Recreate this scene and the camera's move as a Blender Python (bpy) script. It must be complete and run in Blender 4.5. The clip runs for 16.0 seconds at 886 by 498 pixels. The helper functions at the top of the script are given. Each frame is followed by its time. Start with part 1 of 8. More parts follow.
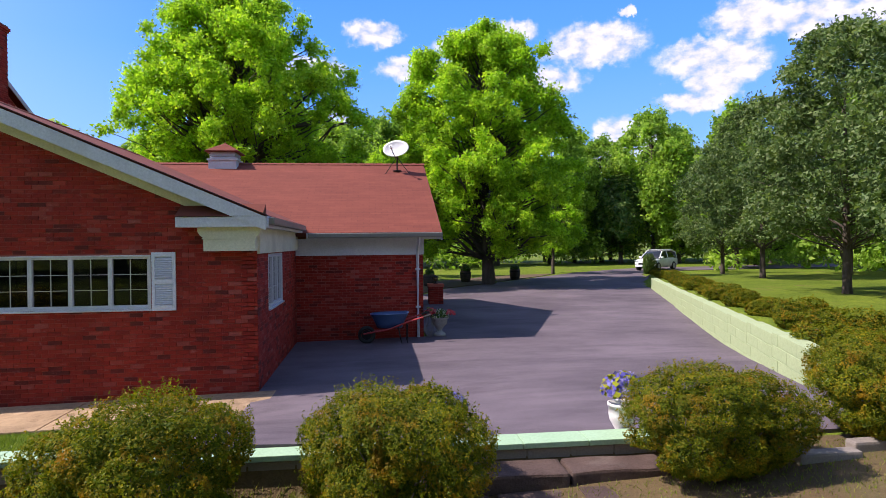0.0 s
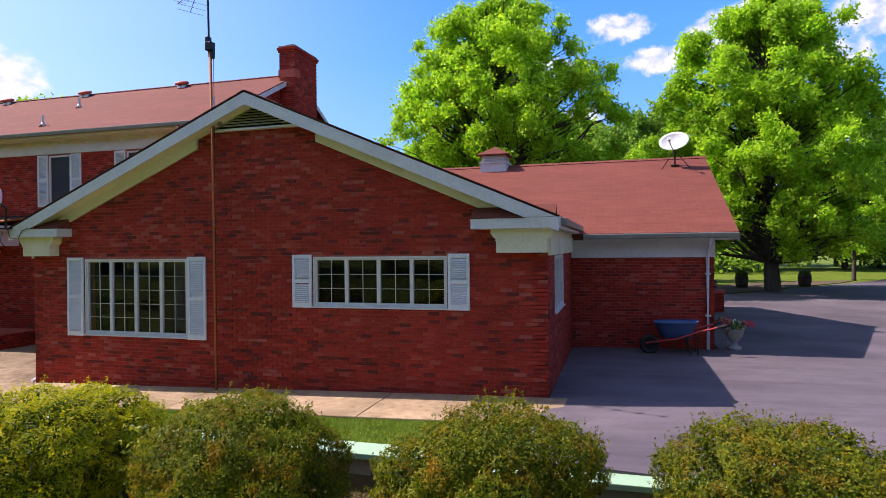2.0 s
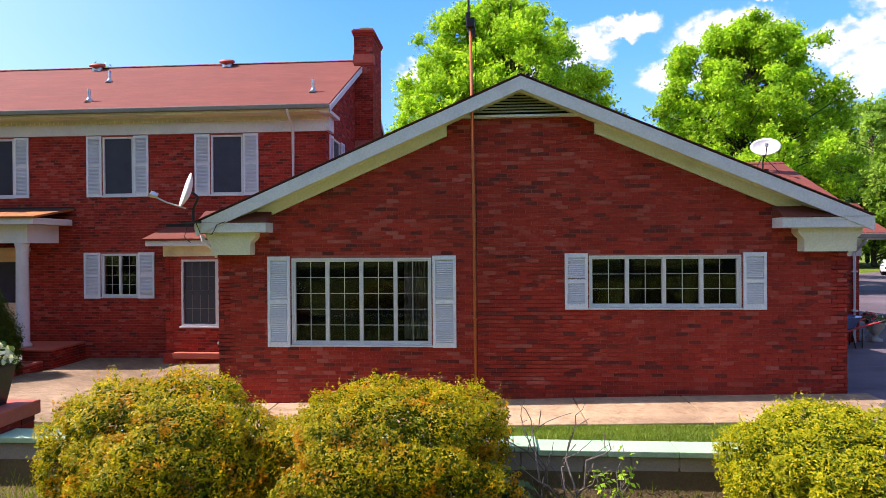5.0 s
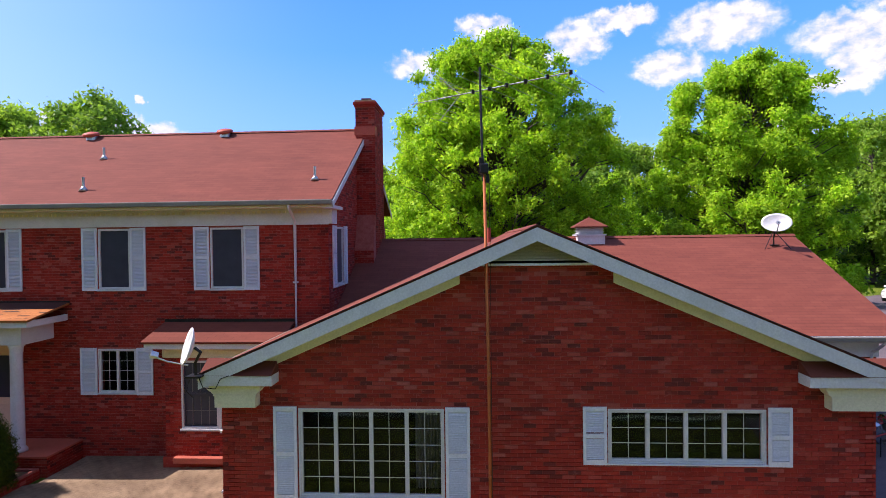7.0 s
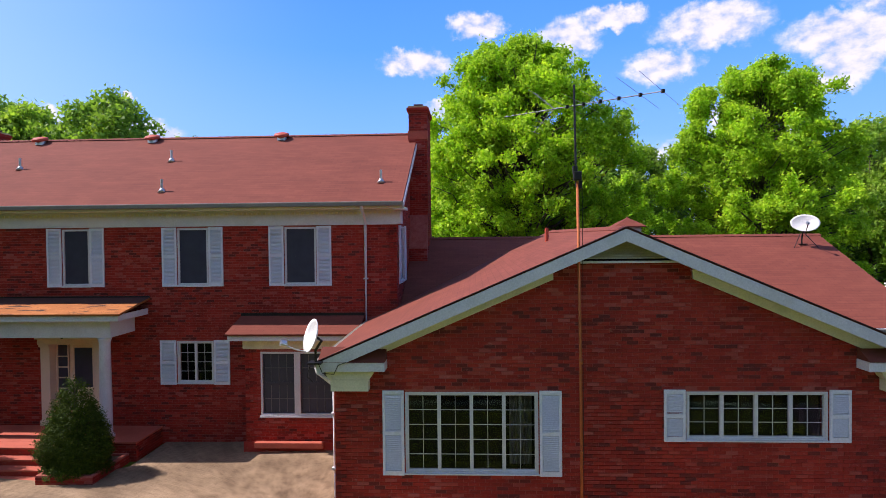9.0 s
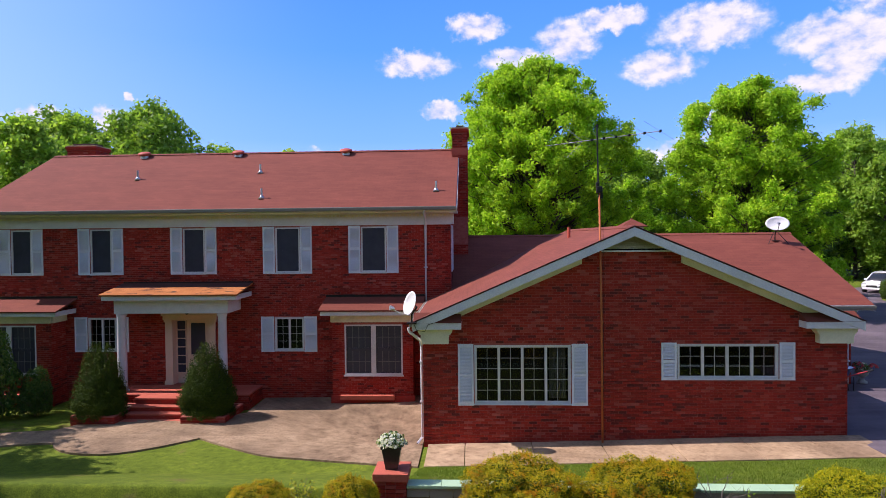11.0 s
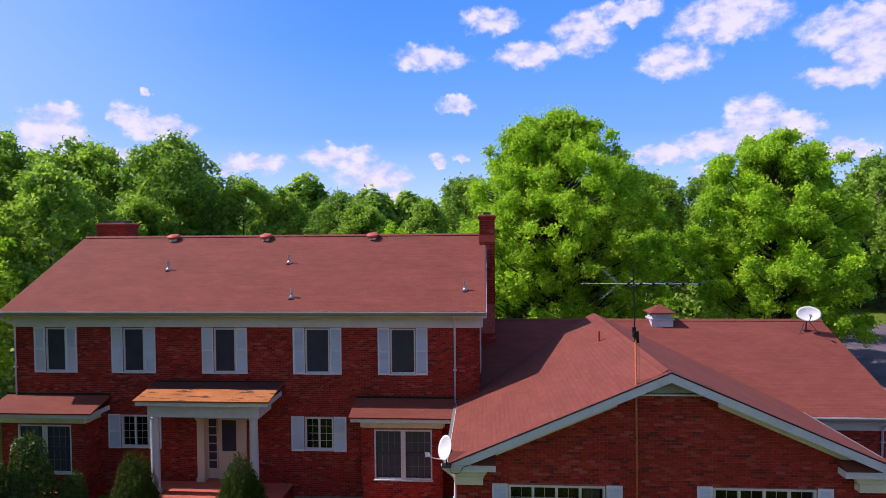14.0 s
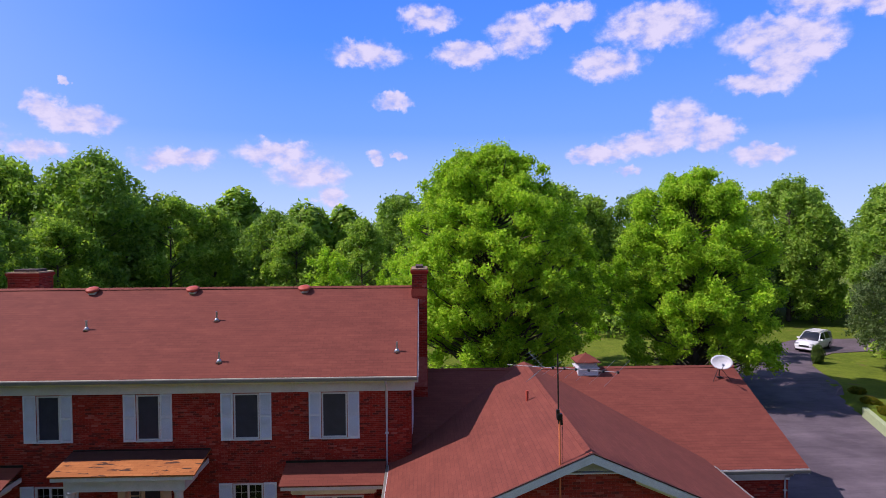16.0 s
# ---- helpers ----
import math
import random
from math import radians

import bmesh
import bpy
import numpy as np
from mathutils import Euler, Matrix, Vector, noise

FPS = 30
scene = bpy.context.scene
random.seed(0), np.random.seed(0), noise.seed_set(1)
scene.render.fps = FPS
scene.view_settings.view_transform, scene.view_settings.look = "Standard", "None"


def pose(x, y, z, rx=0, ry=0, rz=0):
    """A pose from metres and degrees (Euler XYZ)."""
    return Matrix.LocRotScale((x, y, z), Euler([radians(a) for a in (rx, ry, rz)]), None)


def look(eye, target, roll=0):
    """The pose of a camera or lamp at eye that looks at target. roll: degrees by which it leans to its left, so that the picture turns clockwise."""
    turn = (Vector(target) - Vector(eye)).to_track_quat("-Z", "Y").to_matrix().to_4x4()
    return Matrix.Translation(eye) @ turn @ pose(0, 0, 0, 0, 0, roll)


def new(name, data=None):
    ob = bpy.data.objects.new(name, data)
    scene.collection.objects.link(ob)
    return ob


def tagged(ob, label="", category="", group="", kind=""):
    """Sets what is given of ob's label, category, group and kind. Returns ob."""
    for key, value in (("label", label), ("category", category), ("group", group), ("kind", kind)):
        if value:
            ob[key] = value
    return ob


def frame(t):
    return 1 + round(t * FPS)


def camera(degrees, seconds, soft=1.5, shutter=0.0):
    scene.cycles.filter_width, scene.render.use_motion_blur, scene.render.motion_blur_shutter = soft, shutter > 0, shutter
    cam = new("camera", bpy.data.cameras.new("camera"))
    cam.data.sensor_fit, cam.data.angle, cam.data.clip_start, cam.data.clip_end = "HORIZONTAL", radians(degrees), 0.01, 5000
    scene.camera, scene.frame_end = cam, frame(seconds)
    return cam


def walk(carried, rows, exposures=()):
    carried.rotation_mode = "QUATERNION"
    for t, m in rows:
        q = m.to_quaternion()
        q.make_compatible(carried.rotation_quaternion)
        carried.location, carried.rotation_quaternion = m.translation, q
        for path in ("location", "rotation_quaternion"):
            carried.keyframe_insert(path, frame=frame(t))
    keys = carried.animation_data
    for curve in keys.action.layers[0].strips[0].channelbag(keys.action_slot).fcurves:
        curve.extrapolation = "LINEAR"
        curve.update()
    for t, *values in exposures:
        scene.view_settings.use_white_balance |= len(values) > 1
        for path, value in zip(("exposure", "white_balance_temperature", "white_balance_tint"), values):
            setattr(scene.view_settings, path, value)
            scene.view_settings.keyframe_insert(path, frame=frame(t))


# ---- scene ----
cam = camera(71.9, 16.0, soft=0.7)
SUN_STRENGTH, SKY_STRENGTH, BACKDROP_GLOW = 4.8, 0.150, 1.0
EXPOSURES = [(0.0, 0.60, 6450, 22), (2.5, 0.72, 6400, 24), (5.0, 1.02, 6500, 26), (7.3, 0.62, 6350, 25), (9.0, 0.50, 6380, 23), (11.3, 0.42, 6250, 27), (14.0, 0.23, 6080, 29), (16.0, 0.02, 6120, 31)]
PATH = [
    (0, (13.286, -10.32, 2.579), (13.516, -8.333, 2.56), -0.6),
    (0.5, (13.149, -10.155, 2.566), (13.337, -8.164, 2.547), -0.9),
    (1, (13.186, -9.95, 2.591), (13.0, -7.958, 2.578), -0.8),
    (1.5, (12.791, -9.934, 2.604), (12.507, -7.954, 2.591), -0.7),
    (2, (12.478, -9.808, 2.594), (11.928, -7.886, 2.587), -0.6),
    (2.5, (12.384, -9.726, 2.589), (11.72, -7.839, 2.584), -0.5),
    (3, (11.759, -9.831, 2.57), (11.327, -7.878, 2.564), -0.4),
    (3.5, (10.639, -10.044, 2.535), (10.389, -8.06, 2.522), -0.5),
    (4, (8.952, -10.167, 2.391), (8.759, -8.176, 2.384), -0.5),
    (4.5, (7.029, -10.334, 2.279), (6.867, -8.341, 2.274), -0.3),
    (5, (5.573, -10.359, 2.623), (5.43, -8.364, 2.612), -0.4),
    (5.2, (5.298, -10.322, 2.952), (5.162, -8.327, 2.937), -0.5),
    (7.3, (5.281, -9.86, 5.325), (5.152, -7.864, 5.284), -0.7),
    (7.5, (5.102, -9.806, 5.34), (4.972, -7.81, 5.296), -0.7),
    (8, (4.464, -9.714, 5.327), (4.35, -7.718, 5.287), -0.6),
    (8.5, (3.964, -10.122, 5.292), (3.857, -8.125, 5.251), -0.6),
    (9, (3.472, -11.11, 5.285), (3.374, -9.112, 5.241), -0.6),
    (9.2, (3.296, -11.619, 5.203), (3.203, -9.621, 5.171), -0.5),
    (11.3, (1.987, -15.673, 5.191), (1.891, -13.675, 5.147), -0.6),
    (11.5, (1.854, -15.691, 5.266), (1.758, -13.693, 5.22), -0.6),
    (12, (1.604, -15.659, 5.693), (1.503, -13.662, 5.645), -0.5),
    (12.5, (1.506, -15.566, 6.306), (1.397, -13.57, 6.256), -0.4),
    (13, (1.53, -15.491, 7.152), (1.411, -13.495, 7.096), -0.4),
    (13.5, (1.574, -15.461, 8.017), (1.447, -13.466, 7.958), -0.5),
    (14, (1.66, -15.426, 8.906), (1.521, -13.431, 8.844), -0.5),
    (14.5, (1.674, -15.437, 9.701), (1.531, -13.443, 9.637), -0.4),
    (15, (1.678, -15.523, 10.505), (1.535, -13.53, 10.433), -0.4),
    (15.5, (1.631, -15.603, 10.909), (1.487, -13.61, 10.836), -0.4),
    (16, (1.874, -15.518, 11.164), (1.939, -13.52, 11.091), -0.3),
]
walk(cam, [(t, look(eye, aim, roll)) for t, eye, aim, roll in PATH], EXPOSURES)

# ---------------------------------------------------------------- light
SUN_WAY = Vector((0.88, -0.012, -1.0)).normalized()
world = bpy.data.worlds.new("daylight")
world.use_nodes = True
scene.world = world
wn = world.node_tree.nodes
sky = wn.new("ShaderNodeTexSky")
sky.sky_type = "NISHITA"
sky.sun_disc = False
sky.sun_elevation = radians(48.6)
sky.sun_rotation = radians(270)
sky.air_density, sky.dust_density, sky.ozone_density = 1.0, 0.6, 1.5
world.node_tree.links.new(sky.outputs[0], wn["Background"].inputs[0])
wn["Background"].inputs[1].default_value = SKY_STRENGTH
sun_data = bpy.data.lights.new("sun", "SUN")
sun_data.energy, sun_data.angle, sun_data.color = SUN_STRENGTH, radians(0.5), (1.0, 0.93, 0.82)
sun = new("sun", sun_data)
sun.matrix_world = Matrix.Translation((0, 0, 60)) @ SUN_WAY.to_track_quat("-Z", "Y").to_matrix().to_4x4()


# ---------------------------------------------------------------- materials
def shader(name):
    m = bpy.data.materials.new(name)
    m.use_nodes = True
    return m, m.node_tree, m.node_tree.nodes["Principled BSDF"]


def ramp_of(tree, stops, source):
    r = tree.nodes.new("ShaderNodeValToRGB")
    el = r.color_ramp.elements
    while len(el) < len(stops):
        el.new(0.5)
    for e, (at, col) in zip(el, stops):
        e.position, e.color = at, (*col, 1)
    tree.links.new(source, r.inputs[0])
    return r.outputs[0]


def noise_of(tree, scale, detail=4.0, rough=0.6, stretch=None, vector=None):
    n = tree.nodes.new("ShaderNodeTexNoise")
    n.inputs["Scale"].default_value = scale
    n.inputs["Detail"].default_value = detail
    n.inputs["Roughness"].default_value = rough
    if vector is None:
        vector = tree.nodes.new("ShaderNodeTexCoord").outputs["Object"]
    if stretch:
        mp = tree.nodes.new("ShaderNodeMapping")
        mp.inputs["Scale"].default_value = stretch
        tree.links.new(vector, mp.inputs[0])
        vector = mp.outputs[0]
    tree.links.new(vector, n.inputs["Vector"])
    return n.outputs["Fac"]


def mixed(tree, fac, a, b, blend="MIX"):
    m = tree.nodes.new("ShaderNodeMix")
    m.data_type, m.blend_type = "RGBA", blend
    for socket, value in ((m.inputs[0], fac), (m.inputs[6], a), (m.inputs[7], b)):
        if isinstance(value, (int, float)):
            socket.default_value = value
        elif isinstance(value, tuple):
            socket.default_value = (*value, 1)
        else:
            tree.links.new(value, socket)
    return m.outputs[2]


def bumped(tree, bsdf, height, strength, distance):
    b = tree.nodes.new("ShaderNodeBump")
    b.inputs["Strength"].default_value = strength
    b.inputs["Distance"].default_value = distance
    tree.links.new(height, b.inputs["Height"])
    tree.links.new(b.outputs[0], bsdf.inputs["Normal"])


def surface(name, dark, light, scale=3.0, fine=60.0, rough=0.8, bump=0.3, depth=0.004, metal=0.0, stretch=None, spec=0.4, dirt=None):
    """Two tones mixed by a coarse noise, broken up by a fine one that also gives the relief."""
    m, tree, bsdf = shader(name)
    coarse = noise_of(tree, scale, 5, 0.6, stretch)
    grain = noise_of(tree, fine, 3, 0.7, stretch)
    col = ramp_of(tree, [(0.3, dark), (0.7, light)], coarse)
    col = mixed(tree, 0.35, col, ramp_of(tree, [(0.25, tuple(0.6 * c for c in dark)), (0.75, tuple(min(1, 1.25 * c) for c in light))], grain))
    if dirt:
        stain = ramp_of(tree, [(0.55, (0, 0, 0)), (0.72, (1, 1, 1))], noise_of(tree, scale * 0.37, 6, 0.65))
        fac = tree.nodes.new("ShaderNodeMath")
        fac.operation = "MULTIPLY"
        fac.inputs[1].default_value = 0.55
        tree.links.new(stain, fac.inputs[0])
        col = mixed(tree, fac.outputs[0], col, dirt)
    tree.links.new(col, bsdf.inputs["Base Color"])
    bsdf.inputs["Roughness"].default_value = rough
    bsdf.inputs["Metallic"].default_value = metal
    bsdf.inputs["Specular IOR Level"].default_value = spec
    if bump:
        bumped(tree, bsdf, grain, bump, depth)
    return m


def brick_surface(name, single):
    """Fired clay: each brick has a tone of its own, with grain and soot. single: bricks that are objects of their own."""
    m, tree, bsdf = shader(name)
    if single:
        pick = tree.nodes.new("ShaderNodeObjectInfo").outputs["Random"]
    else:
        pick = tree.nodes.new("ShaderNodeNewGeometry").outputs["Random Per Island"]
    tone = ramp_of(tree, [(0.0, (0.115, 0.020, 0.016)), (0.09, (0.16, 0.020, 0.015)), (0.18, (0.26, 0.022, 0.013)),
                          (0.5, (0.31, 0.025, 0.015)), (0.84, (0.355, 0.034, 0.019)), (0.94, (0.37, 0.060, 0.042)), (1.0, (0.39, 0.095, 0.075))], pick)
    place = tree.nodes.new("ShaderNodeNewGeometry").outputs["Position"]
    patch = noise_of(tree, 0.9, 4, 0.6, None, place)
    tone = mixed(tree, 0.5, tone, ramp_of(tree, [(0.3, (0.58, 0.52, 0.52)), (0.62, (1.12, 1.1, 1.1))], patch), "MULTIPLY")
    soot = ramp_of(tree, [(0.56, (0, 0, 0)), (0.70, (0.5, 0.5, 0.5))], noise_of(tree, 2.2, 5, 0.7, (1.0, 1.0, 2.6), place))
    tone = mixed(tree, soot, tone, (0.10, 0.022, 0.018))
    bloom = ramp_of(tree, [(0.58, (0, 0, 0)), (0.70, (0.75, 0.75, 0.75))], noise_of(tree, 6.5, 5, 0.72, (1.0, 1.0, 2.4), place))
    tone = mixed(tree, bloom, tone, (0.40, 0.15, 0.13))
    grain = noise_of(tree, 45, 4, 0.7, None, place)
    tone = mixed(tree, 0.45, tone, ramp_of(tree, [(0.3, (0.5, 0.45, 0.45)), (0.7, (1.3, 1.3, 1.3))], grain), "MULTIPLY")
    tree.links.new(tone, bsdf.inputs["Base Color"])
    bsdf.inputs["Roughness"].default_value = 0.85
    bsdf.inputs["Specular IOR Level"].default_value = 0.25
    bumped(tree, bsdf, grain, 0.5, 0.006)
    return m


def leaf_surface(name, tones, through_light=0.35, rough=0.5, clump=0.55, tips=None, patchy=0.7):
    """Leaves that differ one from another and let some light through."""
    m, tree, bsdf = shader(name)
    pick = tree.nodes.new("ShaderNodeNewGeometry").outputs["Random Per Island"]
    n = len(tones) - 1
    tone = ramp_of(tree, [(k / n, c) for k, c in enumerate(tones)], pick)
    if tips:
        tone = mixed(tree, ramp_of(tree, [(0.50, (0, 0, 0)), (0.66, (0.75, 0.75, 0.75))], noise_of(tree, clump * 1.7, 4, 0.65)), tone, tips)
    patches = noise_of(tree, clump, 3, 0.6)
    tone = mixed(tree, patchy, tone, ramp_of(tree, [(0.32, (0.56, 0.62, 0.56)), (0.68, (1.28, 1.2, 1.0))], patches), "MULTIPLY")
    tree.links.new(tone, bsdf.inputs["Base Color"])
    bsdf.inputs["Roughness"].default_value = rough
    bsdf.inputs["Specular IOR Level"].default_value = 0.16
    tl = tree.nodes.new("ShaderNodeBsdfTranslucent")
    tree.links.new(mixed(tree, 1.0, tone, (1.15, 1.2, 0.5), "MULTIPLY"), tl.inputs[0])
    mix = tree.nodes.new("ShaderNodeMixShader")
    mix.inputs[0].default_value = through_light
    tree.links.new(bsdf.outputs[0], mix.inputs[1])
    tree.links.new(tl.outputs[0], mix.inputs[2])
    tree.links.new(mix.outputs[0], tree.nodes["Material Output"].inputs[0])
    return m


def shingle_surface(name, dark, light, torn=0.0):
    """Asphalt shingles: courses with staggered tabs, granules and old weather stains."""
    m, tree, bsdf = shader(name)
    uv = tree.nodes.new("ShaderNodeUVMap").outputs[0]
    br = tree.nodes.new("ShaderNodeTexBrick")
    br.inputs["Scale"].default_value = 1.0
    br.inputs["Brick Width"].default_value = 0.31
    br.inputs["Row Height"].default_value = 0.135
    br.inputs["Mortar Size"].default_value = 0.006
    br.inputs["Bias"].default_value = -0.2
    br.inputs["Color1"].default_value = (*dark, 1)
    br.inputs["Color2"].default_value = (*light, 1)
    br.inputs["Mortar"].default_value = (*[0.80 * c for c in dark], 1)
    tree.links.new(uv, br.inputs["Vector"])
    stain = noise_of(tree, 0.5, 6, 0.65, (1.0, 2.2, 1.0), uv)
    streak = noise_of(tree, 1.2, 4, 0.6, (0.35, 7.0, 1.0), uv)
    grain = noise_of(tree, 110, 3, 0.7)
    col = mixed(tree, 0.55, br.outputs["Color"], ramp_of(tree, [(0.3, (0.72, 0.66, 0.66)), (0.7, (1.2, 1.18, 1.15))], stain), "MULTIPLY")
    col = mixed(tree, 0.4, col, ramp_of(tree, [(0.3, (0.78, 0.78, 0.80)), (0.7, (1.2, 1.2, 1.2))], streak), "MULTIPLY")
    if torn:
        gone = ramp_of(tree, [(0.562, (0, 0, 0)), (0.58, (torn, torn, torn))], noise_of(tree, 1.0, 4, 0.62, (1.0, 4.5, 1.0), uv))
        col = mixed(tree, gone, col, (0.055, 0.025, 0.017))
    col = mixed(tree, 0.35, col, ramp_of(tree, [(0.25, (0.5, 0.5, 0.5)), (0.75, (1.45, 1.45, 1.45))], grain), "MULTIPLY")
    tree.links.new(col, bsdf.inputs["Base Color"])
    bsdf.inputs["Roughness"].default_value = 0.9
    bsdf.inputs["Specular IOR Level"].default_value = 0.3
    bumped(tree, bsdf, br.outputs["Fac"], -0.12, 0.008)
    return m


def stained_concrete(name, dark, light):
    """Old slab: pale wear, dark weathering in blots of several sizes, fine pits."""
    m, tree, bsdf = shader(name)
    big, mid, small, grain = noise_of(tree, 0.45, 6, 0.65), noise_of(tree, 1.7, 6, 0.7), noise_of(tree, 7.0, 5, 0.7), noise_of(tree, 60, 3, 0.7)
    col = ramp_of(tree, [(0.3, dark), (0.7, light)], mid)
    col = mixed(tree, 0.8, col, ramp_of(tree, [(0.36, (0.50, 0.47, 0.46)), (0.58, (1.05, 1.04, 1.03))], big), "MULTIPLY")
    col = mixed(tree, 0.7, col, ramp_of(tree, [(0.34, (0.60, 0.57, 0.55)), (0.52, (1.0, 1.0, 1.0)), (0.75, (1.15, 1.15, 1.15))], small), "MULTIPLY")
    col = mixed(tree, 0.45, col, ramp_of(tree, [(0.3, (0.6, 0.6, 0.6)), (0.7, (1.35, 1.35, 1.35))], grain), "MULTIPLY")
    tree.links.new(col, bsdf.inputs["Base Color"])
    bsdf.inputs["Roughness"].default_value = 0.88
    bsdf.inputs["Specular IOR Level"].default_value = 0.3
    bumped(tree, bsdf, grain, 0.5, 0.005)
    return m


def old_asphalt(name):
    """Worn asphalt: pale tracks, dark damp-looking blots, streaks along the drive and fine chippings."""
    m, tree, bsdf = shader(name)
    wide, blot, streak, chip = noise_of(tree, 0.28, 5, 0.6), noise_of(tree, 0.75, 7, 0.72, (0.7, 1.2, 1.0)), noise_of(tree, 1.6, 4, 0.6, (0.22, 2.4, 1.0)), noise_of(tree, 75, 3, 0.7)
    col = ramp_of(tree, [(0.3, (0.082, 0.065, 0.077)), (0.7, (0.160, 0.130, 0.148))], wide)
    col = mixed(tree, 0.75, col, ramp_of(tree, [(0.32, (0.60, 0.58, 0.60)), (0.5, (0.98, 0.97, 0.98)), (0.7, (1.22, 1.2, 1.2))], blot), "MULTIPLY")
    col = mixed(tree, 0.32, col, ramp_of(tree, [(0.35, (0.74, 0.72, 0.74)), (0.65, (1.2, 1.18, 1.2))], streak), "MULTIPLY")
    col = mixed(tree, ramp_of(tree, [(0.70, (0, 0, 0)), (0.76, (0.5, 0.5, 0.5))], noise_of(tree, 1.3, 5, 0.7)), col, (0.22, 0.19, 0.20))
    col = mixed(tree, 0.5, col, ramp_of(tree, [(0.3, (0.6, 0.6, 0.6)), (0.7, (1.4, 1.4, 1.4))], chip), "MULTIPLY")
    tree.links.new(col, bsdf.inputs["Base Color"])
    bsdf.inputs["Roughness"].default_value = 0.85
    bsdf.inputs["Specular IOR Level"].default_value = 0.35
    bumped(tree, bsdf, chip, 0.6, 0.006)
    return m


def glass_surface(name):
    m, tree, bsdf = shader(name)
    bsdf.inputs["Base Color"].default_value = (0.62, 0.62, 0.68, 1)
    bsdf.inputs["Transmission Weight"].default_value = 1.0
    bsdf.inputs["Roughness"].default_value = 0.01
    bsdf.inputs["IOR"].default_value = 1.34
    bumped(tree, bsdf, noise_of(tree, 1.3, 2, 0.5), 0.12, 0.02)
    return m


BRICK = brick_surface("brick_clay", False)
BRICK_ONE = brick_surface("brick_clay_single", True)
MORTAR = surface("mortar", (0.27, 0.045, 0.034), (0.42, 0.13, 0.10), 7.0, 40, 0.9, 0.4)
SHINGLE = shingle_surface("red_shingles", (0.172, 0.045, 0.029), (0.198, 0.054, 0.035))
SHINGLE_WORN = shingle_surface("worn_porch_shingles", (0.37, 0.13, 0.036), (0.48, 0.185, 0.055), 0.95)
DARK_ROOFING = surface("dark_roofing", (0.045, 0.016, 0.013), (0.085, 0.030, 0.024), 2.5, 50, 0.95, 0.5, 0.006)
WHITE = surface("white_paint", (0.51, 0.52, 0.57), (0.63, 0.63, 0.67), 2.5, 30, 0.5, 0.15, dirt=(0.46, 0.45, 0.42))
CREAM = surface("cream_soffit_paint", (0.58, 0.55, 0.40), (0.68, 0.65, 0.50), 2.5, 30, 0.55, 0.15, dirt=(0.36, 0.34, 0.24))
SHUTTER = surface("shutter_paint", (0.58, 0.60, 0.69), (0.68, 0.70, 0.78), 3.0, 30, 0.5, 0.1)
FRAME = surface("window_paint", (0.52, 0.52, 0.55), (0.62, 0.62, 0.65), 4.0, 40, 0.45, 0.1)
MUNTIN = surface("muntin_paint", (0.40, 0.41, 0.44), (0.52, 0.53, 0.56), 4.0, 40, 0.45, 0.0)
DOOR = surface("door_paint", (0.66, 0.50, 0.38), (0.74, 0.58, 0.46), 3.0, 40, 0.5, 0.1)
GLASS = glass_surface("window_glass")
SCREEN = surface("insect_screen", (0.026, 0.026, 0.050), (0.046, 0.046, 0.080), 3.0, 90, 0.35, 0.1)
SCREEN_BAR = surface("muntin_behind_screen", (0.11, 0.11, 0.12), (0.17, 0.17, 0.18), 3.0, 60, 0.6, 0.1)
# near black: the shade of unlit hollows painted as a colour
UNLIT_SHADE = surface("unlit_interior_shade", (0.006, 0.006, 0.007), (0.014, 0.013, 0.013), 1.0, 8, 0.9, 0.0)
CURTAIN = surface("lace_curtain", (0.16, 0.15, 0.14), (0.34, 0.33, 0.30), 8.0, 50, 0.9, 0.2)
CONCRETE = stained_concrete("old_concrete", (0.33, 0.225, 0.135), (0.48, 0.345, 0.215))
PATIO = stained_concrete("weathered_patio_concrete", (0.20, 0.135, 0.080), (0.34, 0.245, 0.155))
ASPHALT = old_asphalt("weathered_asphalt")
BLOCK = surface("grey_block", (0.20, 0.17, 0.15), (0.31, 0.27, 0.235), 2.0, 50, 0.9, 0.6, 0.005, dirt=(0.07, 0.06, 0.05))
GREEN_CAP = surface("pale_green_paint", (0.28, 0.44, 0.27), (0.36, 0.52, 0.34), 2.0, 40, 0.7, 0.3, dirt=(0.25, 0.34, 0.22))
LIME_BLOCK = surface("pale_lime_painted_block", (0.30, 0.37, 0.20), (0.39, 0.46, 0.26), 1.5, 40, 0.8, 0.4, dirt=(0.24, 0.26, 0.15))
STEP_RED = surface("red_painted_step", (0.40, 0.085, 0.05), (0.50, 0.12, 0.075), 2.5, 40, 0.7, 0.3, dirt=(0.26, 0.06, 0.04))
RUST = surface("rusty_pipe", (0.29, 0.066, 0.016), (0.48, 0.135, 0.038), 5.0, 60, 0.75, 0.4, 0.002)
DARK_METAL = surface("dark_metal", (0.015, 0.014, 0.016), (0.04, 0.036, 0.036), 6.0, 60, 0.45, 0.2, metal=0.6)
ALU = surface("dull_aluminium", (0.35, 0.36, 0.38), (0.55, 0.56, 0.58), 6.0, 60, 0.4, 0.1, metal=0.9)
OLD_ALU = surface("tarnished_aluminium", (0.20, 0.20, 0.21), (0.32, 0.32, 0.33), 6.0, 60, 0.6, 0.1, metal=0.5)
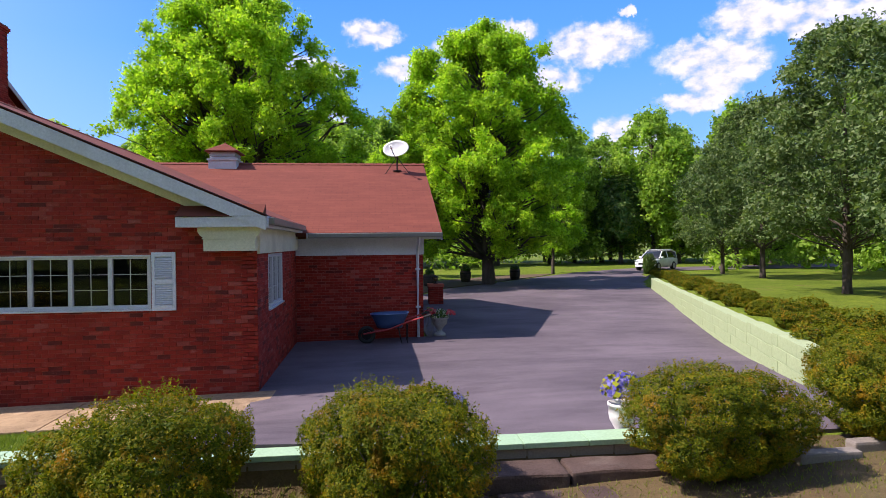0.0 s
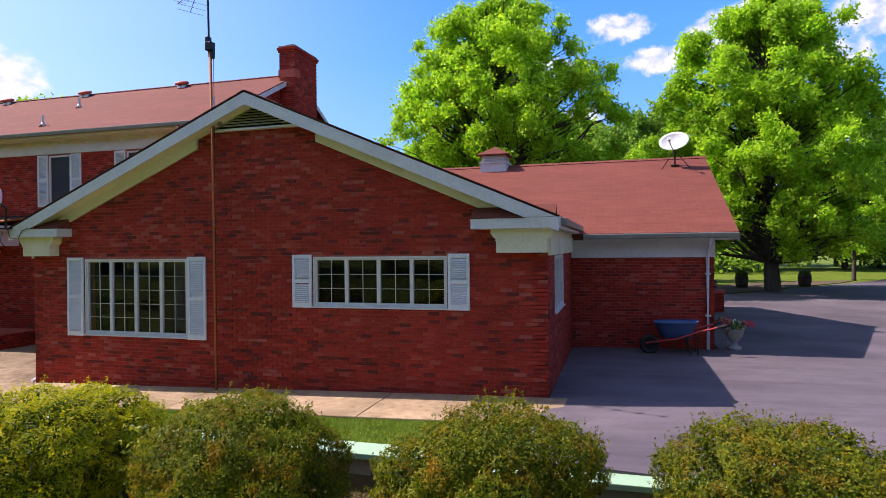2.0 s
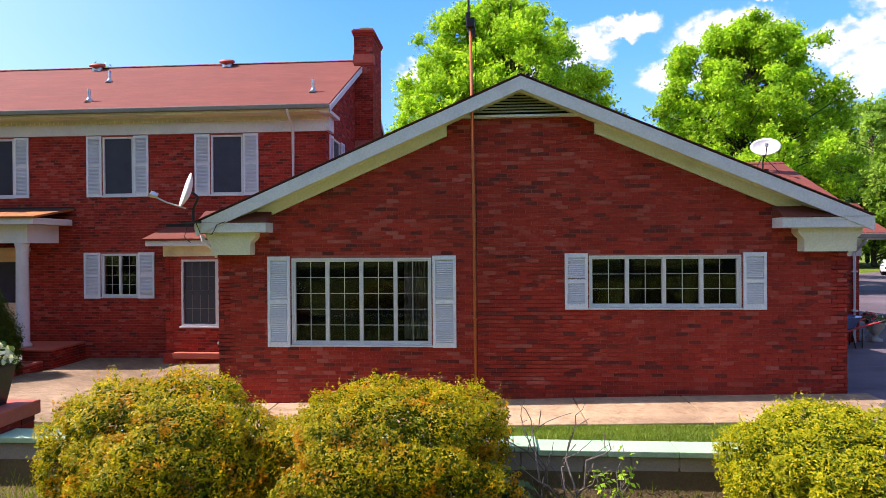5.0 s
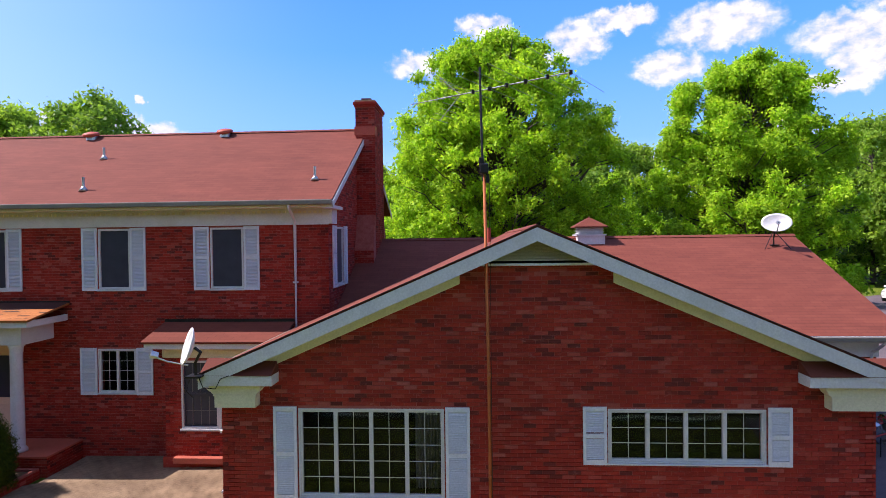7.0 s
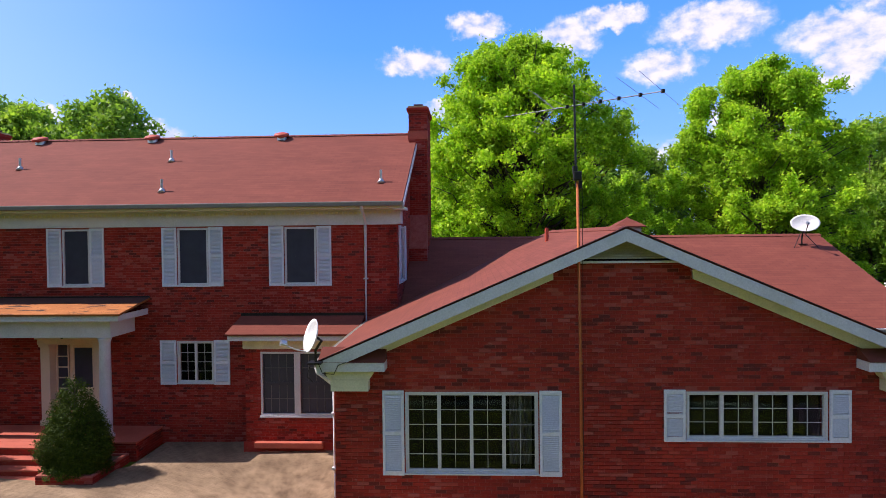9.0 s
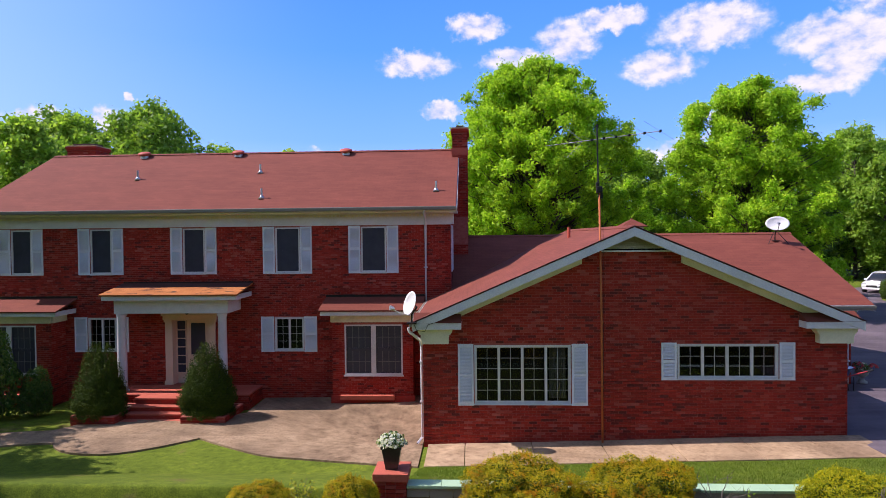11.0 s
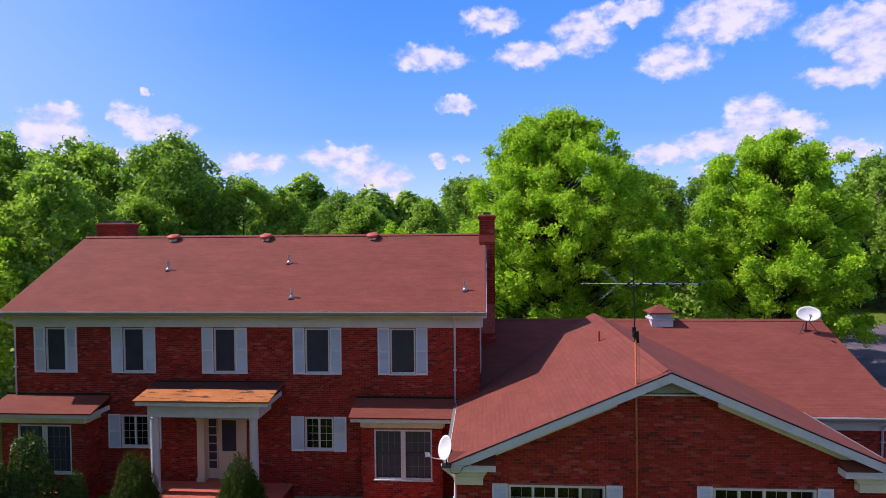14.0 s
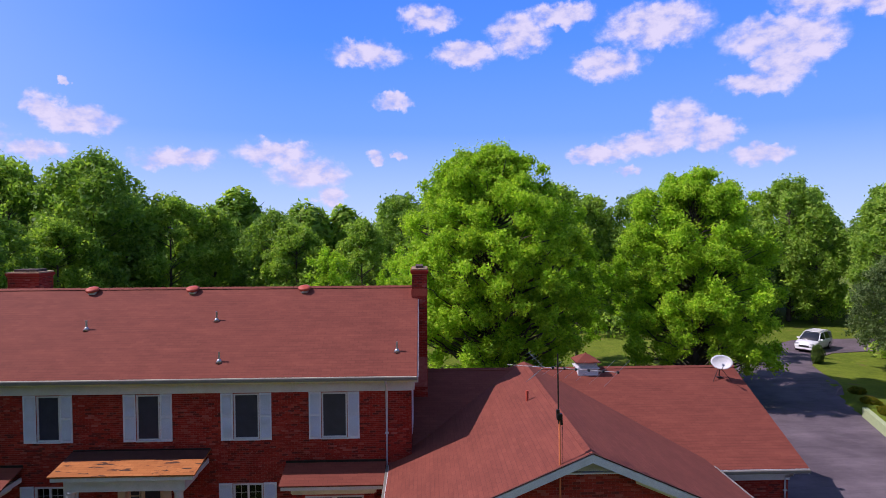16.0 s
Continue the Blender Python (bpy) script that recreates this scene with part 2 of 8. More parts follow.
GUTTER = surface("weathered_gutter_paint", (0.15, 0.14, 0.115), (0.21, 0.195, 0.165), 2.5, 30, 0.5, 0.1, dirt=(0.26, 0.23, 0.18))
DISH = surface("dish_grey_paint", (0.62, 0.63, 0.64), (0.72, 0.72, 0.72), 3.0, 30, 0.4, 0.05)
VENT_RED = surface("red_vent_cap", (0.38, 0.055, 0.03), (0.50, 0.09, 0.05), 5.0, 40, 0.6, 0.2)
BARK = surface("bark", (0.045, 0.034, 0.028), (0.11, 0.085, 0.07), 6.0, 25, 0.95, 0.9, 0.02, stretch=(1.0, 1.0, 0.25))
TWIG = surface("grey_twig", (0.10, 0.08, 0.07), (0.20, 0.17, 0.15), 6.0, 40, 0.9, 0.3)
POT_BLACK = surface("black_pot", (0.012, 0.012, 0.013), (0.03, 0.03, 0.03), 6.0, 40, 0.35, 0.1)
POT_WHITE = surface("white_pot", (0.62, 0.60, 0.60), (0.75, 0.73, 0.72), 6.0, 40, 0.6, 0.3)
STONE_URN = surface("grey_urn_stone", (0.26, 0.25, 0.24), (0.40, 0.39, 0.37), 6.0, 50, 0.85, 0.5)
BARROW_BLUE = surface("blue_tub_paint", (0.035, 0.07, 0.17), (0.05, 0.11, 0.26), 5.0, 40, 0.45, 0.1, dirt=(0.03, 0.03, 0.04))
HANDLE_RED = surface("red_handle_paint", (0.36, 0.03, 0.035), (0.5, 0.05, 0.05), 5.0, 40, 0.5, 0.1)
RUBBER = surface("black_rubber", (0.01, 0.01, 0.01), (0.03, 0.03, 0.03), 6.0, 60, 0.7, 0.2)
CAR_WHITE = surface("white_car_paint", (0.72, 0.73, 0.74), (0.78, 0.79, 0.80), 1.0, 5, 0.2, 0.0, spec=0.6)
CAR_GLASS = surface("tinted_car_glass", (0.01, 0.012, 0.014), (0.02, 0.022, 0.025), 1.0, 5, 0.05, 0.0, spec=0.8)
SOIL = surface("bare_soil", (0.07, 0.045, 0.028), (0.14, 0.095, 0.06), 3.0, 50, 0.95, 0.8, 0.015)
STONE = surface("path_stone", (0.040, 0.022, 0.018), (0.115, 0.075, 0.062), 3.2, 45, 0.9, 0.7, 0.012, dirt=(0.24, 0.20, 0.17))
BRASS = surface("aged_brass", (0.16, 0.10, 0.05), (0.30, 0.20, 0.10), 8.0, 50, 0.45, 0.1, metal=0.8)

LEAF_OAK = leaf_surface("spring_oak_leaves", [(0.22, 0.41, 0.022), (0.31, 0.54, 0.03), (0.41, 0.63, 0.036), (0.54, 0.72, 0.06)], 0.5)
LEAF_PEAR = leaf_surface("pear_leaves", [(0.075, 0.13, 0.045), (0.105, 0.175, 0.06), (0.15, 0.225, 0.08), (0.23, 0.29, 0.15)], 0.4)
LEAF_FAR = leaf_surface("woodland_leaves", [(0.18, 0.32, 0.05), (0.25, 0.42, 0.06), (0.33, 0.50, 0.08), (0.42, 0.57, 0.12)], 0.52)
LEAF_DARK_FAR = leaf_surface("darker_woodland_leaves", [(0.13, 0.25, 0.05), (0.185, 0.33, 0.06), (0.24, 0.40, 0.07), (0.31, 0.47, 0.10)], 0.5)
LEAF_HEDGE = leaf_surface("hedge_leaves", [(0.20, 0.25, 0.004), (0.29, 0.30, 0.005), (0.39, 0.35, 0.006), (0.50, 0.40, 0.007), (0.66, 0.49, 0.010)], 0.45, 0.5, 2.8, (0.60, 0.17, 0.005), 0.9)
LEAF_HEDGE_GREEN = leaf_surface("green_hedge_leaves", [(0.076, 0.130, 0.004), (0.112, 0.158, 0.005), (0.155, 0.182, 0.006), (0.21, 0.212, 0.008), (0.31, 0.275, 0.011)], 0.42, 0.55, 2.6, (0.34, 0.16, 0.008), 0.9)
LEAF_HEDGE_LIME = leaf_surface("lime_green_hedge_leaves", [(0.22, 0.29, 0.004), (0.31, 0.36, 0.005), (0.41, 0.41, 0.006), (0.52, 0.46, 0.007), (0.66, 0.54, 0.010)], 0.45, 0.6, 2.6, None, 0.85)
# darker copy for the inner leaves: shade in the bush's gaps put into colour
LEAF_HEDGE_SHADED = leaf_surface("shaded_inner_hedge_leaves", [(0.045, 0.075, 0.004), (0.075, 0.11, 0.005), (0.12, 0.16, 0.006)], 0.3, 0.7, 3.0)
LEAF_CONIFER = leaf_surface("conifer_needles", [(0.015, 0.034, 0.003), (0.027, 0.054, 0.004), (0.048, 0.084, 0.006), (0.095, 0.135, 0.010)], 0.2, 0.7)
LEAF_BROAD = leaf_surface("broad_evergreen_leaves", [(0.03, 0.08, 0.02), (0.05, 0.12, 0.025), (0.09, 0.17, 0.03), (0.2, 0.25, 0.08)], 0.25, 0.35)
LEAF_LIME = leaf_surface("lime_leaves", [(0.26, 0.30, 0.02), (0.36, 0.38, 0.03), (0.45, 0.42, 0.05)], 0.35)
PETAL_BLUE = leaf_surface("blue_petals", [(0.10, 0.09, 0.45), (0.17, 0.15, 0.62), (0.38, 0.34, 0.75)], 0.3)
PETAL_WHITE = leaf_surface("white_petals", [(0.68, 0.70, 0.62), (0.78, 0.78, 0.74), (0.62, 0.66, 0.5)], 0.3)
PETAL_RED = leaf_surface("red_petals", [(0.5, 0.03, 0.06), (0.62, 0.08, 0.12), (0.55, 0.22, 0.22)], 0.3)


def ground_surface(name):
    """Lawn with mown and bare patches; the turf gives way to needle litter and soil here and there."""
    m, tree, bsdf = shader(name)
    big, mid, fine = noise_of(tree, 0.06, 5, 0.6), noise_of(tree, 0.7, 5, 0.65), noise_of(tree, 38, 4, 0.75)
    grass = ramp_of(tree, [(0.3, (0.095, 0.150, 0.015)), (0.7, (0.155, 0.215, 0.022))], big)
    grass = mixed(tree, 0.6, grass, ramp_of(tree, [(0.3, (0.55, 0.6, 0.5)), (0.7, (1.35, 1.25, 1.1))], mid), "MULTIPLY")
    tuft = noise_of(tree, 5.5, 5, 0.75)
    grass = mixed(tree, 0.75, grass, ramp_of(tree, [(0.32, (0.5, 0.55, 0.5)), (0.52, (1.0, 1.0, 1.0)), (0.7, (1.5, 1.35, 1.1))], tuft), "MULTIPLY")
    grass = mixed(tree, 0.7, grass, ramp_of(tree, [(0.3, (0.35, 0.4, 0.35)), (0.7, (1.6, 1.5, 1.4))], fine), "MULTIPLY")
    bare = ramp_of(tree, [(0.58, (0, 0, 0)), (0.72, (1, 1, 1))], mid)
    col = mixed(tree, bare, grass, mixed(tree, fine, (0.09, 0.06, 0.03), (0.20, 0.15, 0.07)))
    tree.links.new(col, bsdf.inputs["Base Color"])
    bsdf.inputs["Roughness"].default_value = 0.95
    bsdf.inputs["Specular IOR Level"].default_value = 0.15
    bumped(tree, bsdf, fine, 0.8, 0.03)
    return m


TURF = ground_surface("turf")
LITTER = surface("dry_grass_and_litter", (0.085, 0.052, 0.026), (0.15, 0.105, 0.042), 1.2, 45, 0.95, 0.9, 0.02, dirt=(0.075, 0.10, 0.022))
BLADE = leaf_surface("grass_blades", [(0.11, 0.17, 0.02), (0.16, 0.25, 0.03), (0.22, 0.29, 0.05)], 0.35)
BLADE_DRY = leaf_surface("dry_grass_blades", [(0.12, 0.18, 0.02), (0.20, 0.26, 0.04), (0.32, 0.30, 0.10)], 0.4)


# ---------------------------------------------------------------- mesh helpers
def mesh_of(name, verts, faces, mat=None, smooth=False):
    me = bpy.data.meshes.new(name)
    me.from_pydata([tuple(v) for v in verts], [], faces)
    if mat:
        me.materials.append(mat)
    if smooth:
        me.polygons.foreach_set("use_smooth", [True] * len(me.polygons))
    me.update()
    return me


def thing(name, label, category, at=(0, 0, 0), group="", kind=""):
    ob = new(name)
    ob.empty_display_size = 0.2
    ob.location = at
    return tagged(ob, label, category, group, kind)


def part(name, bm, mat, parent, label="", smooth=False):
    """Links a bmesh as one mesh object under a thing or a part."""
    me = bpy.data.meshes.new(name)
    bm.normal_update()
    bm.to_mesh(me)
    bm.free()
    if mat:
        me.materials.append(mat)
    if smooth:
        me.polygons.foreach_set("use_smooth", [True] * len(me.polygons))
    ob = new(name, me)
    if parent:
        ob.parent = parent
    return tagged(ob, label)


def raw_part(name, me, parent, label="", kind=""):
    ob = new(name, me)
    if parent:
        ob.parent = parent
    return tagged(ob, label, kind=kind)


def box(bm, x0, x1, y0, y1, z0, z1, bevel=0.0):
    g = bmesh.ops.create_cube(bm, size=1.0)
    bmesh.ops.scale(bm, verts=g["verts"], vec=(x1 - x0, y1 - y0, z1 - z0))
    bmesh.ops.translate(bm, verts=g["verts"], vec=((x0 + x1) / 2, (y0 + y1) / 2, (z0 + z1) / 2))
    if bevel:
        edges = list({e for v in g["verts"] for e in v.link_edges})
        bmesh.ops.bevel(bm, geom=edges, offset=bevel, segments=2, affect="EDGES", profile=0.6)
    return bm


def boxes(*rows, bevel=0.0):
    bm = bmesh.new()
    for r in rows:
        box(bm, *r, bevel=bevel)
    return bm


def prism(bm, outline, way):
    """Extrudes a closed outline of 3D points along way."""
    a = [bm.verts.new(p) for p in outline]
    b = [bm.verts.new(Vector(p) + Vector(way)) for p in outline]
    n = len(a)
    fs = [bm.faces.new(a), bm.faces.new(b[::-1])]
    for k in range(n):
        fs.append(bm.faces.new((a[k], b[k], b[(k + 1) % n], a[(k + 1) % n])))
    bmesh.ops.recalc_face_normals(bm, faces=fs)
    return bm


def tube(bm, points, radii, sides=8, cap=True):
    """A round bar along points, with a radius at each."""
    rings = []
    pts = [Vector(p) for p in points]
    if isinstance(radii, (int, float)):
        radii = [radii] * len(pts)
    for k, p in enumerate(pts):
        way = (pts[min(k + 1, len(pts) - 1)] - pts[max(k - 1, 0)]).normalized()
        q = way.to_track_quat("Z", "Y").to_matrix()
        rings.append([bm.verts.new(p + q @ Vector((radii[k] * math.cos(a), radii[k] * math.sin(a), 0)))
                      for a in (2 * math.pi * s / sides for s in range(sides))])
    for r0, r1 in zip(rings, rings[1:]):
        for s in range(sides):
            bm.faces.new((r0[s], r0[(s + 1) % sides], r1[(s + 1) % sides], r1[s]))
    if cap:
        bm.faces.new(rings[0][::-1])
        bm.faces.new(rings[-1])
    return bm


def lathe(bm, profile, sides=20, centre=(0, 0, 0)):
    """Turns a profile of (radius, z) round the upright axis."""
    rings = []
    for r, z in profile:
        rings.append([bm.verts.new((centre[0] + r * math.cos(2 * math.pi * s / sides), centre[1] + r * math.sin(2 * math.pi * s / sides), centre[2] + z))
                      for s in range(sides)])
    for r0, r1 in zip(rings, rings[1:]):
        for s in range(sides):
            bm.faces.new((r0[s], r0[(s + 1) % sides], r1[(s + 1) % sides], r1[s]))
    bm.faces.new(rings[0][::-1])
    bm.faces.new(rings[-1])
    return bm


def leaves_mesh(name, centres, normals, size, mat, seed, spread=0.5, aspect=0.6, bent=True, tri=False):
    """Small folded leaves at the given places, turned about their normals."""
    rng = np.random.default_rng(seed)
    n = len(centres)
    nrm = normals + rng.normal(0, spread, (n, 3))
    nrm /= np.linalg.norm(nrm, axis=1)[:, None] + 1e-9
    ref = rng.normal(0, 1, (n, 3))
    a = np.cross(nrm, ref)
    a /= np.linalg.norm(a, axis=1)[:, None] + 1e-9
    b = np.cross(nrm, a)
    s = size * rng.uniform(0.65, 1.35, n)[:, None]
    w = s * aspect * 0.5
    lift = nrm * s * (0.16 if bent else 0.0)
    if tri:
        v = np.stack([centres - a * s * 0.4 - b * w, centres - a * s * 0.4 + b * w, centres + a * s * 0.6], 1).reshape(-1, 3)
    else:
        v = np.stack([centres - a * s * 0.5, centres - b * w + lift, centres + a * s * 0.5, centres + b * w + lift], 1).reshape(-1, 3)
    k = 3 if tri else 4
    me = bpy.data.meshes.new(name)
    me.vertices.add(k * n)
    me.vertices.foreach_set("co", v.astype(np.float32).ravel())
    me.loops.add(k * n)
    me.loops.foreach_set("vertex_index", np.arange(k * n, dtype=np.int32))
    me.polygons.add(n)
    me.polygons.foreach_set("loop_start", np.arange(0, k * n, k, dtype=np.int32))
    me.update(calc_edges=True)
    me.materials.append(mat)
    return me


# ---------------------------------------------------------------- the lie of the land
def smooth(a, b, t):
    t = min(1.0, max(0.0, (t - a) / (b - a)))
    return t * t * (3 - 2 * t)


def bank_line(y):
    """Where the driveway's retaining wall stands, by y."""
    return 19.4 + 0.362 * (y + 2.5)


def ramp(a, b, t):
    return min(1.0, max(0.0, (t - a) / (b - a)))


def level(x):
    """The ground beside the house, which rises from the front door to the garage."""
    return float(np.interp(x, (-16, -9.5, -2.0, 0.8, 1.0, 11.3, 14.5, 24), (-0.44, -0.40, -0.30, -0.22, -0.14, 0.15, 0.20, 0.24)))


def height(x, y):
    """The land: level by the house, rising to the garden wall in front and to the lawn beyond the retaining wall."""
    near = level(x)
    lawn = ramp(-1.45, -4.85, y)
    lawn = near + (0.82 - near) * (0.9 * lawn + 0.1 * smooth(0, 1, lawn))
    drive = near + (0.70 - near) * ramp(3.0, -4.85, y) ** 1.35
    w = smooth(11.4, 16.5, x)
    h = (1 - w) * lawn + w * drive
    front = smooth(-4.93, -5.1, y)
    low = 0.45 + 0.28 * smooth(11.8, 19.0, x)
    h = h * (1 - front) + low * front
    off = x - bank_line(y)
    if y > -5.2:
        bank = smooth(0.05, 0.35, off) * (1 - smooth(22.0, 27.0, y)) * smooth(-5.1, -3.2, y)
        bank *= 1 - smooth(18.0, 40.0, off)
        h = h * (1 - bank) + max(0.96 - 0.012 * max(0.0, y), h) * bank
    away = math.hypot(x - 5, y - 5)
    if away > 65:
        h += 0.5 * noise.noise(Vector((x * 0.02, y * 0.02, 3.1))) * min(1.0, (away - 65) / 40)
    return h + 0.012 * noise.noise(Vector((x * 0.8, y * 0.8, 0.0)))


def steps_of(*runs):
    out = []
    for a, b, n in runs:
        out += list(np.linspace(a, b, n, endpoint=False))
    return sorted(set(round(float(v), 4) for v in out))


def make_ground():
    xs = steps_of((-3000, -300, 6), (-300, -60, 12), (-60, -16, 22), (-16, 14, 40), (14, 34, 90), (34, 80, 23), (80, 300, 11), (300, 3001, 7))
    ys = steps_of((-1500, -200, 6), (-200, -30, 10), (-30, -6, 18), (-6, -5.2, 6), (-5.2, -4.7, 16), (-4.7, 18, 76), (18, 60, 28), (60, 300, 14), (300, 3001, 8))
    verts = [(x, y, height(x, y) - 0.02) for y in ys for x in xs]
    w = len(xs)
    faces, kinds = [], []
    for j in range(len(ys) - 1):
        for i in range(w - 1):
            faces.append((j * w + i, j * w + i + 1, (j + 1) * w + i + 1, (j + 1) * w + i))
            cx, cy = (xs[i] + xs[i + 1]) / 2, (ys[j] + ys[j + 1]) / 2
            kinds.append(1 if -9.4 + 2.2 * noise.noise(Vector((cx * 0.22, cy * 0.1, 7.0))) < cy < -4.9 and 0.6 < cx < 30 + 4 * noise.noise(Vector((cy * 0.4, 1.0, 3.0))) else 0)
    me = mesh_of("ground", verts, faces, TURF, True)
    me.materials.append(LITTER)
    me.polygons.foreach_set("material_index", kinds)
    tagged(new("ground", me), "grass lawn with bare patches round the house", "ground", kind="structure")


make_ground()


def sheet(name, outline, lift, mat, label, category, kind="structure", cell=0.5, follow=True, thick=0.06):
    """A paved area: an outline filled and draped on the land, with an edge of its own."""
    bm = bmesh.new()
    vs = [bm.verts.new((x, y, 0)) for x, y in outline]
    f = bm.faces.new(vs)
    x0, x1 = min(p[0] for p in outline), max(p[0] for p in outline)
    y0, y1 = min(p[1] for p in outline), max(p[1] for p in outline)
    for lo, hi, way in ((x0, x1, (1, 0, 0)), (y0, y1, (0, 1, 0))):
        k = math.ceil((hi - lo) / cell)
        for n in range(1, k):
            at = lo + (hi - lo) * n / k
            co = (at, 0, 0) if way[0] else (0, at, 0)
            bmesh.ops.bisect_plane(bm, geom=bm.verts[:] + bm.edges[:] + bm.faces[:], plane_co=co, plane_no=way)
    top = bm.faces[:]
    for v in bm.verts:
        v.co.z = height(v.co.x, v.co.y) + lift
    for fc in top:
        fc.normal_update()
        if fc.normal.z < 0:
            fc.normal_flip()
    g = bmesh.ops.extrude_edge_only(bm, edges=[e for e in bm.edges if e.is_boundary])
    for v in g["geom"]:
        if isinstance(v, bmesh.types.BMVert):
            v.co.z -= thick
    bmesh.ops.recalc_face_normals(bm, faces=bm.faces[:])
    ob = part(name, bm, mat, None)
    return tagged(ob, label, category, kind=kind)


right_edge = [(bank_line(y) - 0.02, y) for y in (-4.82, -2.5, 0.0, 3.0, 6.0, 9.0, 12.0, 15.0, 18.0, 21.0)]
sheet("driveway", [(11.41, -4.82)] + right_edge + [(30.4, 25.4), (31.2, 28.2), (32.0, 30.6), (33.8, 33.0), (36.6, 34.9), (42.0, 35.9), (60, 38.5), (90, 42.0), (90, 47.0), (60, 43.5), (45, 41.4), (40.4, 41.2), (36.8, 40.9), (33.6, 38.8), (28.0, 33.8), (25.2, 30.4), (22.4, 27.0), (19.2, 23.2),
      (17.0, 21.0), (15.6, 17.6), (14.65, 13.6), (14.65, 5.09), (11.41, 5.09)], 0.02, ASPHALT, "weathered grey-purple asphalt driveway with faded patches", "driveway", cell=0.8)
sheet("mulch_bed", [(15.4, 18.0), (16.7, 21.3), (19.0, 23.6), (22.1, 27.4), (24.9, 30.8), (26.6, 33.6), (23.0, 32.6), (18.6, 29.0), (15.4, 25.0), (14.6, 20.4)], 0.015, SOIL, "dark mulch bed under the oak along the driveway", "garden bed", cell=0.8)
patio = [(-2.44, 5.16), (-5.0, 5.16), (-5.0, 3.4), (-6.4, 2.5), (-9.3, 2.9), (-10.2, 1.75), (-12.0, 1.45), (-14.5, 1.0), (-17.0, 0.4), (-17.0, -1.0), (-12.5, -0.05), (-11.1, 0.31), (-9.4, 0.75), (-9.2, 0.35), (-8.5, -0.12), (-7.4, -0.3), (-6.4, 0.12), (-5.43, 1.0),
         (-4.4, 0.3), (-3.2, -0.4), (-2.3, -0.6), (-1.0, -0.9), (0.0, -1.15), (0.86, -1.4), (0.86, 5.16)]
for _ in range(2):   # round the lawn's edge, but for the notch where the two arcs meet
    soft = []
    for p, q in zip(patio, patio[1:] + patio[:1]):
        if p[1] < 1.4 and q[1] < 1.4 and p[0] < 0.8 and q[0] < 0.8:
            a = p if p == (-5.43, 1.0) else (p[0] * 0.75 + q[0] * 0.25, p[1] * 0.75 + q[1] * 0.25)
            b = q if q == (-5.43, 1.0) else (p[0] * 0.25 + q[0] * 0.75, p[1] * 0.25 + q[1] * 0.75)
            soft += [v for v in (a, b) if not soft or v != soft[-1]]
        else:
            soft += [v for v in (p, q) if v not in soft]
    patio = soft
sheet("patio", patio[::-1], 0.03, PATIO, "weathered brown concrete patio and walk with stains", "patio", cell=0.6)


def make_front_walk():
    walkway = thing("front_walk", "tan concrete walk of cast slabs along the brick wall", "pavement", kind="structure")
    edges = [1.0, 1.95, 3.62, 5.32, 7.0, 8.75, 10.3, 11.7]
    for a, b in zip(edges, edges[1:]):
        bm = boxes((a + 0.008, b - 0.008, -1.52 - 0.02 * math.sin(a), -0.012, -0.16, 0.03 + 0.004 * math.sin(3 * a)), bevel=0.012)
        for v in bm.verts:
            v.co.z += level(v.co.x)
        part("slab", bm, CONCRETE, walkway)


make_front_walk()


# ---------------------------------------------------------------- block walls outdoors
def block_wall(name, label, pts, base, tops, mats, length=0.405, course=0.2, depth=0.2, cap=None):
    """A wall of laid blocks along a line of points; each block an object of its own, on shared meshes."""
    wall = thing(name, label, "wall", kind="structure")
    rng = random.Random(5)
    shared = {}
    for (p, q), top in zip(zip(pts, pts[1:]), tops):
        p, q = Vector(p), Vector(q)
        way = (q - p).normalized()
        total = (q - p).length
        rows = max(1, math.ceil((top - base) / course - 0.25))
        high = (top - base) / rows
        turn = math.degrees(math.atan2(way.y, way.x))
        core = boxes((0, total, -depth / 2 + 0.012, depth / 2 - 0.012, 0, top - base - 0.02))
        c = part("mortar_core", core, MORTAR if mats is BRICK_ONE else mats, wall)
        c.matrix_basis = pose(p.x, p.y, base, 0, 0, turn)
        for r in range(rows):
            u = -length / 2 if r % 2 else 0.0
            while u < total - 0.03:
                a, b = max(u, 0.0), min(u + length - 0.012, total)
                if b - a > 0.04:
                    key = (round(b - a, 2), round(high, 3))
                    if key not in shared:
                        bm = boxes((0, b - a, -depth / 2, depth / 2, 0, high - 0.012), bevel=0.008)
                        me = bpy.data.meshes.new("block")
                        bm.to_mesh(me)
                        bm.free()
                        me.materials.append(mats)
                        shared[key] = me
                    ob = new("block", shared[key])
                    ob.parent = wall
                    at = p + way * a
                    jog = rng.uniform(-0.004, 0.004)
                    ob.matrix_basis = pose(at.x - way.y * jog, at.y + way.x * jog, base + r * high, 0, 0, turn + rng.uniform(-0.25, 0.25))
                u += length
        if cap:
            u, n = 0.0, 0
            while u < total - 0.02:
                b = min(u + 0.6, total)
                bm = boxes((u + 0.003, b - 0.003, -depth / 2 - 0.04, depth / 2 + 0.05, 0, 0.05), bevel=0.006)
                ob = part("cap_stone", bm, cap, wall)
                ob.matrix_basis = pose(p.x, p.y, top + 0.001, rng.uniform(-0.4, 0.4), 0, turn)
                u, n = b, n + 1
    return wall


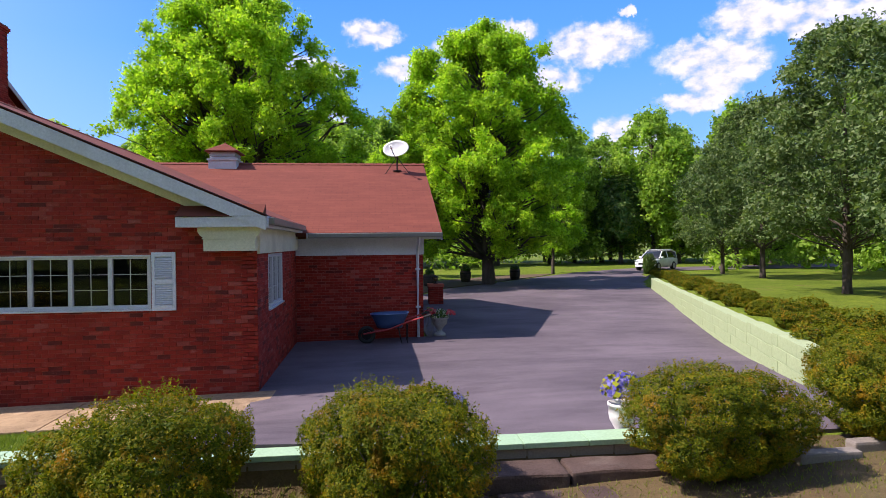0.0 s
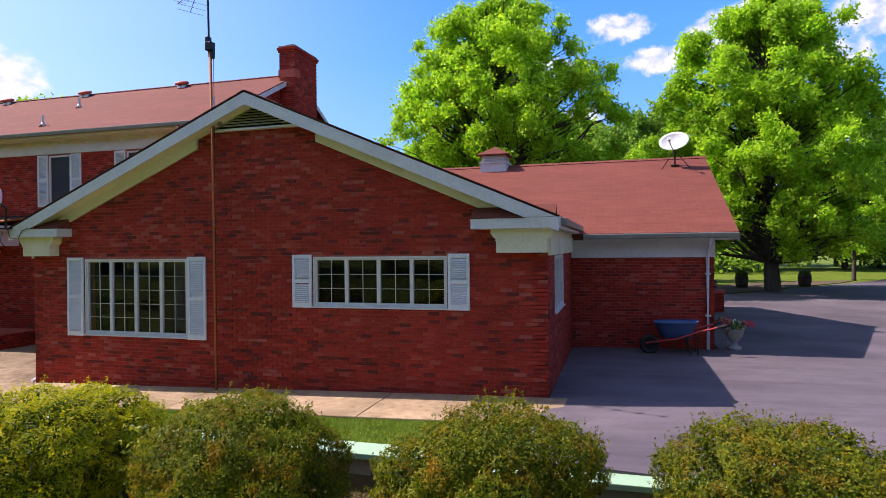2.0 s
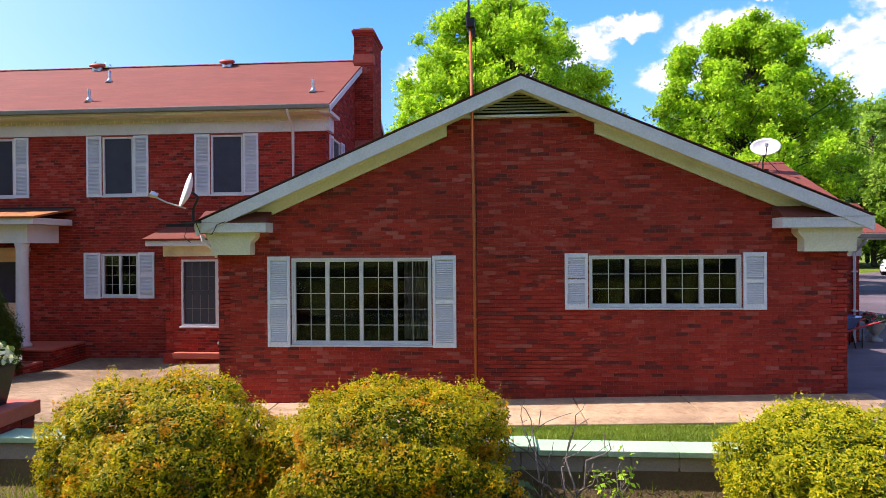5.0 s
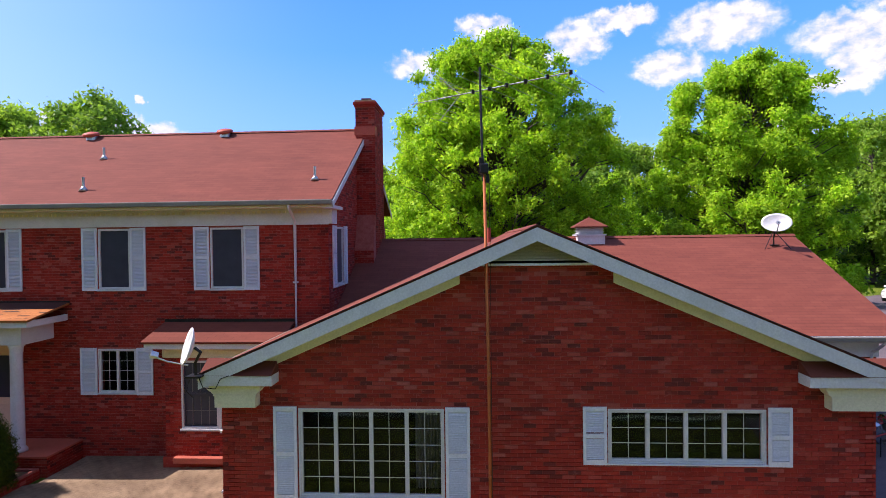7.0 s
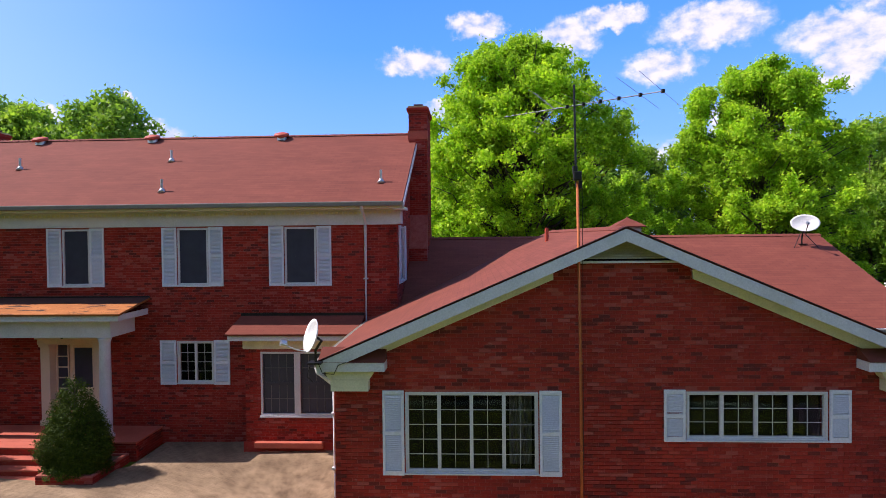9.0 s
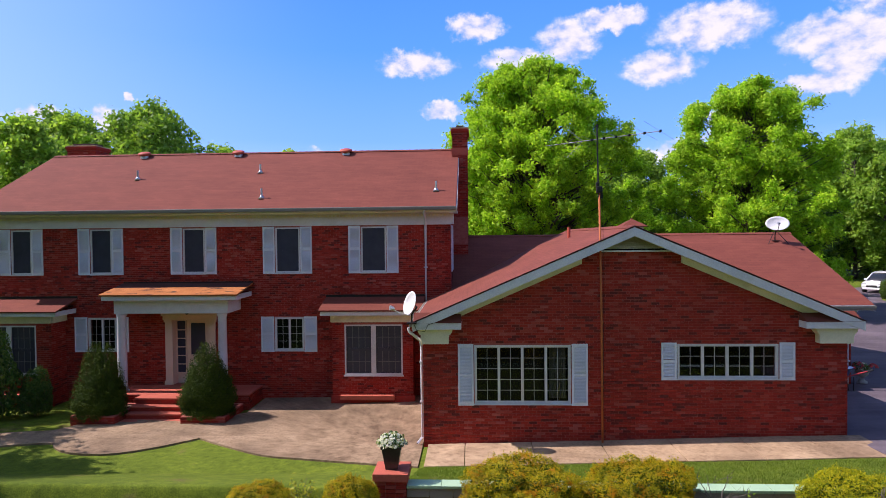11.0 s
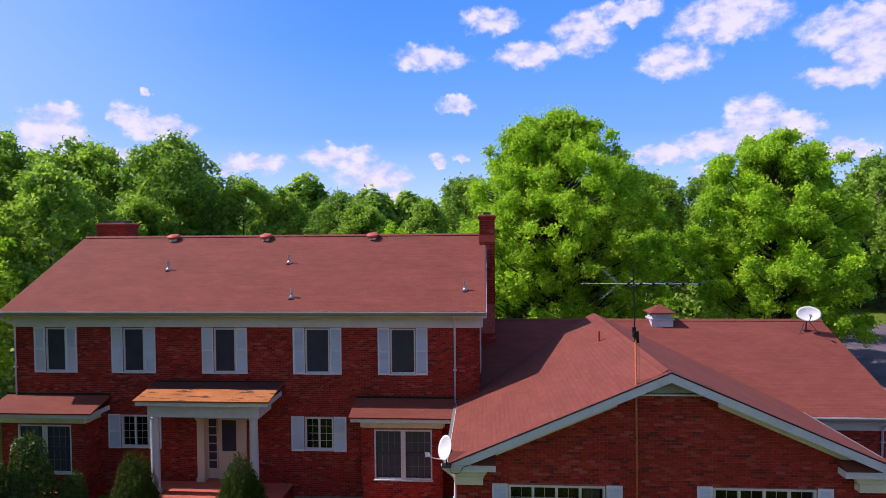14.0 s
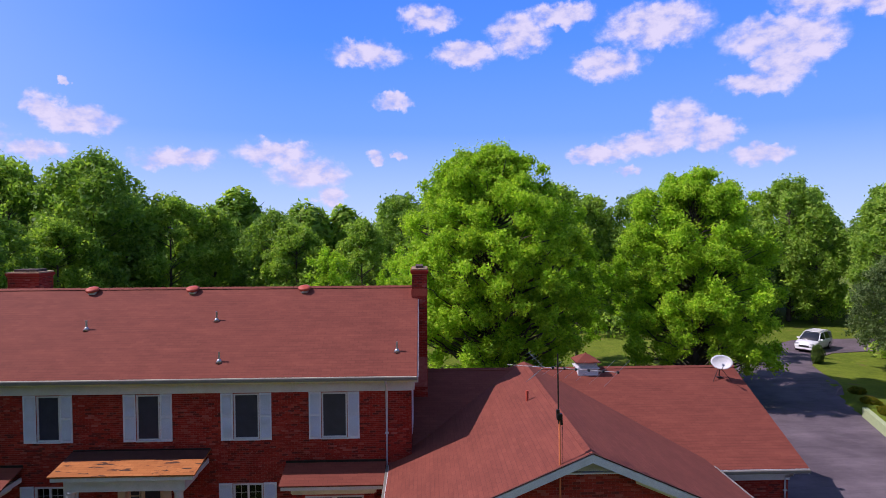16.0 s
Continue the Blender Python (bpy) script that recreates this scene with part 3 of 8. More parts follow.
block_wall("garden_wall", "low grey block wall with a pale green painted cap", [(1.0, -4.90), (6.0, -4.90), (11.0, -4.90), (15.9, -4.90)], 0.25, (0.83, 0.80, 0.745), BLOCK, cap=GREEN_CAP)
for k in range(8):
    y0, y1 = -2.55 + 1.55 * k, -1.0 + 1.55 * k
    base = float(np.interp(y0 + 0.8, (-2.5, 1.6, 10.0), (0.45, 0.36, 0.24)))
    block_wall("driveway_retaining_wall", "retaining wall of large pale lime painted blocks", [(bank_line(y0), y0), (bank_line(y1), y1)], base - 0.2, (base + 0.64,), LIME_BLOCK, length=0.9, course=0.2, depth=0.28)
block_wall("lower_retaining_wall", "low end of the pale lime painted retaining wall", [(bank_line(y) + 0.06, y) for y in (9.85, 14.0, 18.0)], 0.0, (0.84, 0.80), LIME_BLOCK, length=0.9, course=0.2, depth=0.28)


# ---------------------------------------------------------------- house: walls and bricks
house = thing("brick_house", "two-storey red brick house with gabled wing and red shingle roofs", "house")
COURSE, BRICK_L = 0.0685, 0.205
F_X, F_Y = Vector((1, 0, 0)), Vector((0, 1, 0))


def top_at(top, u):
    for (a, za), (b, zb) in zip(top, top[1:]):
        if a <= u <= b:
            return za + (zb - za) * (u - a) / (b - a)
    return top[-1][1]


def panel(name, origin, U, N, z0, top, openings, mat=MORTAR, thick=0.24, label=""):
    """A wall of mortar-bedded masonry between its ends, with openings right through it. top: the upper line as (u, z)."""
    bm = bmesh.new()
    cuts = sorted({u for u, _ in top} | {v for o in openings for v in o[:2]})
    for a, b in zip(cuts, cuts[1:]):
        mid = (a + b) / 2
        spans, z = [], z0
        for o in sorted((o for o in openings if o[0] < mid < o[1]), key=lambda o: o[2]):
            spans.append((z, z, o[2], o[2]))
            z = o[3]
        spans.append((z, z, top_at(top, a), top_at(top, b)))
        for za0, zb0, za1, zb1 in spans:
            if za1 - za0 < 1e-4 and zb1 - zb0 < 1e-4:
                continue
            line = [origin + U * a + Vector((0, 0, za0)), origin + U * b + Vector((0, 0, zb0)), origin + U * b + Vector((0, 0, max(zb1, zb0 + 1e-3))), origin + U * a + Vector((0, 0, max(za1, za0 + 1e-3)))]
            prism(bm, line, -N * thick)
    bmesh.ops.remove_doubles(bm, verts=bm.verts[:], dist=1e-4)
    return part(name, bm, mat, house, label)


FULL_BRICK = None


def lay_bricks(wall, origin, U, N, z0, top, openings, seed, single=None):
    """Running-bond bricks on a wall's face, proud of the mortar; those in the stretch `single` are objects of their own."""
    global FULL_BRICK
    rng = random.Random(seed)
    u0, u1 = top[0][0], top[-1][0]
    zmax = max(z for _, z in top)
    verts, faces, singles = [], [], []
    row, z = 0, z0
    while z + COURSE * 0.6 < zmax:
        zt = min(z + COURSE - 0.009, zmax)
        spans = [(u0, u1)]
        step = 0.05
        us = [u0 + step * k for k in range(int((u1 - u0) / step) + 1)] + [u1]
        ok = [u for u in us if top_at(top, u) >= zt]
        spans = [(ok[0], ok[-1])] if ok and ok[-1] - ok[0] > 0.05 else []
        for o in openings:
            if o[2] < zt - 0.01 and o[3] > z + 0.01:
                cut = []
                for a, b in spans:
                    if o[1] <= a or o[0] >= b:
                        cut.append((a, b))
                        continue
                    if o[0] - a > 0.01:
                        cut.append((a, o[0]))
                    if b - o[1] > 0.01:
                        cut.append((o[1], b))
                spans = cut
        shift = (BRICK_L / 2 if row % 2 else 0.0) + rng.uniform(-0.008, 0.008)
        for a, b in spans:
            u = u0 - shift + math.floor((a - u0 + shift) / BRICK_L) * BRICK_L
            while u < b - 0.01:
                x0, x1 = max(u, a) + 0.0, min(u + BRICK_L - 0.009, b)
                if x1 - x0 > 0.02:
                    proud = 0.007 + rng.uniform(-0.0025, 0.003)
                    dz = rng.uniform(-0.0015, 0.0015)
                    if single and single(x0, z) and x1 - x0 > BRICK_L - 0.012 and len(singles) < 300:
                        singles.append((x0, z + dz, proud))
                    else:
                        k = len(verts)
                        for d in (0.0, proud):
                            for uu, zz in ((x0, z), (x1, z), (x1, zt), (x0, zt)):
                                verts.append(origin + U * uu + N * d + Vector((0, 0, zz + dz)))
                        faces.extend([(k + 4, k + 5, k + 6, k + 7), (k, k + 1, k + 5, k + 4), (k + 1, k + 2, k + 6, k + 5), (k + 2, k + 3, k + 7, k + 6), (k + 3, k, k + 4, k + 7)])
                u += BRICK_L
        z += COURSE
        row += 1
    flip = U.cross(Vector((0, 0, 1))).dot(N) < 0
    if flip:
        faces = [f[::-1] for f in faces]
    raw_part("brickwork", mesh_of("brickwork", verts, faces, BRICK), wall, kind="stuff")
    if singles:
        if FULL_BRICK is None:
            bm = boxes((0, BRICK_L - 0.009, -0.01, 0.0, 0, COURSE - 0.009))
            FULL_BRICK = bpy.data.meshes.new("brick")
            bm.to_mesh(FULL_BRICK)
            bm.free()
            FULL_BRICK.materials.append(BRICK_ONE)
        for x0, z, proud in singles:
            ob = new("brick", FULL_BRICK)
            ob.parent = wall
            ob.matrix_basis = Matrix.Translation(origin + U * x0 + N * proud + Vector((0, 0, z)))


LATER = []   # brickwork is laid last


def brick_wall(name, origin, U, N, z0, top, openings=(), seed=1, single=None, label=""):
    w = panel(name, origin, U, N, z0, top, openings, label=label)
    LATER.append((w, origin, U, N, z0, top, openings, seed, single))
    return w


# sizes of the wing, the main block and the garage block
WX0, WX1, RIDGE_X, APEX = 0.90, 11.40, 6.14, 5.40
SLOPE = 0.428
MX0, MX1, MY, MYB = -15.15, 1.43, 5.17, 13.93
GX1, GY, GRY, GRZ = 14.55, 5.10, 9.9, 5.20
W1 = (2.2, 4.63, 0.93, 2.42)
W2 = (7.27, 9.74, 1.57, 2.44)
UPS = [(-13.96, -13.22), (-11.10, -10.34), (-7.81, -7.04), (-4.57, -3.72), (-1.61, -0.75)]
LOWS = [(-11.24, -10.24), (-4.63, -3.62)]
DOORWAY = (-8.45, -6.72, 0.15, 2.60)


def wing_top(x):
    return APEX - 0.13 - SLOPE * abs(x - RIDGE_X)


brick_wall("wing_front_wall", Vector((0, 0, 0)), F_X, -F_Y, -0.27, [(WX0, wing_top(WX0)), (RIDGE_X, wing_top(RIDGE_X)), (WX1, wing_top(WX1))], [W1, W2], 3,
           lambda u, z: 5.4 < u < 7.2 and -0.05 < z < 2.4, label="gable wall of mottled red brick")
brick_wall("wing_side_wall", Vector((WX1, 0, 0)), F_Y, F_X, -0.10, [(0.0, 2.75), (GY, 2.75)], [(1.05, 2.75, 1.42, 2.42)], 4)
brick_wall("wing_left_wall", Vector((WX0, 0, 0)), F_Y, -F_X, -0.45, [(0.0, 2.75), (MY - 0.02, 2.75)], [], 14)
brick_wall("garage_front_wall", Vector((0, GY, 0)), F_X, -F_Y, -0.12, [(WX1 + 0.01, 2.6), (GX1, 2.6)], [], 5)
brick_wall("garage_end_wall", Vector((GX1, GY, 0)), F_Y, F_X, -0.12, [(0.0, 2.6), (GRY - GY, GRZ - 0.2), (2 * (GRY - GY), 2.6)], [(1.0, 3.6, 0.0, 2.1), (5.2, 7.8, 0.0, 2.1)], 6)
brick_wall("garage_back_wall", Vector((0, 2 * GRY - GY, 0)), F_X, F_Y, -0.3, [(MX1, 2.6), (GX1, 2.6)], [], 7)
main_open = [(a, b, 4.01, 5.555) for a, b in UPS] + [(a, b, 1.33, 2.47) for a, b in LOWS] + [DOORWAY]
brick_wall("main_front_wall", Vector((0, MY, 0)), F_X, -F_Y, -0.5, [(MX0, 6.05), (MX1, 6.05)], main_open, 8, label="two-storey wall of mottled red brick")
MRIDGE_Y, MRIDGE_Z, MEAVE_Y, MEAVE_Z = 9.55, 8.74, 4.72, 6.20
brick_wall("main_end_wall", Vector((MX1, MY, 0)), F_Y, F_X, -0.5, [(0.0, 6.2), (MRIDGE_Y - MY, MRIDGE_Z - 0.18), (MYB - MY, 6.2)], [(0.75, 1.6, 4.01, 5.555)], 9)
brick_wall("main_left_wall", Vector((MX0, MY, 0)), F_Y, -F_X, -0.5, [(0.0, 6.2), (MRIDGE_Y - MY, MRIDGE_Z - 0.18), (MYB - MY, 6.2)], [], 10)
brick_wall("main_back_wall", Vector((0, MYB, 0)), F_X, F_Y, -0.5, [(MX0, 6.05), (MX1, 6.05)], [], 11)
# garage doors, shut, in the end wall
for a, b in ((1.0, 3.6), (5.2, 7.8)):
    part("garage_door", boxes(*[(GX1 - 0.12, GX1 - 0.07, GY + a, GY + b, 0.2 + 0.53 * k, 0.72 + 0.53 * k) for k in range(4)], bevel=0.01), WHITE, house, "white panelled garage door, shut")


# ---------------------------------------------------------------- roofs
def roof_slab(bm, eave, along, up, thick=0.10):
    """A roof plane from its eave's start, along the eave and up the slope, with metres as UV."""
    uv = bm.loops.layers.uv.verify()
    eave, along, up = Vector(eave), Vector(along), Vector(up)
    n = along.cross(up).normalized()
    if n.z < 0:
        n = -n
    top = [eave, eave + along, eave + along + up, eave + up]
    low = [p - n * thick for p in top]
    tv, lv = [bm.verts.new(p) for p in top], [bm.verts.new(p) for p in low]
    f = bm.faces.new(tv)
    for loop, c in zip(f.loops, ((0, 0), (along.length, 0), (along.length, up.length), (0, up.length))):
        loop[uv].uv = c
    fs = [f, bm.faces.new(lv[::-1])]
    for k in range(4):
        fs.append(bm.faces.new((tv[k], tv[(k + 1) % 4], lv[(k + 1) % 4], lv[k])))
    bmesh.ops.recalc_face_normals(bm, faces=fs)


wing_eave_run = 5.47
bm = bmesh.new()
back_y = GRY + 0.35
for s in (-1, 1):
    x = RIDGE_X + s * wing_eave_run
    roof_slab(bm, (x, -0.33, APEX - SLOPE * wing_eave_run), (0, back_y + 0.33, 0), (-s * wing_eave_run, 0, SLOPE * wing_eave_run))
part("wing_roof", bm, SHINGLE, house, "red-brown asphalt shingle roof")
bm = bmesh.new()
g_run = GRY - 4.62
g_drop = GRZ - 2.86
roof_slab(bm, (MX1 + 0.02, 4.62, GRZ - g_drop), (15.0 - MX1 - 0.02, 0, 0), (0, g_run, g_drop))
roof_slab(bm, (MX1 + 0.02, 2 * GRY - 4.62, GRZ - g_drop), (15.0 - MX1 - 0.02, 0, 0), (0, -g_run, g_drop))
part("garage_roof", bm, SHINGLE, house, "red-brown asphalt shingle roof")
bm = bmesh.new()
m_run, m_rise = MRIDGE_Y - MEAVE_Y, MRIDGE_Z - MEAVE_Z
roof_slab(bm, (-15.35, MEAVE_Y, MEAVE_Z), (17.0, 0, 0), (0, m_run, m_rise))
roof_slab(bm, (-15.35, 2 * MRIDGE_Y - MEAVE_Y, MEAVE_Z), (17.0, 0, 0), (0, -m_run, m_rise))
part("main_roof", bm, SHINGLE, house, "red-brown asphalt shingle roof of the main block")


def ridge_caps(name, p, q, mat):
    p, q = Vector(p), Vector(q)
    n = int((q - p).length / 0.28)
    bm = bmesh.new()
    way = (q - p) / n
    side = way.cross(Vector((0, 0, 1))).normalized()
    for k in range(n):
        a, b = p + way * k, p + way * (k + 1.12)
        for s in (-1, 1):
            prism(bm, [a + Vector((0, 0, 0.022)), b + Vector((0, 0, 0.03)), b + side * s * 0.15 + Vector((0, 0, -0.04)), a + side * s * 0.15 + Vector((0, 0, -0.048))], (0, 0, -0.012))
    uv = bm.loops.layers.uv.verify()
    for f in bm.faces:
        for l in f.loops:
            l[uv].uv = (l.vert.co.x, l.vert.co.y)
    tagged(part(name, bm, mat, house), "overlapping ridge shingles", kind="stuff")


ridge_caps("ridge_cap", (-15.35, MRIDGE_Y, MRIDGE_Z), (1.64, MRIDGE_Y, MRIDGE_Z), SHINGLE)
ridge_caps("ridge_cap", (RIDGE_X, -0.33, APEX), (RIDGE_X, GRY - 0.1, APEX), SHINGLE)
ridge_caps("ridge_cap", (MX1 + 0.1, GRY, GRZ), (15.0, GRY, GRZ), SHINGLE)


# wing trim: rake boards, soffit, frieze, returns
def rake_strip(bm, x_in, x_out, y0, y1, top_off, deep, s):
    """A sloping board parallel to the wing's roof, on one side of the ridge, between distances from it."""
    def z(d):
        return APEX - SLOPE * d - top_off
    xs = [RIDGE_X + s * x_in, RIDGE_X + s * x_out]
    line = [(xs[0], y0, z(x_in)), (xs[1], y0, z(x_out)), (xs[1], y0, z(x_out) - deep), (xs[0], y0, z(x_in) - deep)]
    prism(bm, line, (0, y1 - y0, 0))


for s in (-1, 1):
    bm = bmesh.new()
    rake_strip(bm, 0.0, wing_eave_run, -0.375, -0.335, 0.03, 0.215, s)
    part("rake_board", bm, WHITE, house, "white painted rake board")
    bm = bmesh.new()
    rake_strip(bm, 1.23, wing_eave_run - 0.55, -0.335, -0.012, 0.20, 0.02, s)
    part("rake_soffit", bm, CREAM, house, "cream painted soffit")
    bm = bmesh.new()
    rake_strip(bm, 1.23, wing_eave_run - 0.95, -0.07, -0.012, 0.20, 0.20, s)
    part("rake_frieze", bm, CREAM, house, "cream painted frieze board with flaking edge")
    bm = bmesh.new()
    rake_strip(bm, 0.0, 1.23, -0.335, -0.012, 0.20, 0.02, s)
    part("gable_soffit", bm, CREAM, house, "cream painted soffit")
    # drip edge of dark shingles along the rake
    bm = bmesh.new()
    rake_strip(bm, 0.0, wing_eave_run + 0.02, -0.385, -0.33, -0.012, 0.018, s)
    part("rake_shingle_edge", bm, DARK_ROOFING, house)
    # cornice return: little roof, fascia and moulded box
    a, b = (0.68, 1.88) if s < 0 else (10.23, 11.56)
    part("return_fascia", boxes((a, b, -0.36, 0.0, 2.87, 3.035), bevel=0.008), WHITE, house, "white painted cornice return")
    bm = bmesh.new()
    prism(bm, [(a, -0.38, 3.04), (a, -0.012, 3.26), (a, -0.012, 3.04)], (b - a, 0, 0))
    part("return_roof", bm, SHINGLE, house, "small dark red shingle return")
    c, d = (0.88, 1.56) if s < 0 else (10.62, 11.42)
    bm = bmesh.new()
    prism(bm, [(c, -0.24, 2.49), (d, -0.24, 2.49), (d, -0.24, 2.70), (d + 0.05, -0.24, 2.74), (d + 0.09, -0.24, 2.80), (d + 0.09, -0.24, 2.869), (c - 0.09, -0.24, 2.869), (c - 0.09, -0.24, 2.80), (c - 0.05, -0.24, 2.74), (c, -0.24, 2.70)], (0, 0.226, 0))
    box(bm, c - 0.02, d + 0.02, -0.252, -0.236, 2.68, 2.70)
    part("return_box", bm, CREAM, house, "cream moulded cornice box")
    # side eave: fascia, soffit and frieze along the wing
    x = RIDGE_X + s * wing_eave_run
    zf = APEX - SLOPE * wing_eave_run
    y1 = GY - 0.5 if s > 0 else MY - 0.02
    part("eave_fascia", boxes((x - 0.02, x + 0.02, -0.33, y1, zf - 0.20, zf - 0.015)), WHITE, house)
    w = WX1 if s > 0 else WX0
    lo, hi = min(w + s * 0.013, x), max(w + s * 0.013, x)
    part("eave_soffit", boxes((lo, hi, -0.3, y1, zf - 0.20, zf - 0.18)), CREAM, house)
    part("eave_frieze", boxes((min(w + s * 0.012, w + s * 0.06), max(w + s * 0.012, w + s * 0.06), -0.02, y1 + 0.5 if s > 0 else y1, 2.44, zf - 0.18)), CREAM, house)
    part("gutter", boxes((min(x, x + s * 0.11), max(x, x + s * 0.11), -0.2, y1 - 0.02, zf - 0.15, zf - 0.03), bevel=0.02), GUTTER, house, "weathered pale metal gutter")

# gable louvre
bm = bmesh.new()
half = 0.98
zb = 4.77
for k in range(9):
    z = zb + 0.07 + 0.048 * k
    w = (wing_top(RIDGE_X) - 0.02 - z) / SLOPE - 0.04
    if w > 0.05:
        prism(bm, [(RIDGE_X - w, -0.10, z), (RIDGE_X - w, -0.085, z + 0.012), (RIDGE_X - w, -0.02, z + 0.045), (RIDGE_X - w, -0.02, z + 0.03)], (2 * w, 0, 0))
louvre = part("gable_vent", bm, CREAM, house, "triangular louvred gable vent")
part("vent_sill", boxes((RIDGE_X - 1.10, RIDGE_X + 1.10, -0.12, -0.012, zb - 0.01, zb + 0.03), bevel=0.006), WHITE, louvre)
bm = bmesh.new()
prism(bm, [(RIDGE_X - 1.0, -0.018, zb + 0.03), (RIDGE_X + 1.0, -0.018, zb + 0.03), (RIDGE_X, -0.018, zb + 0.03 + 1.0 * SLOPE)], (0, 0.005, 0))
# near-black sheet, the shade behind the louvres put into its colour
part("vent_backing", bm, UNLIT_SHADE, louvre)

# garage eave and rake trim
zg = GRZ - g_drop
part("eave_fascia", boxes((WX1 + 0.32, 15.0, 4.60, 4.64, zg - 0.17, zg - 0.01)), WHITE, house)
part("gutter", boxes((WX1 + 0.36, 15.0, 4.50, 4.60, zg - 0.13, zg - 0.015), bevel=0.02), GUTTER, house, "weathered pale metal gutter")
part("eave_soffit", boxes((WX1, 14.98, 4.64, GY - 0.01, zg - 0.17, zg - 0.15)), WHITE, house)
part("eave_frieze", boxes((WX1 + 0.01, GX1 + 0.03, GY - 0.06, GY - 0.012, 2.30, zg - 0.15)), WHITE, house, "white painted frieze board")
bm = bmesh.new()
prism(bm, [(15.0, 4.6, zg - 0.11), (15.0, GRY, GRZ - 0.11), (15.01, GRY, GRZ - 0.2), (15.01, 4.6, zg - 0.2)], (-0.04, 0, 0))
prism(bm, [(15.01, 2 * GRY - 4.6, zg - 0.11), (15.01, GRY, GRZ - 0.11), (15.01, GRY, GRZ - 0.2), (15.01, 2 * GRY - 4.6, zg - 0.2)], (0.03, 0, 0))
part("rake_board", bm, WHITE, house)
bm = bmesh.new()
prism(bm, [(GX1 + 0.01, 4.7, zg - 0.15), (GX1 + 0.01, GRY, GRZ - 0.13), (GX1 + 0.01, GRY, GRZ - 0.15), (GX1 + 0.01, 4.7, zg - 0.17)], (15.0 - GX1, 0, 0))
part("rake_soffit", bm, WHITE, house)

# main block trim
part("eave_fascia", boxes((-15.35, 1.65, MEAVE_Y - 0.03, MEAVE_Y + 0.01, MEAVE_Z - 0.19, MEAVE_Z - 0.01)), CREAM, house)
part("gutter", boxes((-15.35, 1.66, MEAVE_Y - 0.14, MEAVE_Y - 0.03, MEAVE_Z - 0.13, MEAVE_Z - 0.005), bevel=0.025), GUTTER, house, "weathered pale metal gutter along the eave")
part("eave_soffit", boxes((-15.33, 1.63, MEAVE_Y, MY - 0.01, MEAVE_Z - 0.19, MEAVE_Z - 0.17)), CREAM, house)
bm = boxes((MX0, MX1 + 0.03, MY - 0.06, MY - 0.012, 5.60, 6.03), (MX0, MX1 + 0.05, MY - 0.10, MY - 0.055, 5.88, 6.03))
part("eave_frieze", bm, WHITE, house, "broad white frieze board under the eave")
raw = part("dentil_band", boxes(*[(MX0 + 0.13 * k, MX0 + 0.13 * k + 0.07, MY - 0.125, MY - 0.10, 5.89, 5.945) for k in range(127)]), CREAM, house)
tagged(raw, "small dentil moulding", kind="stuff")
for xr in (1.66, -15.36):
    bm = bmesh.new()
    for s in (1, -1):
        y_e = MRIDGE_Y - s * (m_run + 0.02)
        prism(bm, [(xr, y_e, MEAVE_Z - 0.04), (xr, MRIDGE_Y, MRIDGE_Z - 0.04), (xr, MRIDGE_Y, MRIDGE_Z - 0.2), (xr, y_e, MEAVE_Z - 0.2)], (0.025, 0, 0))
    part("rake_board", bm, WHITE, house, "white painted rake board")
part("return_fascia", boxes((MX1 - 0.02, 1.68, MEAVE_Y - 0.02, MY + 0.55, 5.98, 6.06), (MX1, MX1 + 0.12, MY - 0.05, MY + 0.45, 5.62, 5.98)), WHITE, house, "white cornice return")
bm = bmesh.new()
prism(bm, [(MX1 + 0.01, MEAVE_Y + 0.1, MEAVE_Z - 0.12), (MX1 + 0.01, MRIDGE_Y, MRIDGE_Z - 0.13), (MX1 + 0.01, MRIDGE_Y, MRIDGE_Z - 0.15), (MX1 + 0.01, MEAVE_Y + 0.1, MEAVE_Z - 0.14)], (0.22, 0, 0))
part("rake_soffit", bm, WHITE, house)


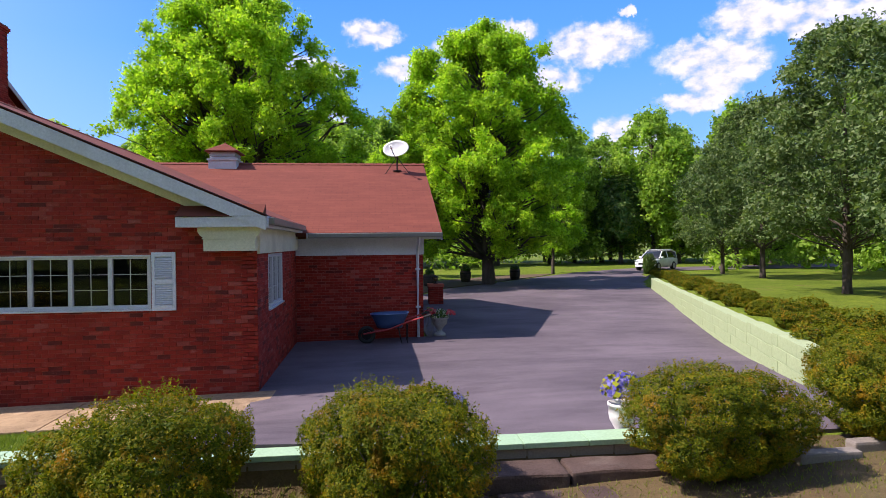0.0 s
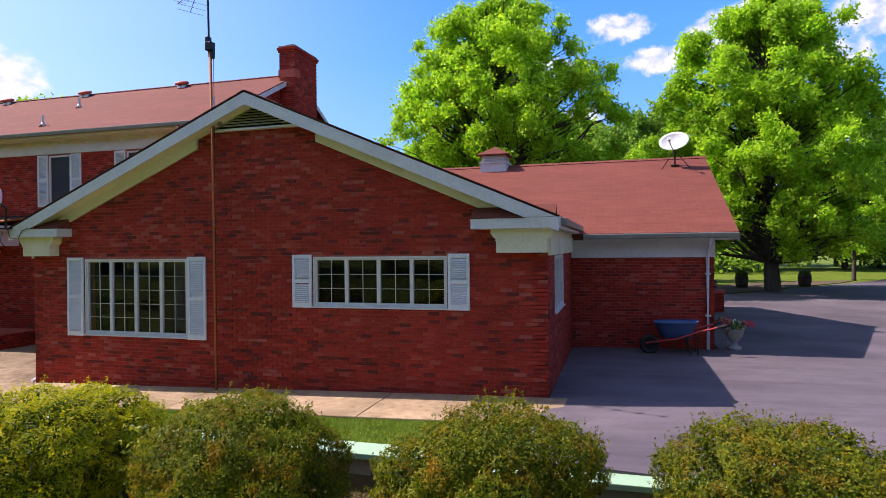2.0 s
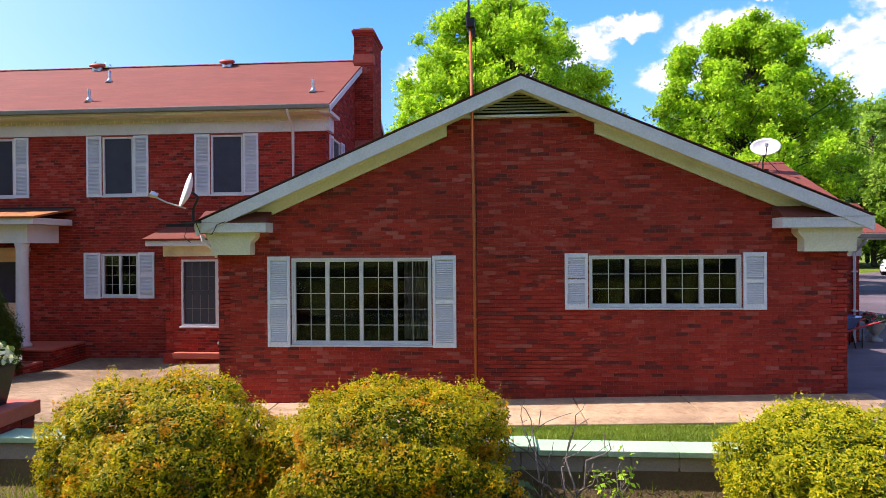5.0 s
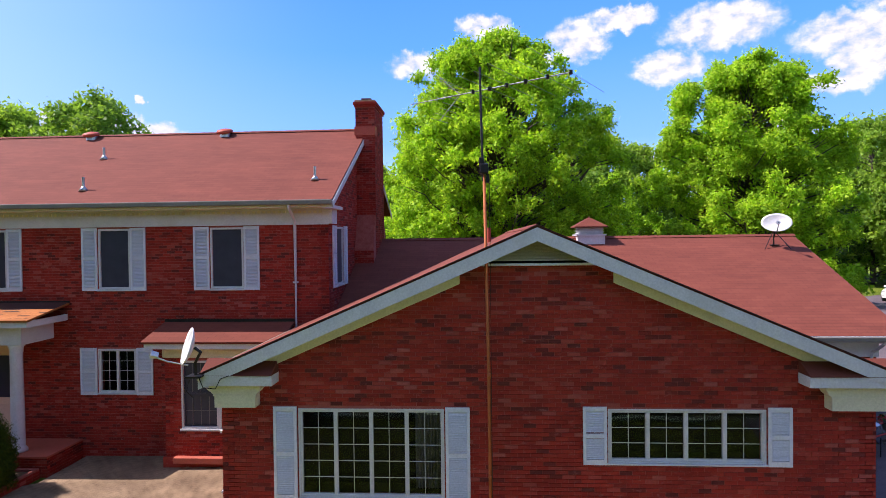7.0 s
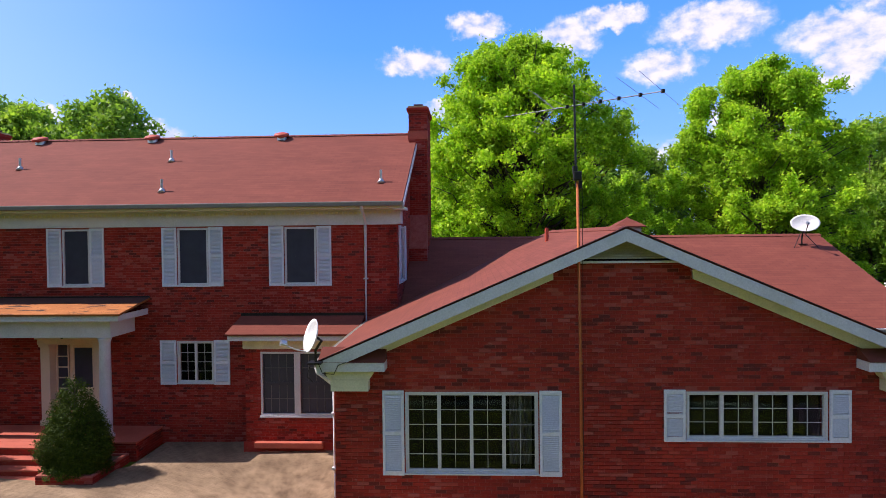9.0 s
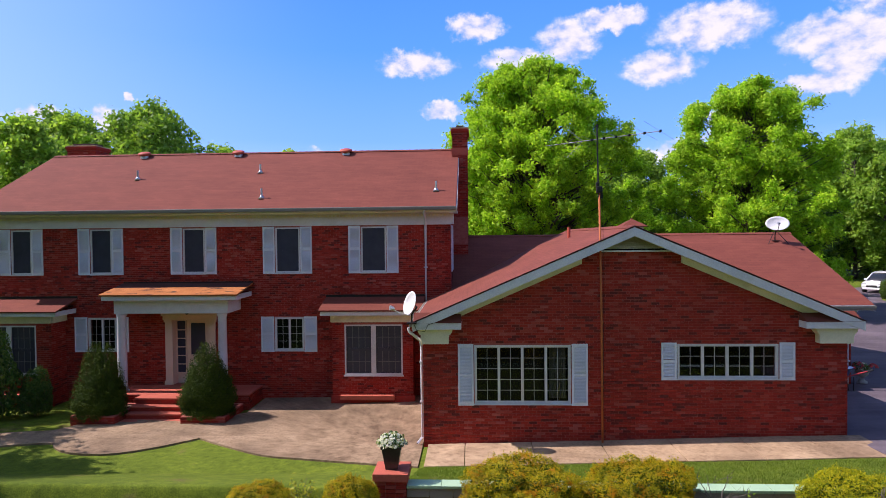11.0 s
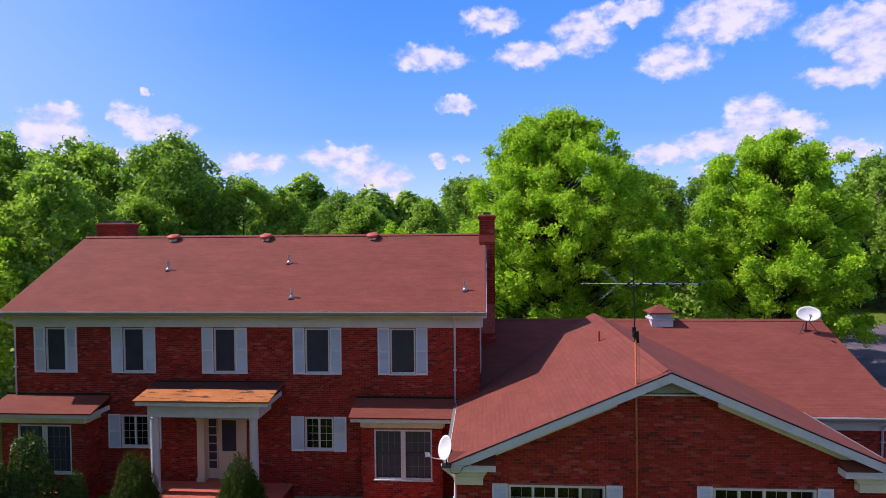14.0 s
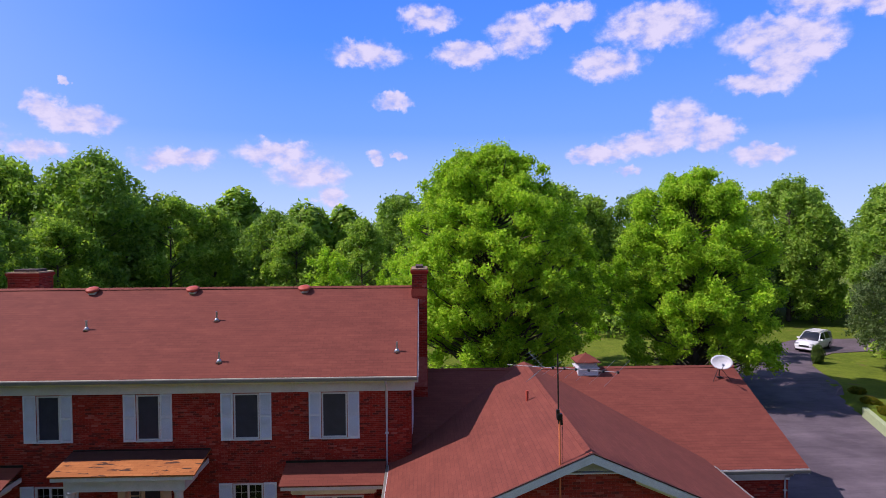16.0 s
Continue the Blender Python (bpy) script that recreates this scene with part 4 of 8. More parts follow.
# chimneys
def chimney(name, x0, x1, y0, y1, z0, z1, shoulder=None, label=""):
    top = [(x0, z1 - 0.22), (x1, z1 - 0.22)]
    bm = boxes((x0 + 0.01, x1 - 0.01, y0 + 0.01, y1 - 0.01, z0, z1 - 0.2))
    if shoulder:
        zs, dy = shoulder
        prism(bm, [(x0 + 0.01, y0 - dy, z0), (x0 + 0.01, y0 - dy, zs), (x0 + 0.01, y0 + 0.02, zs + 1.1), (x0 + 0.01, y1 - 0.02, zs + 1.1), (x0 + 0.01, y1 + dy, zs), (x0 + 0.01, y1 + dy, z0)], (x1 - x0 - 0.02, 0, 0))
    c = part(name, bm, MORTAR, house, label)
    LATER.append((c, Vector((0, y0 + 0.01, 0)), F_X, -F_Y, z0, top, [], 21, None))
    if shoulder:
        LATER.append((c, Vector((0, y0 - dy, 0)), F_X, -F_Y, z0, [(x0, zs), (x1, zs)], [], 24, None))
    LATER.append((c, Vector((x1 - 0.01, 0, 0)), F_Y, F_X, z0, [(y0, z1 - 0.22), (y1, z1 - 0.22)], [], 22, None))
    LATER.append((c, Vector((x0 + 0.01, 0, 0)), F_Y, -F_X, z0, [(y0, z1 - 0.22), (y1, z1 - 0.22)], [], 23, None))
    part("corbel", boxes((x0 - 0.03, x1 + 0.03, y0 - 0.03, y1 + 0.03, z1 - 0.22, z1 - 0.15), (x0 - 0.06, x1 + 0.06, y0 - 0.06, y1 + 0.06, z1 - 0.15, z1 - 0.06), bevel=0.006), BRICK, c)
    part("cap", boxes((x0 - 0.02, x1 + 0.02, y0 - 0.02, y1 + 0.02, z1 - 0.06, z1), bevel=0.012), CONCRETE, c, "pale mortar cap")
    part("flue", boxes((x0 + 0.15, x1 - 0.15, y0 + 0.2, y1 - 0.2, z1, z1 + 0.1), bevel=0.01), STONE, c)
    part("flashing", boxes((x0 - 0.03, x1 + 0.015, y0 - 0.012, y0 + 0.3, MRIDGE_Z - 0.32, MRIDGE_Z - 0.05)), VENT_RED, c, "red painted flashing")


chimney("chimney", 1.42, 2.02, 8.75, 10.3, -0.4, 9.50, (4.9, 0.45), "tall red brick chimney on the gable end")
chimney("chimney", -15.55, -14.25, 10.6, 11.6, -0.4, 9.35, None, "broad red brick chimney behind the ridge")


# roof vents, pipes and cupola
def main_roof_z(y):
    return MRIDGE_Z - (MRIDGE_Y - y) * m_rise / m_run


for x in (-11.33, -7.38, -2.92):
    y = 9.25
    z = main_roof_z(y)
    bm = bmesh.new()
    lathe(bm, [(0.16, 0), (0.16, 0.16), (0.2, 0.17)], 20, (x, y, z - 0.06))
    v = part("roof_vent", bm, ALU, house, "round roof vent with a red cap")
    bm = bmesh.new()
    lathe(bm, [(0.24, 0.0), (0.25, 0.07), (0.21, 0.10), (0.1, 0.125), (0.02, 0.13)], 20, (0, 0, 0))
    bmesh.ops.transform(bm, matrix=pose(x, y, z + 0.10, 18), verts=bm.verts[:])
    part("cap", bm, VENT_RED, v, "red domed cap", True)
for x, y in ((-10.45, 7.12), (-5.88, 7.55), (-5.12, 5.45), (0.93, 5.85)):
    z = main_roof_z(y)
    bm = bmesh.new()
    tube(bm, [(x, y, z - 0.05), (x, y, z + 0.34)], 0.035, 10)
    v = part("vent_pipe", bm, ALU, house, "grey plumbing vent pipe")
    bm = bmesh.new()
    lathe(bm, [(0.13, 0.0), (0.06, 0.10), (0.045, 0.13)], 12, (x, y, z - 0.03))
    part("boot", bm, ALU, v, "pale grey metal boot", True)
bm = bmesh.new()
zw = APEX - SLOPE * (RIDGE_X - 5.45)
tube(bm, [(5.45, 5.4, zw - 0.05), (5.45, 5.4, zw + 0.36)], 0.05, 10)
part("vent_pipe", bm, VENT_RED, house, "red painted vent pipe")
cx, cy = 8.68, 9.8
bm = boxes((cx - 0.42, cx + 0.42, cy - 0.42, cy + 0.42, GRZ - 0.35, GRZ + 0.08), (cx - 0.46, cx + 0.46, cy - 0.46, cy + 0.46, GRZ + 0.04, GRZ + 0.085))
cup = part("cupola", bm, WHITE, house, "white louvred cupola with a red hipped cap")
part("louvre", boxes((cx - 0.36, cx + 0.36, cy - 0.36, cy + 0.36, GRZ + 0.08, GRZ + 0.30), *[(cx - 0.39, cx + 0.39, cy - 0.39, cy + 0.39, GRZ + 0.11 + 0.05 * k, GRZ + 0.13 + 0.05 * k) for k in range(4)]), WHITE, cup)
bm = bmesh.new()
lathe(bm, [(0.72, 0.0), (0.72, 0.03), (0.40, 0.17), (0.05, 0.31), (0.02, 0.36)], 4, (0, 0, 0))
bmesh.ops.transform(bm, matrix=pose(cx, cy, GRZ + 0.30, 0, 0, 45), verts=bm.verts[:])
uv = bm.loops.layers.uv.verify()
for f in bm.faces:
    for l in f.loops:
        l[uv].uv = (l.vert.co.x + l.vert.co.y, l.vert.co.z * 2)
part("cap", bm, SHINGLE, cup, "red shingled cap")


# ---------------------------------------------------------------- windows, shutters, doors
def frame_at(origin, U, N):
    """The pose of a wall's own axes: u along it, d out of it, z up."""
    m = Matrix.Identity(4)
    m.col[0][:3], m.col[1][:3], m.col[2][:3] = U, N, (0, 0, 1)
    m.translation = origin
    return m


def placed(name, bm, mat, parent, m, label="", smooth=False):
    bmesh.ops.transform(bm, matrix=m, verts=bm.verts[:])
    if m.determinant() < 0:
        bmesh.ops.reverse_faces(bm, faces=bm.faces[:])
    return part(name, bm, mat, parent, label, smooth)


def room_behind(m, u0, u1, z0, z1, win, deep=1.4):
    """A near-black lining behind the glass; the unlit room's shade is in its colour."""
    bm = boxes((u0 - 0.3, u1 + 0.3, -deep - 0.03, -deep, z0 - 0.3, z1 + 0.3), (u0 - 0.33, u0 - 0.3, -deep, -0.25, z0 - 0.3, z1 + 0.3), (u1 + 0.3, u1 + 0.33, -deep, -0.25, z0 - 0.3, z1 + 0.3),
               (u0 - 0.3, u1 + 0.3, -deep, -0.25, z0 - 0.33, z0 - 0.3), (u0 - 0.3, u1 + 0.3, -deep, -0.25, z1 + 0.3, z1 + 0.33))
    placed("shade_lining", bm, UNLIT_SHADE, win, m)


def casements(m, u0, u1, z0, z1, sashes, cols, rows, label):
    """A row of casements, each with its glass and a grid of muntins, in one frame with a sill."""
    fr = 0.03
    bm = boxes((u0, u1, -0.10, 0.015, z0, z0 + fr), (u0, u1, -0.10, 0.015, z1 - fr, z1), (u0, u0 + fr, -0.10, 0.015, z0 + fr, z1 - fr), (u1 - fr, u1, -0.10, 0.015, z0 + fr, z1 - fr), bevel=0.006)
    win = placed("window", bm, FRAME, house, m, label)
    placed("window_sill", boxes((u0 - 0.02, u1 + 0.02, -0.02, 0.05, z0 - 0.03, z0 - 0.001), bevel=0.008), FRAME, win, m)
    w = (u1 - u0 - 2 * fr) / sashes
    for k in range(sashes):
        a, b = u0 + fr + k * w, u0 + fr + (k + 1) * w
        c, d = z0 + fr, z1 - fr
        s = 0.032
        placed("sash", boxes((a, a + s, -0.075, -0.005, c, d), (b - s, b, -0.075, -0.005, c, d), (a + s, b - s, -0.075, -0.005, c, c + s), (a + s, b - s, -0.075, -0.005, d - s, d), bevel=0.004), FRAME, win, m)
        g0, g1, h0, h1 = a + s, b - s, c + s, d - s
        mu = [(g0 + (g1 - g0) * i / cols - 0.004, g0 + (g1 - g0) * i / cols + 0.004, -0.046, -0.030, h0, h1) for i in range(1, cols)]
        mu += [(g0, g1, -0.045, -0.029, h0 + (h1 - h0) * j / rows - 0.004, h0 + (h1 - h0) * j / rows + 0.004) for j in range(1, rows)]
        placed("muntins", boxes(*mu), MUNTIN, win, m)
        pane = placed("pane", boxes((g0 - 0.005, g1 + 0.005, -0.056, -0.051, h0 - 0.005, h1 + 0.005)), GLASS, win, m)
        pane.visible_shadow = False
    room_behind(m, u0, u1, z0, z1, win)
    return win


def louvred_shutter(m, u0, u1, z0, z1, rails, label):
    fr = 0.05
    bm = boxes((u0, u0 + fr, 0.012, 0.048, z0, z1), (u1 - fr, u1, 0.012, 0.048, z0, z1), (u0 + fr, u1 - fr, 0.012, 0.048, z0, z0 + 0.09), (u0 + fr, u1 - fr, 0.012, 0.048, z1 - 0.07, z1), bevel=0.004)
    for r in rails:
        box(bm, u0 + fr, u1 - fr, 0.012, 0.048, r - 0.035, r + 0.035)
    box(bm, u0 + fr, u1 - fr, 0.009, 0.013, z0 + 0.05, z1 - 0.05)
    sh = placed("shutter", bm, SHUTTER, house, m, label)
    bm = bmesh.new()
    z = z0 + 0.10
    while z < z1 - 0.10:
        if all(abs(z - r) > 0.05 for r in rails):
            prism(bm, [(u0 + fr, 0.042, z), (u0 + fr, 0.046, z + 0.006), (u0 + fr, 0.020, z + 0.034), (u0 + fr, 0.016, z + 0.028)], (u1 - u0 - 2 * fr, 0, 0))
        z += 0.036
    tagged(placed("slats", bm, SHUTTER, sh, m), kind="stuff")
    return sh


def sash_window(m, u0, u1, z0, z1, label, grid=False, screen=True, curtain=False):
    fr = 0.05
    bm = boxes((u0, u1, -0.10, 0.012, z0, z0 + fr), (u0, u1, -0.10, 0.012, z1 - fr, z1), (u0, u0 + fr, -0.10, 0.012, z0 + fr, z1 - fr), (u1 - fr, u1, -0.10, 0.012, z0 + fr, z1 - fr), bevel=0.006)
    win = placed("window", bm, FRAME, house, m, label)
    placed("window_sill", boxes((u0 - 0.03, u1 + 0.03, -0.02, 0.05, z0 - 0.05, z0 - 0.001), bevel=0.008), FRAME, win, m)
    mid = (z0 + z1) / 2
    rail = SCREEN if screen else FRAME
    placed("meeting_rail", boxes((u0 + fr, u1 - fr, -0.075, -0.035, mid - 0.025, mid + 0.025)), rail, win, m)
    for c, d in ((z0 + fr, mid - 0.025), (mid + 0.025, z1 - fr)):
        g0, g1 = u0 + fr, u1 - fr
        pane = placed("pane", boxes((g0, g1, -0.068, -0.063, c, d)), GLASS, win, m)
        pane.visible_shadow = False
        placed("sash", boxes((g0, g0 + 0.035, -0.078, -0.04, c, d), (g1 - 0.035, g1, -0.078, -0.04, c, d), (g0, g1, -0.078, -0.04, c, c + 0.03), (g0, g1, -0.078, -0.04, d - 0.03, d)), SCREEN if screen else FRAME, win, m)
        if grid:
            placed("muntins", boxes(*[(g0 + (g1 - g0) * i / 4 - 0.007, g0 + (g1 - g0) * i / 4 + 0.007, -0.06, -0.045, c, d) for i in (1, 2, 3)],
                                    *[(g0, g1, -0.059, -0.044, (c + d) / 2 - 0.007, (c + d) / 2 + 0.007)]), SCREEN_BAR, win, m)
    if screen:
        d = -0.0625 if grid else -0.032
        placed("insect_screen", boxes((u0 + fr, u1 - fr, d, d + 0.002, z0 + fr, mid - 0.02), (u0 + fr, u1 - fr, d, d + 0.002, mid + 0.02, z1 - fr)), SCREEN, win, m, "dark insect screen")
    if curtain:
        bm = bmesh.new()
        n = 46
        span = u1 - u0 - 2 * fr
        for side in (0, 1):
            cols = []
            for k in range(n + 1):
                t = k / n
                u = u0 + fr + span * 0.5 * t if side == 0 else u1 - fr - span * 0.5 * t
                low = z1 - 0.25 - 1.0 * (1 - t) ** 1.7
                d = -0.2 + 0.025 * math.sin(k * 1.9)
                cols.append((bm.verts.new((u, d, z1 - 0.06)), bm.verts.new((u, d + 0.01 * math.sin(k), max(low, z0 + 0.25)))))
            for p, q in zip(cols, cols[1:]):
                bm.faces.new((p[0], q[0], q[1], p[1]))
        placed("curtain", bm, CURTAIN, win, m, "gathered lace curtain")
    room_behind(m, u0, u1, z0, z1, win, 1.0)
    return win


WING = frame_at(Vector((0, 0, 0)), F_X, -F_Y)
MAIN = frame_at(Vector((0, MY, 0)), F_X, -F_Y)
SIDE = frame_at(Vector((WX1, 0, 0)), F_Y, F_X)
MEND = frame_at(Vector((MX1, MY, 0)), F_Y, F_X)

casements(WING, *W1, 4, 2, 5, "wide white casement window with grids, reflecting trees")
casements(WING, *W2, 4, 2, 3, "low white casement window with grids, reflecting trees")
casements(SIDE, 1.05, 2.75, 1.42, 2.42, 3, 2, 3, "white casement window in the shaded side wall")
for a, b in ((1.785, 2.18), (4.65, 5.05)):
    louvred_shutter(WING, a, b, 0.89, 2.455, [1.67], "pale louvred window shutter")
for a, b in ((6.87, 7.25), (9.76, 10.13)):
    louvred_shutter(WING, a, b, 1.54, 2.48, [2.01], "short pale louvred window shutter")
for a, b in UPS:
    sash_window(MAIN, a, b, 4.01, 5.555, "dark screened sash window upstairs")
    louvred_shutter(MAIN, a - 0.43, a - 0.02, 3.97, 5.58, [4.8], "tall pale louvred window shutter")
    louvred_shutter(MAIN, b + 0.02, b + 0.42, 3.97, 5.58, [4.8], "tall pale louvred window shutter")
for a, b in LOWS:
    casements(MAIN, a, b, 1.33, 2.47, 2, 2, 4, "small white casement window with grids")
    louvred_shutter(MAIN, a - 0.47, a - 0.02, 1.285, 2.50, [1.89], "pale louvred window shutter")
    louvred_shutter(MAIN, b + 0.02, b + 0.46, 1.285, 2.50, [1.89], "pale louvred window shutter")
sash_window(MEND, 0.75, 1.6, 4.01, 5.555, "dark screened sash window in the gable end")
louvred_shutter(MEND, 0.35, 0.73, 3.97, 5.58, [4.8], "tall pale louvred window shutter")
louvred_shutter(MEND, 1.62, 2.0, 3.97, 5.58, [4.8], "tall pale louvred window shutter")

# curtain and hanging lamp seen dimly through the wide window
bm = bmesh.new()
prev = None
for k in range(40):
    u = 4.12 + 0.42 * k / 39
    d = -0.30 + 0.03 * math.sin(k * 1.3)
    cur = (bm.verts.new((u, d, 2.40)), bm.verts.new((u, d, 0.99)))
    if prev:
        bm.faces.new((prev[0], cur[0], cur[1], prev[1]))
    prev = cur
placed("curtain", bm, CURTAIN, house, WING, "beige curtain inside the wide window")


# ---------------------------------------------------------------- entry: door, portico, stoop
def entry():
    a, b, z0, z1 = DOORWAY
    bm = boxes((a, b, -0.30, -0.26, z0, z1))
    ent = placed("entry_surround", bm, DOOR, house, MAIN, "cream panelled entry with sidelights")
    placed("pilaster", boxes((a - 0.02, a + 0.24, -0.26, 0.07, z0, z1 - 0.20), (a - 0.05, a + 0.23, -0.26, 0.10, z0, z0 + 0.14), (a - 0.05, a + 0.23, -0.26, 0.10, z1 - 0.27, z1 - 0.20), bevel=0.008), DOOR, ent, MAIN)
    placed("pilaster", boxes((b - 0.24, b + 0.02, -0.26, 0.07, z0, z1 - 0.20), (b - 0.23, b + 0.05, -0.26, 0.10, z0, z0 + 0.14), (b - 0.23, b + 0.05, -0.26, 0.10, z1 - 0.27, z1 - 0.20), bevel=0.008), DOOR, ent, MAIN)
    placed("entablature", boxes((a - 0.08, b + 0.08, -0.26, 0.11, z1 - 0.20, z1 + 0.0), (a - 0.12, b + 0.12, 0.0, 0.16, z1 - 0.05, z1 + 0.05), bevel=0.01), DOOR, ent, MAIN)
    d0, d1 = -7.82, -7.04
    placed("door", boxes((d0, d1, -0.26, -0.20, z0 + 0.01, z0 + 1.0), (d0, d0 + 0.13, -0.26, -0.20, z0 + 1.0, z1 - 0.22), (d1 - 0.13, d1, -0.26, -0.20, z0 + 1.0, z1 - 0.22), (d0 + 0.13, d1 - 0.13, -0.26, -0.20, z1 - 0.34, z1 - 0.22),
                         (d0 + 0.14, d1 - 0.14, -0.21, -0.185, z0 + 0.2, z0 + 0.82), bevel=0.008), DOOR, ent, MAIN, "cream panelled door, shut")
    placed("door_pane", boxes((d0 + 0.12, d1 - 0.12, -0.245, -0.225, z0 + 0.99, z1 - 0.33)), SCREEN, ent, MAIN, "dark glass in the door")
    placed("door_handle", boxes((d1 - 0.1, d1 - 0.06, -0.2, -0.14, z0 + 0.95, z0 + 0.99), bevel=0.008), BRASS, ent, MAIN)
    for s0, s1 in ((a + 0.27, d0 - 0.06), (d1 + 0.06, b - 0.27)):
        if s1 - s0 < 0.06:
            s0, s1 = (s0 + s1) / 2 - 0.07, (s0 + s1) / 2 + 0.07
        light = placed("sidelight", boxes((s0 - 0.03, s0, -0.26, -0.2, z0 + 0.35, z1 - 0.25), (s1, s1 + 0.03, -0.26, -0.2, z0 + 0.35, z1 - 0.25), *[(s0, s1, -0.26, -0.21, z0 + 0.35 + 0.30 * k, z0 + 0.38 + 0.30 * k) for k in range(6)]), DOOR, ent, MAIN)
        placed("pane", boxes((s0, s1, -0.255, -0.245, z0 + 0.36, z1 - 0.27)), SCREEN, light, MAIN)
    placed("threshold", boxes((a, b, -0.3, 0.02, z0 - 0.08, z0 - 0.002)), STEP_RED, ent, MAIN)


entry()


def portico():
    por = part("portico", boxes((-9.62, -5.80, 4.02, 4.28, 2.76, 3.22), (-9.62, -9.36, 4.28, MY - 0.02, 2.76, 3.22), (-6.06, -5.80, 4.28, MY - 0.02, 2.76, 3.22), bevel=0.008), WHITE, house, "white columned porch over the front door")
    part("porch_ceiling", boxes((-9.36, -6.06, 4.28, MY - 0.02, 3.13, 3.17)), CREAM, por)
    part("porch_fascia", boxes((-9.86, -5.42, 3.72, 3.76, 3.22, 3.38), (-9.86, -9.82, 3.76, MY - 0.02, 3.22, 3.38), (-5.46, -5.42, 3.76, MY - 0.02, 3.22, 3.38), bevel=0.006), WHITE, por)
    part("porch_soffit", boxes((-9.82, -5.46, 3.76, MY - 0.02, 3.222, 3.24)), WHITE, por)
    bm = bmesh.new()
    roof_slab(bm, (-9.92, 3.66, 3.41), (4.56, 0, 0), (0, MY - 3.68, 0.27), 0.05)
    part("porch_roof", bm, SHINGLE_WORN, por, "sun-bleached orange shingles with bare patches")
    bm = bmesh.new()
    run, rise = MY - 3.68, 0.27
    # thin dark strip over the rear two fifths, its front edge stepped
    for x0, x1, k in ((-9.92, -8.3, 0.58), (-8.3, -6.9, 0.63), (-6.9, -5.36, 0.60)):
        roof_slab(bm, (x0, 3.66 + run * k, 3.418 + rise * k), (x1 - x0, 0, 0), (0, run * (0.985 - k), rise * (0.985 - k)), 0.006)
    part("back_strip", bm, DARK_ROOFING, por, "dark brown strip across the back of the porch roof")
    part("wall_flashing", boxes((-9.92, -5.36, MY - 0.05, MY - 0.013, 3.65, 3.72)), DARK_METAL, por)
    for x in (-9.46, -6.06):
        bm = bmesh.new()
        lathe(bm, [(0.20, 0.0), (0.20, 0.06), (0.17, 0.09), (0.15, 0.12), (0.15, 0.9), (0.135, 2.47), (0.145, 2.50), (0.155, 2.53), (0.165, 2.56), (0.165, 2.61)], 24, (x, 4.18, 0.15))
        part("column", bm, WHITE, por, "round white column", True)
    # stoop and steps
    st = part("stoop", boxes((-9.75, -5.1, 3.86, MY - 0.02, -0.5, 0.10)), MORTAR, house, "red brick stoop with painted steps")
    part("stoop_floor", boxes((-9.78, -5.07, 3.82, MY - 0.02, 0.10, 0.148), bevel=0.01), STEP_RED, st, "red painted porch floor")
    LATER.append((st, Vector((0, 3.86, 0)), F_X, -F_Y, -0.5, [(-9.75, 0.1), (-5.1, 0.1)], [], 31, None))
    LATER.append((st, Vector((-5.1, 3.86, 0)), F_Y, F_X, -0.5, [(0, 0.1), (1.29, 0.1)], [], 32, None))
    part("landing", boxes((-8.60, -6.64, 3.40, 3.85, -0.5, 0.10)), BRICK, st)
    part("landing_floor", boxes((-8.62, -6.62, 3.36, 3.818, 0.10, 0.148), bevel=0.01), STEP_RED, st, "red painted landing")
    for k in range(3):
        y0, z = 3.40 - 0.28 * (k + 1), 0.10 - 0.15 * (k + 1)
        part("step", boxes((-8.60, -6.64, y0, y0 + 0.279, -0.5, z - 0.045)), BRICK, st)
        part("tread", boxes((-8.62, -6.62, y0 - 0.03, y0 + 0.277, z - 0.045, z), bevel=0.01), STEP_RED, st, "red painted tread")
    lan = thing("porch_lantern", "small dark metal lantern hanging under the porch ceiling", "lantern", (-7.35, 4.4, 3.13))
    bm = bmesh.new()
    tube(bm, [(0, 0, 0), (0, 0, -0.16)], 0.01, 6)
    part("chain", bm, DARK_METAL, lan)
    bm = bmesh.new()
    lathe(bm, [(0.02, 0.0), (0.11, -0.05), (0.11, -0.07), (0.09, -0.08)][::-1], 8, (0, 0, -0.15))
    lathe(bm, [(0.03, -0.30), (0.05, -0.27)], 8, (0, 0, -0.15))
    for k in range(4):
        a = math.pi / 4 + k * math.pi / 2
        tube(bm, [(0.09 * math.cos(a), 0.09 * math.sin(a), -0.22), (0.05 * math.cos(a), 0.05 * math.sin(a), -0.43)], 0.007, 5)
    part("cage", bm, DARK_METAL, lan)
    bm = bmesh.new()
    lathe(bm, [(0.045, -0.41), (0.08, -0.24)], 8)
    part("globe", bm, BRASS, lan, "amber glass")


portico()


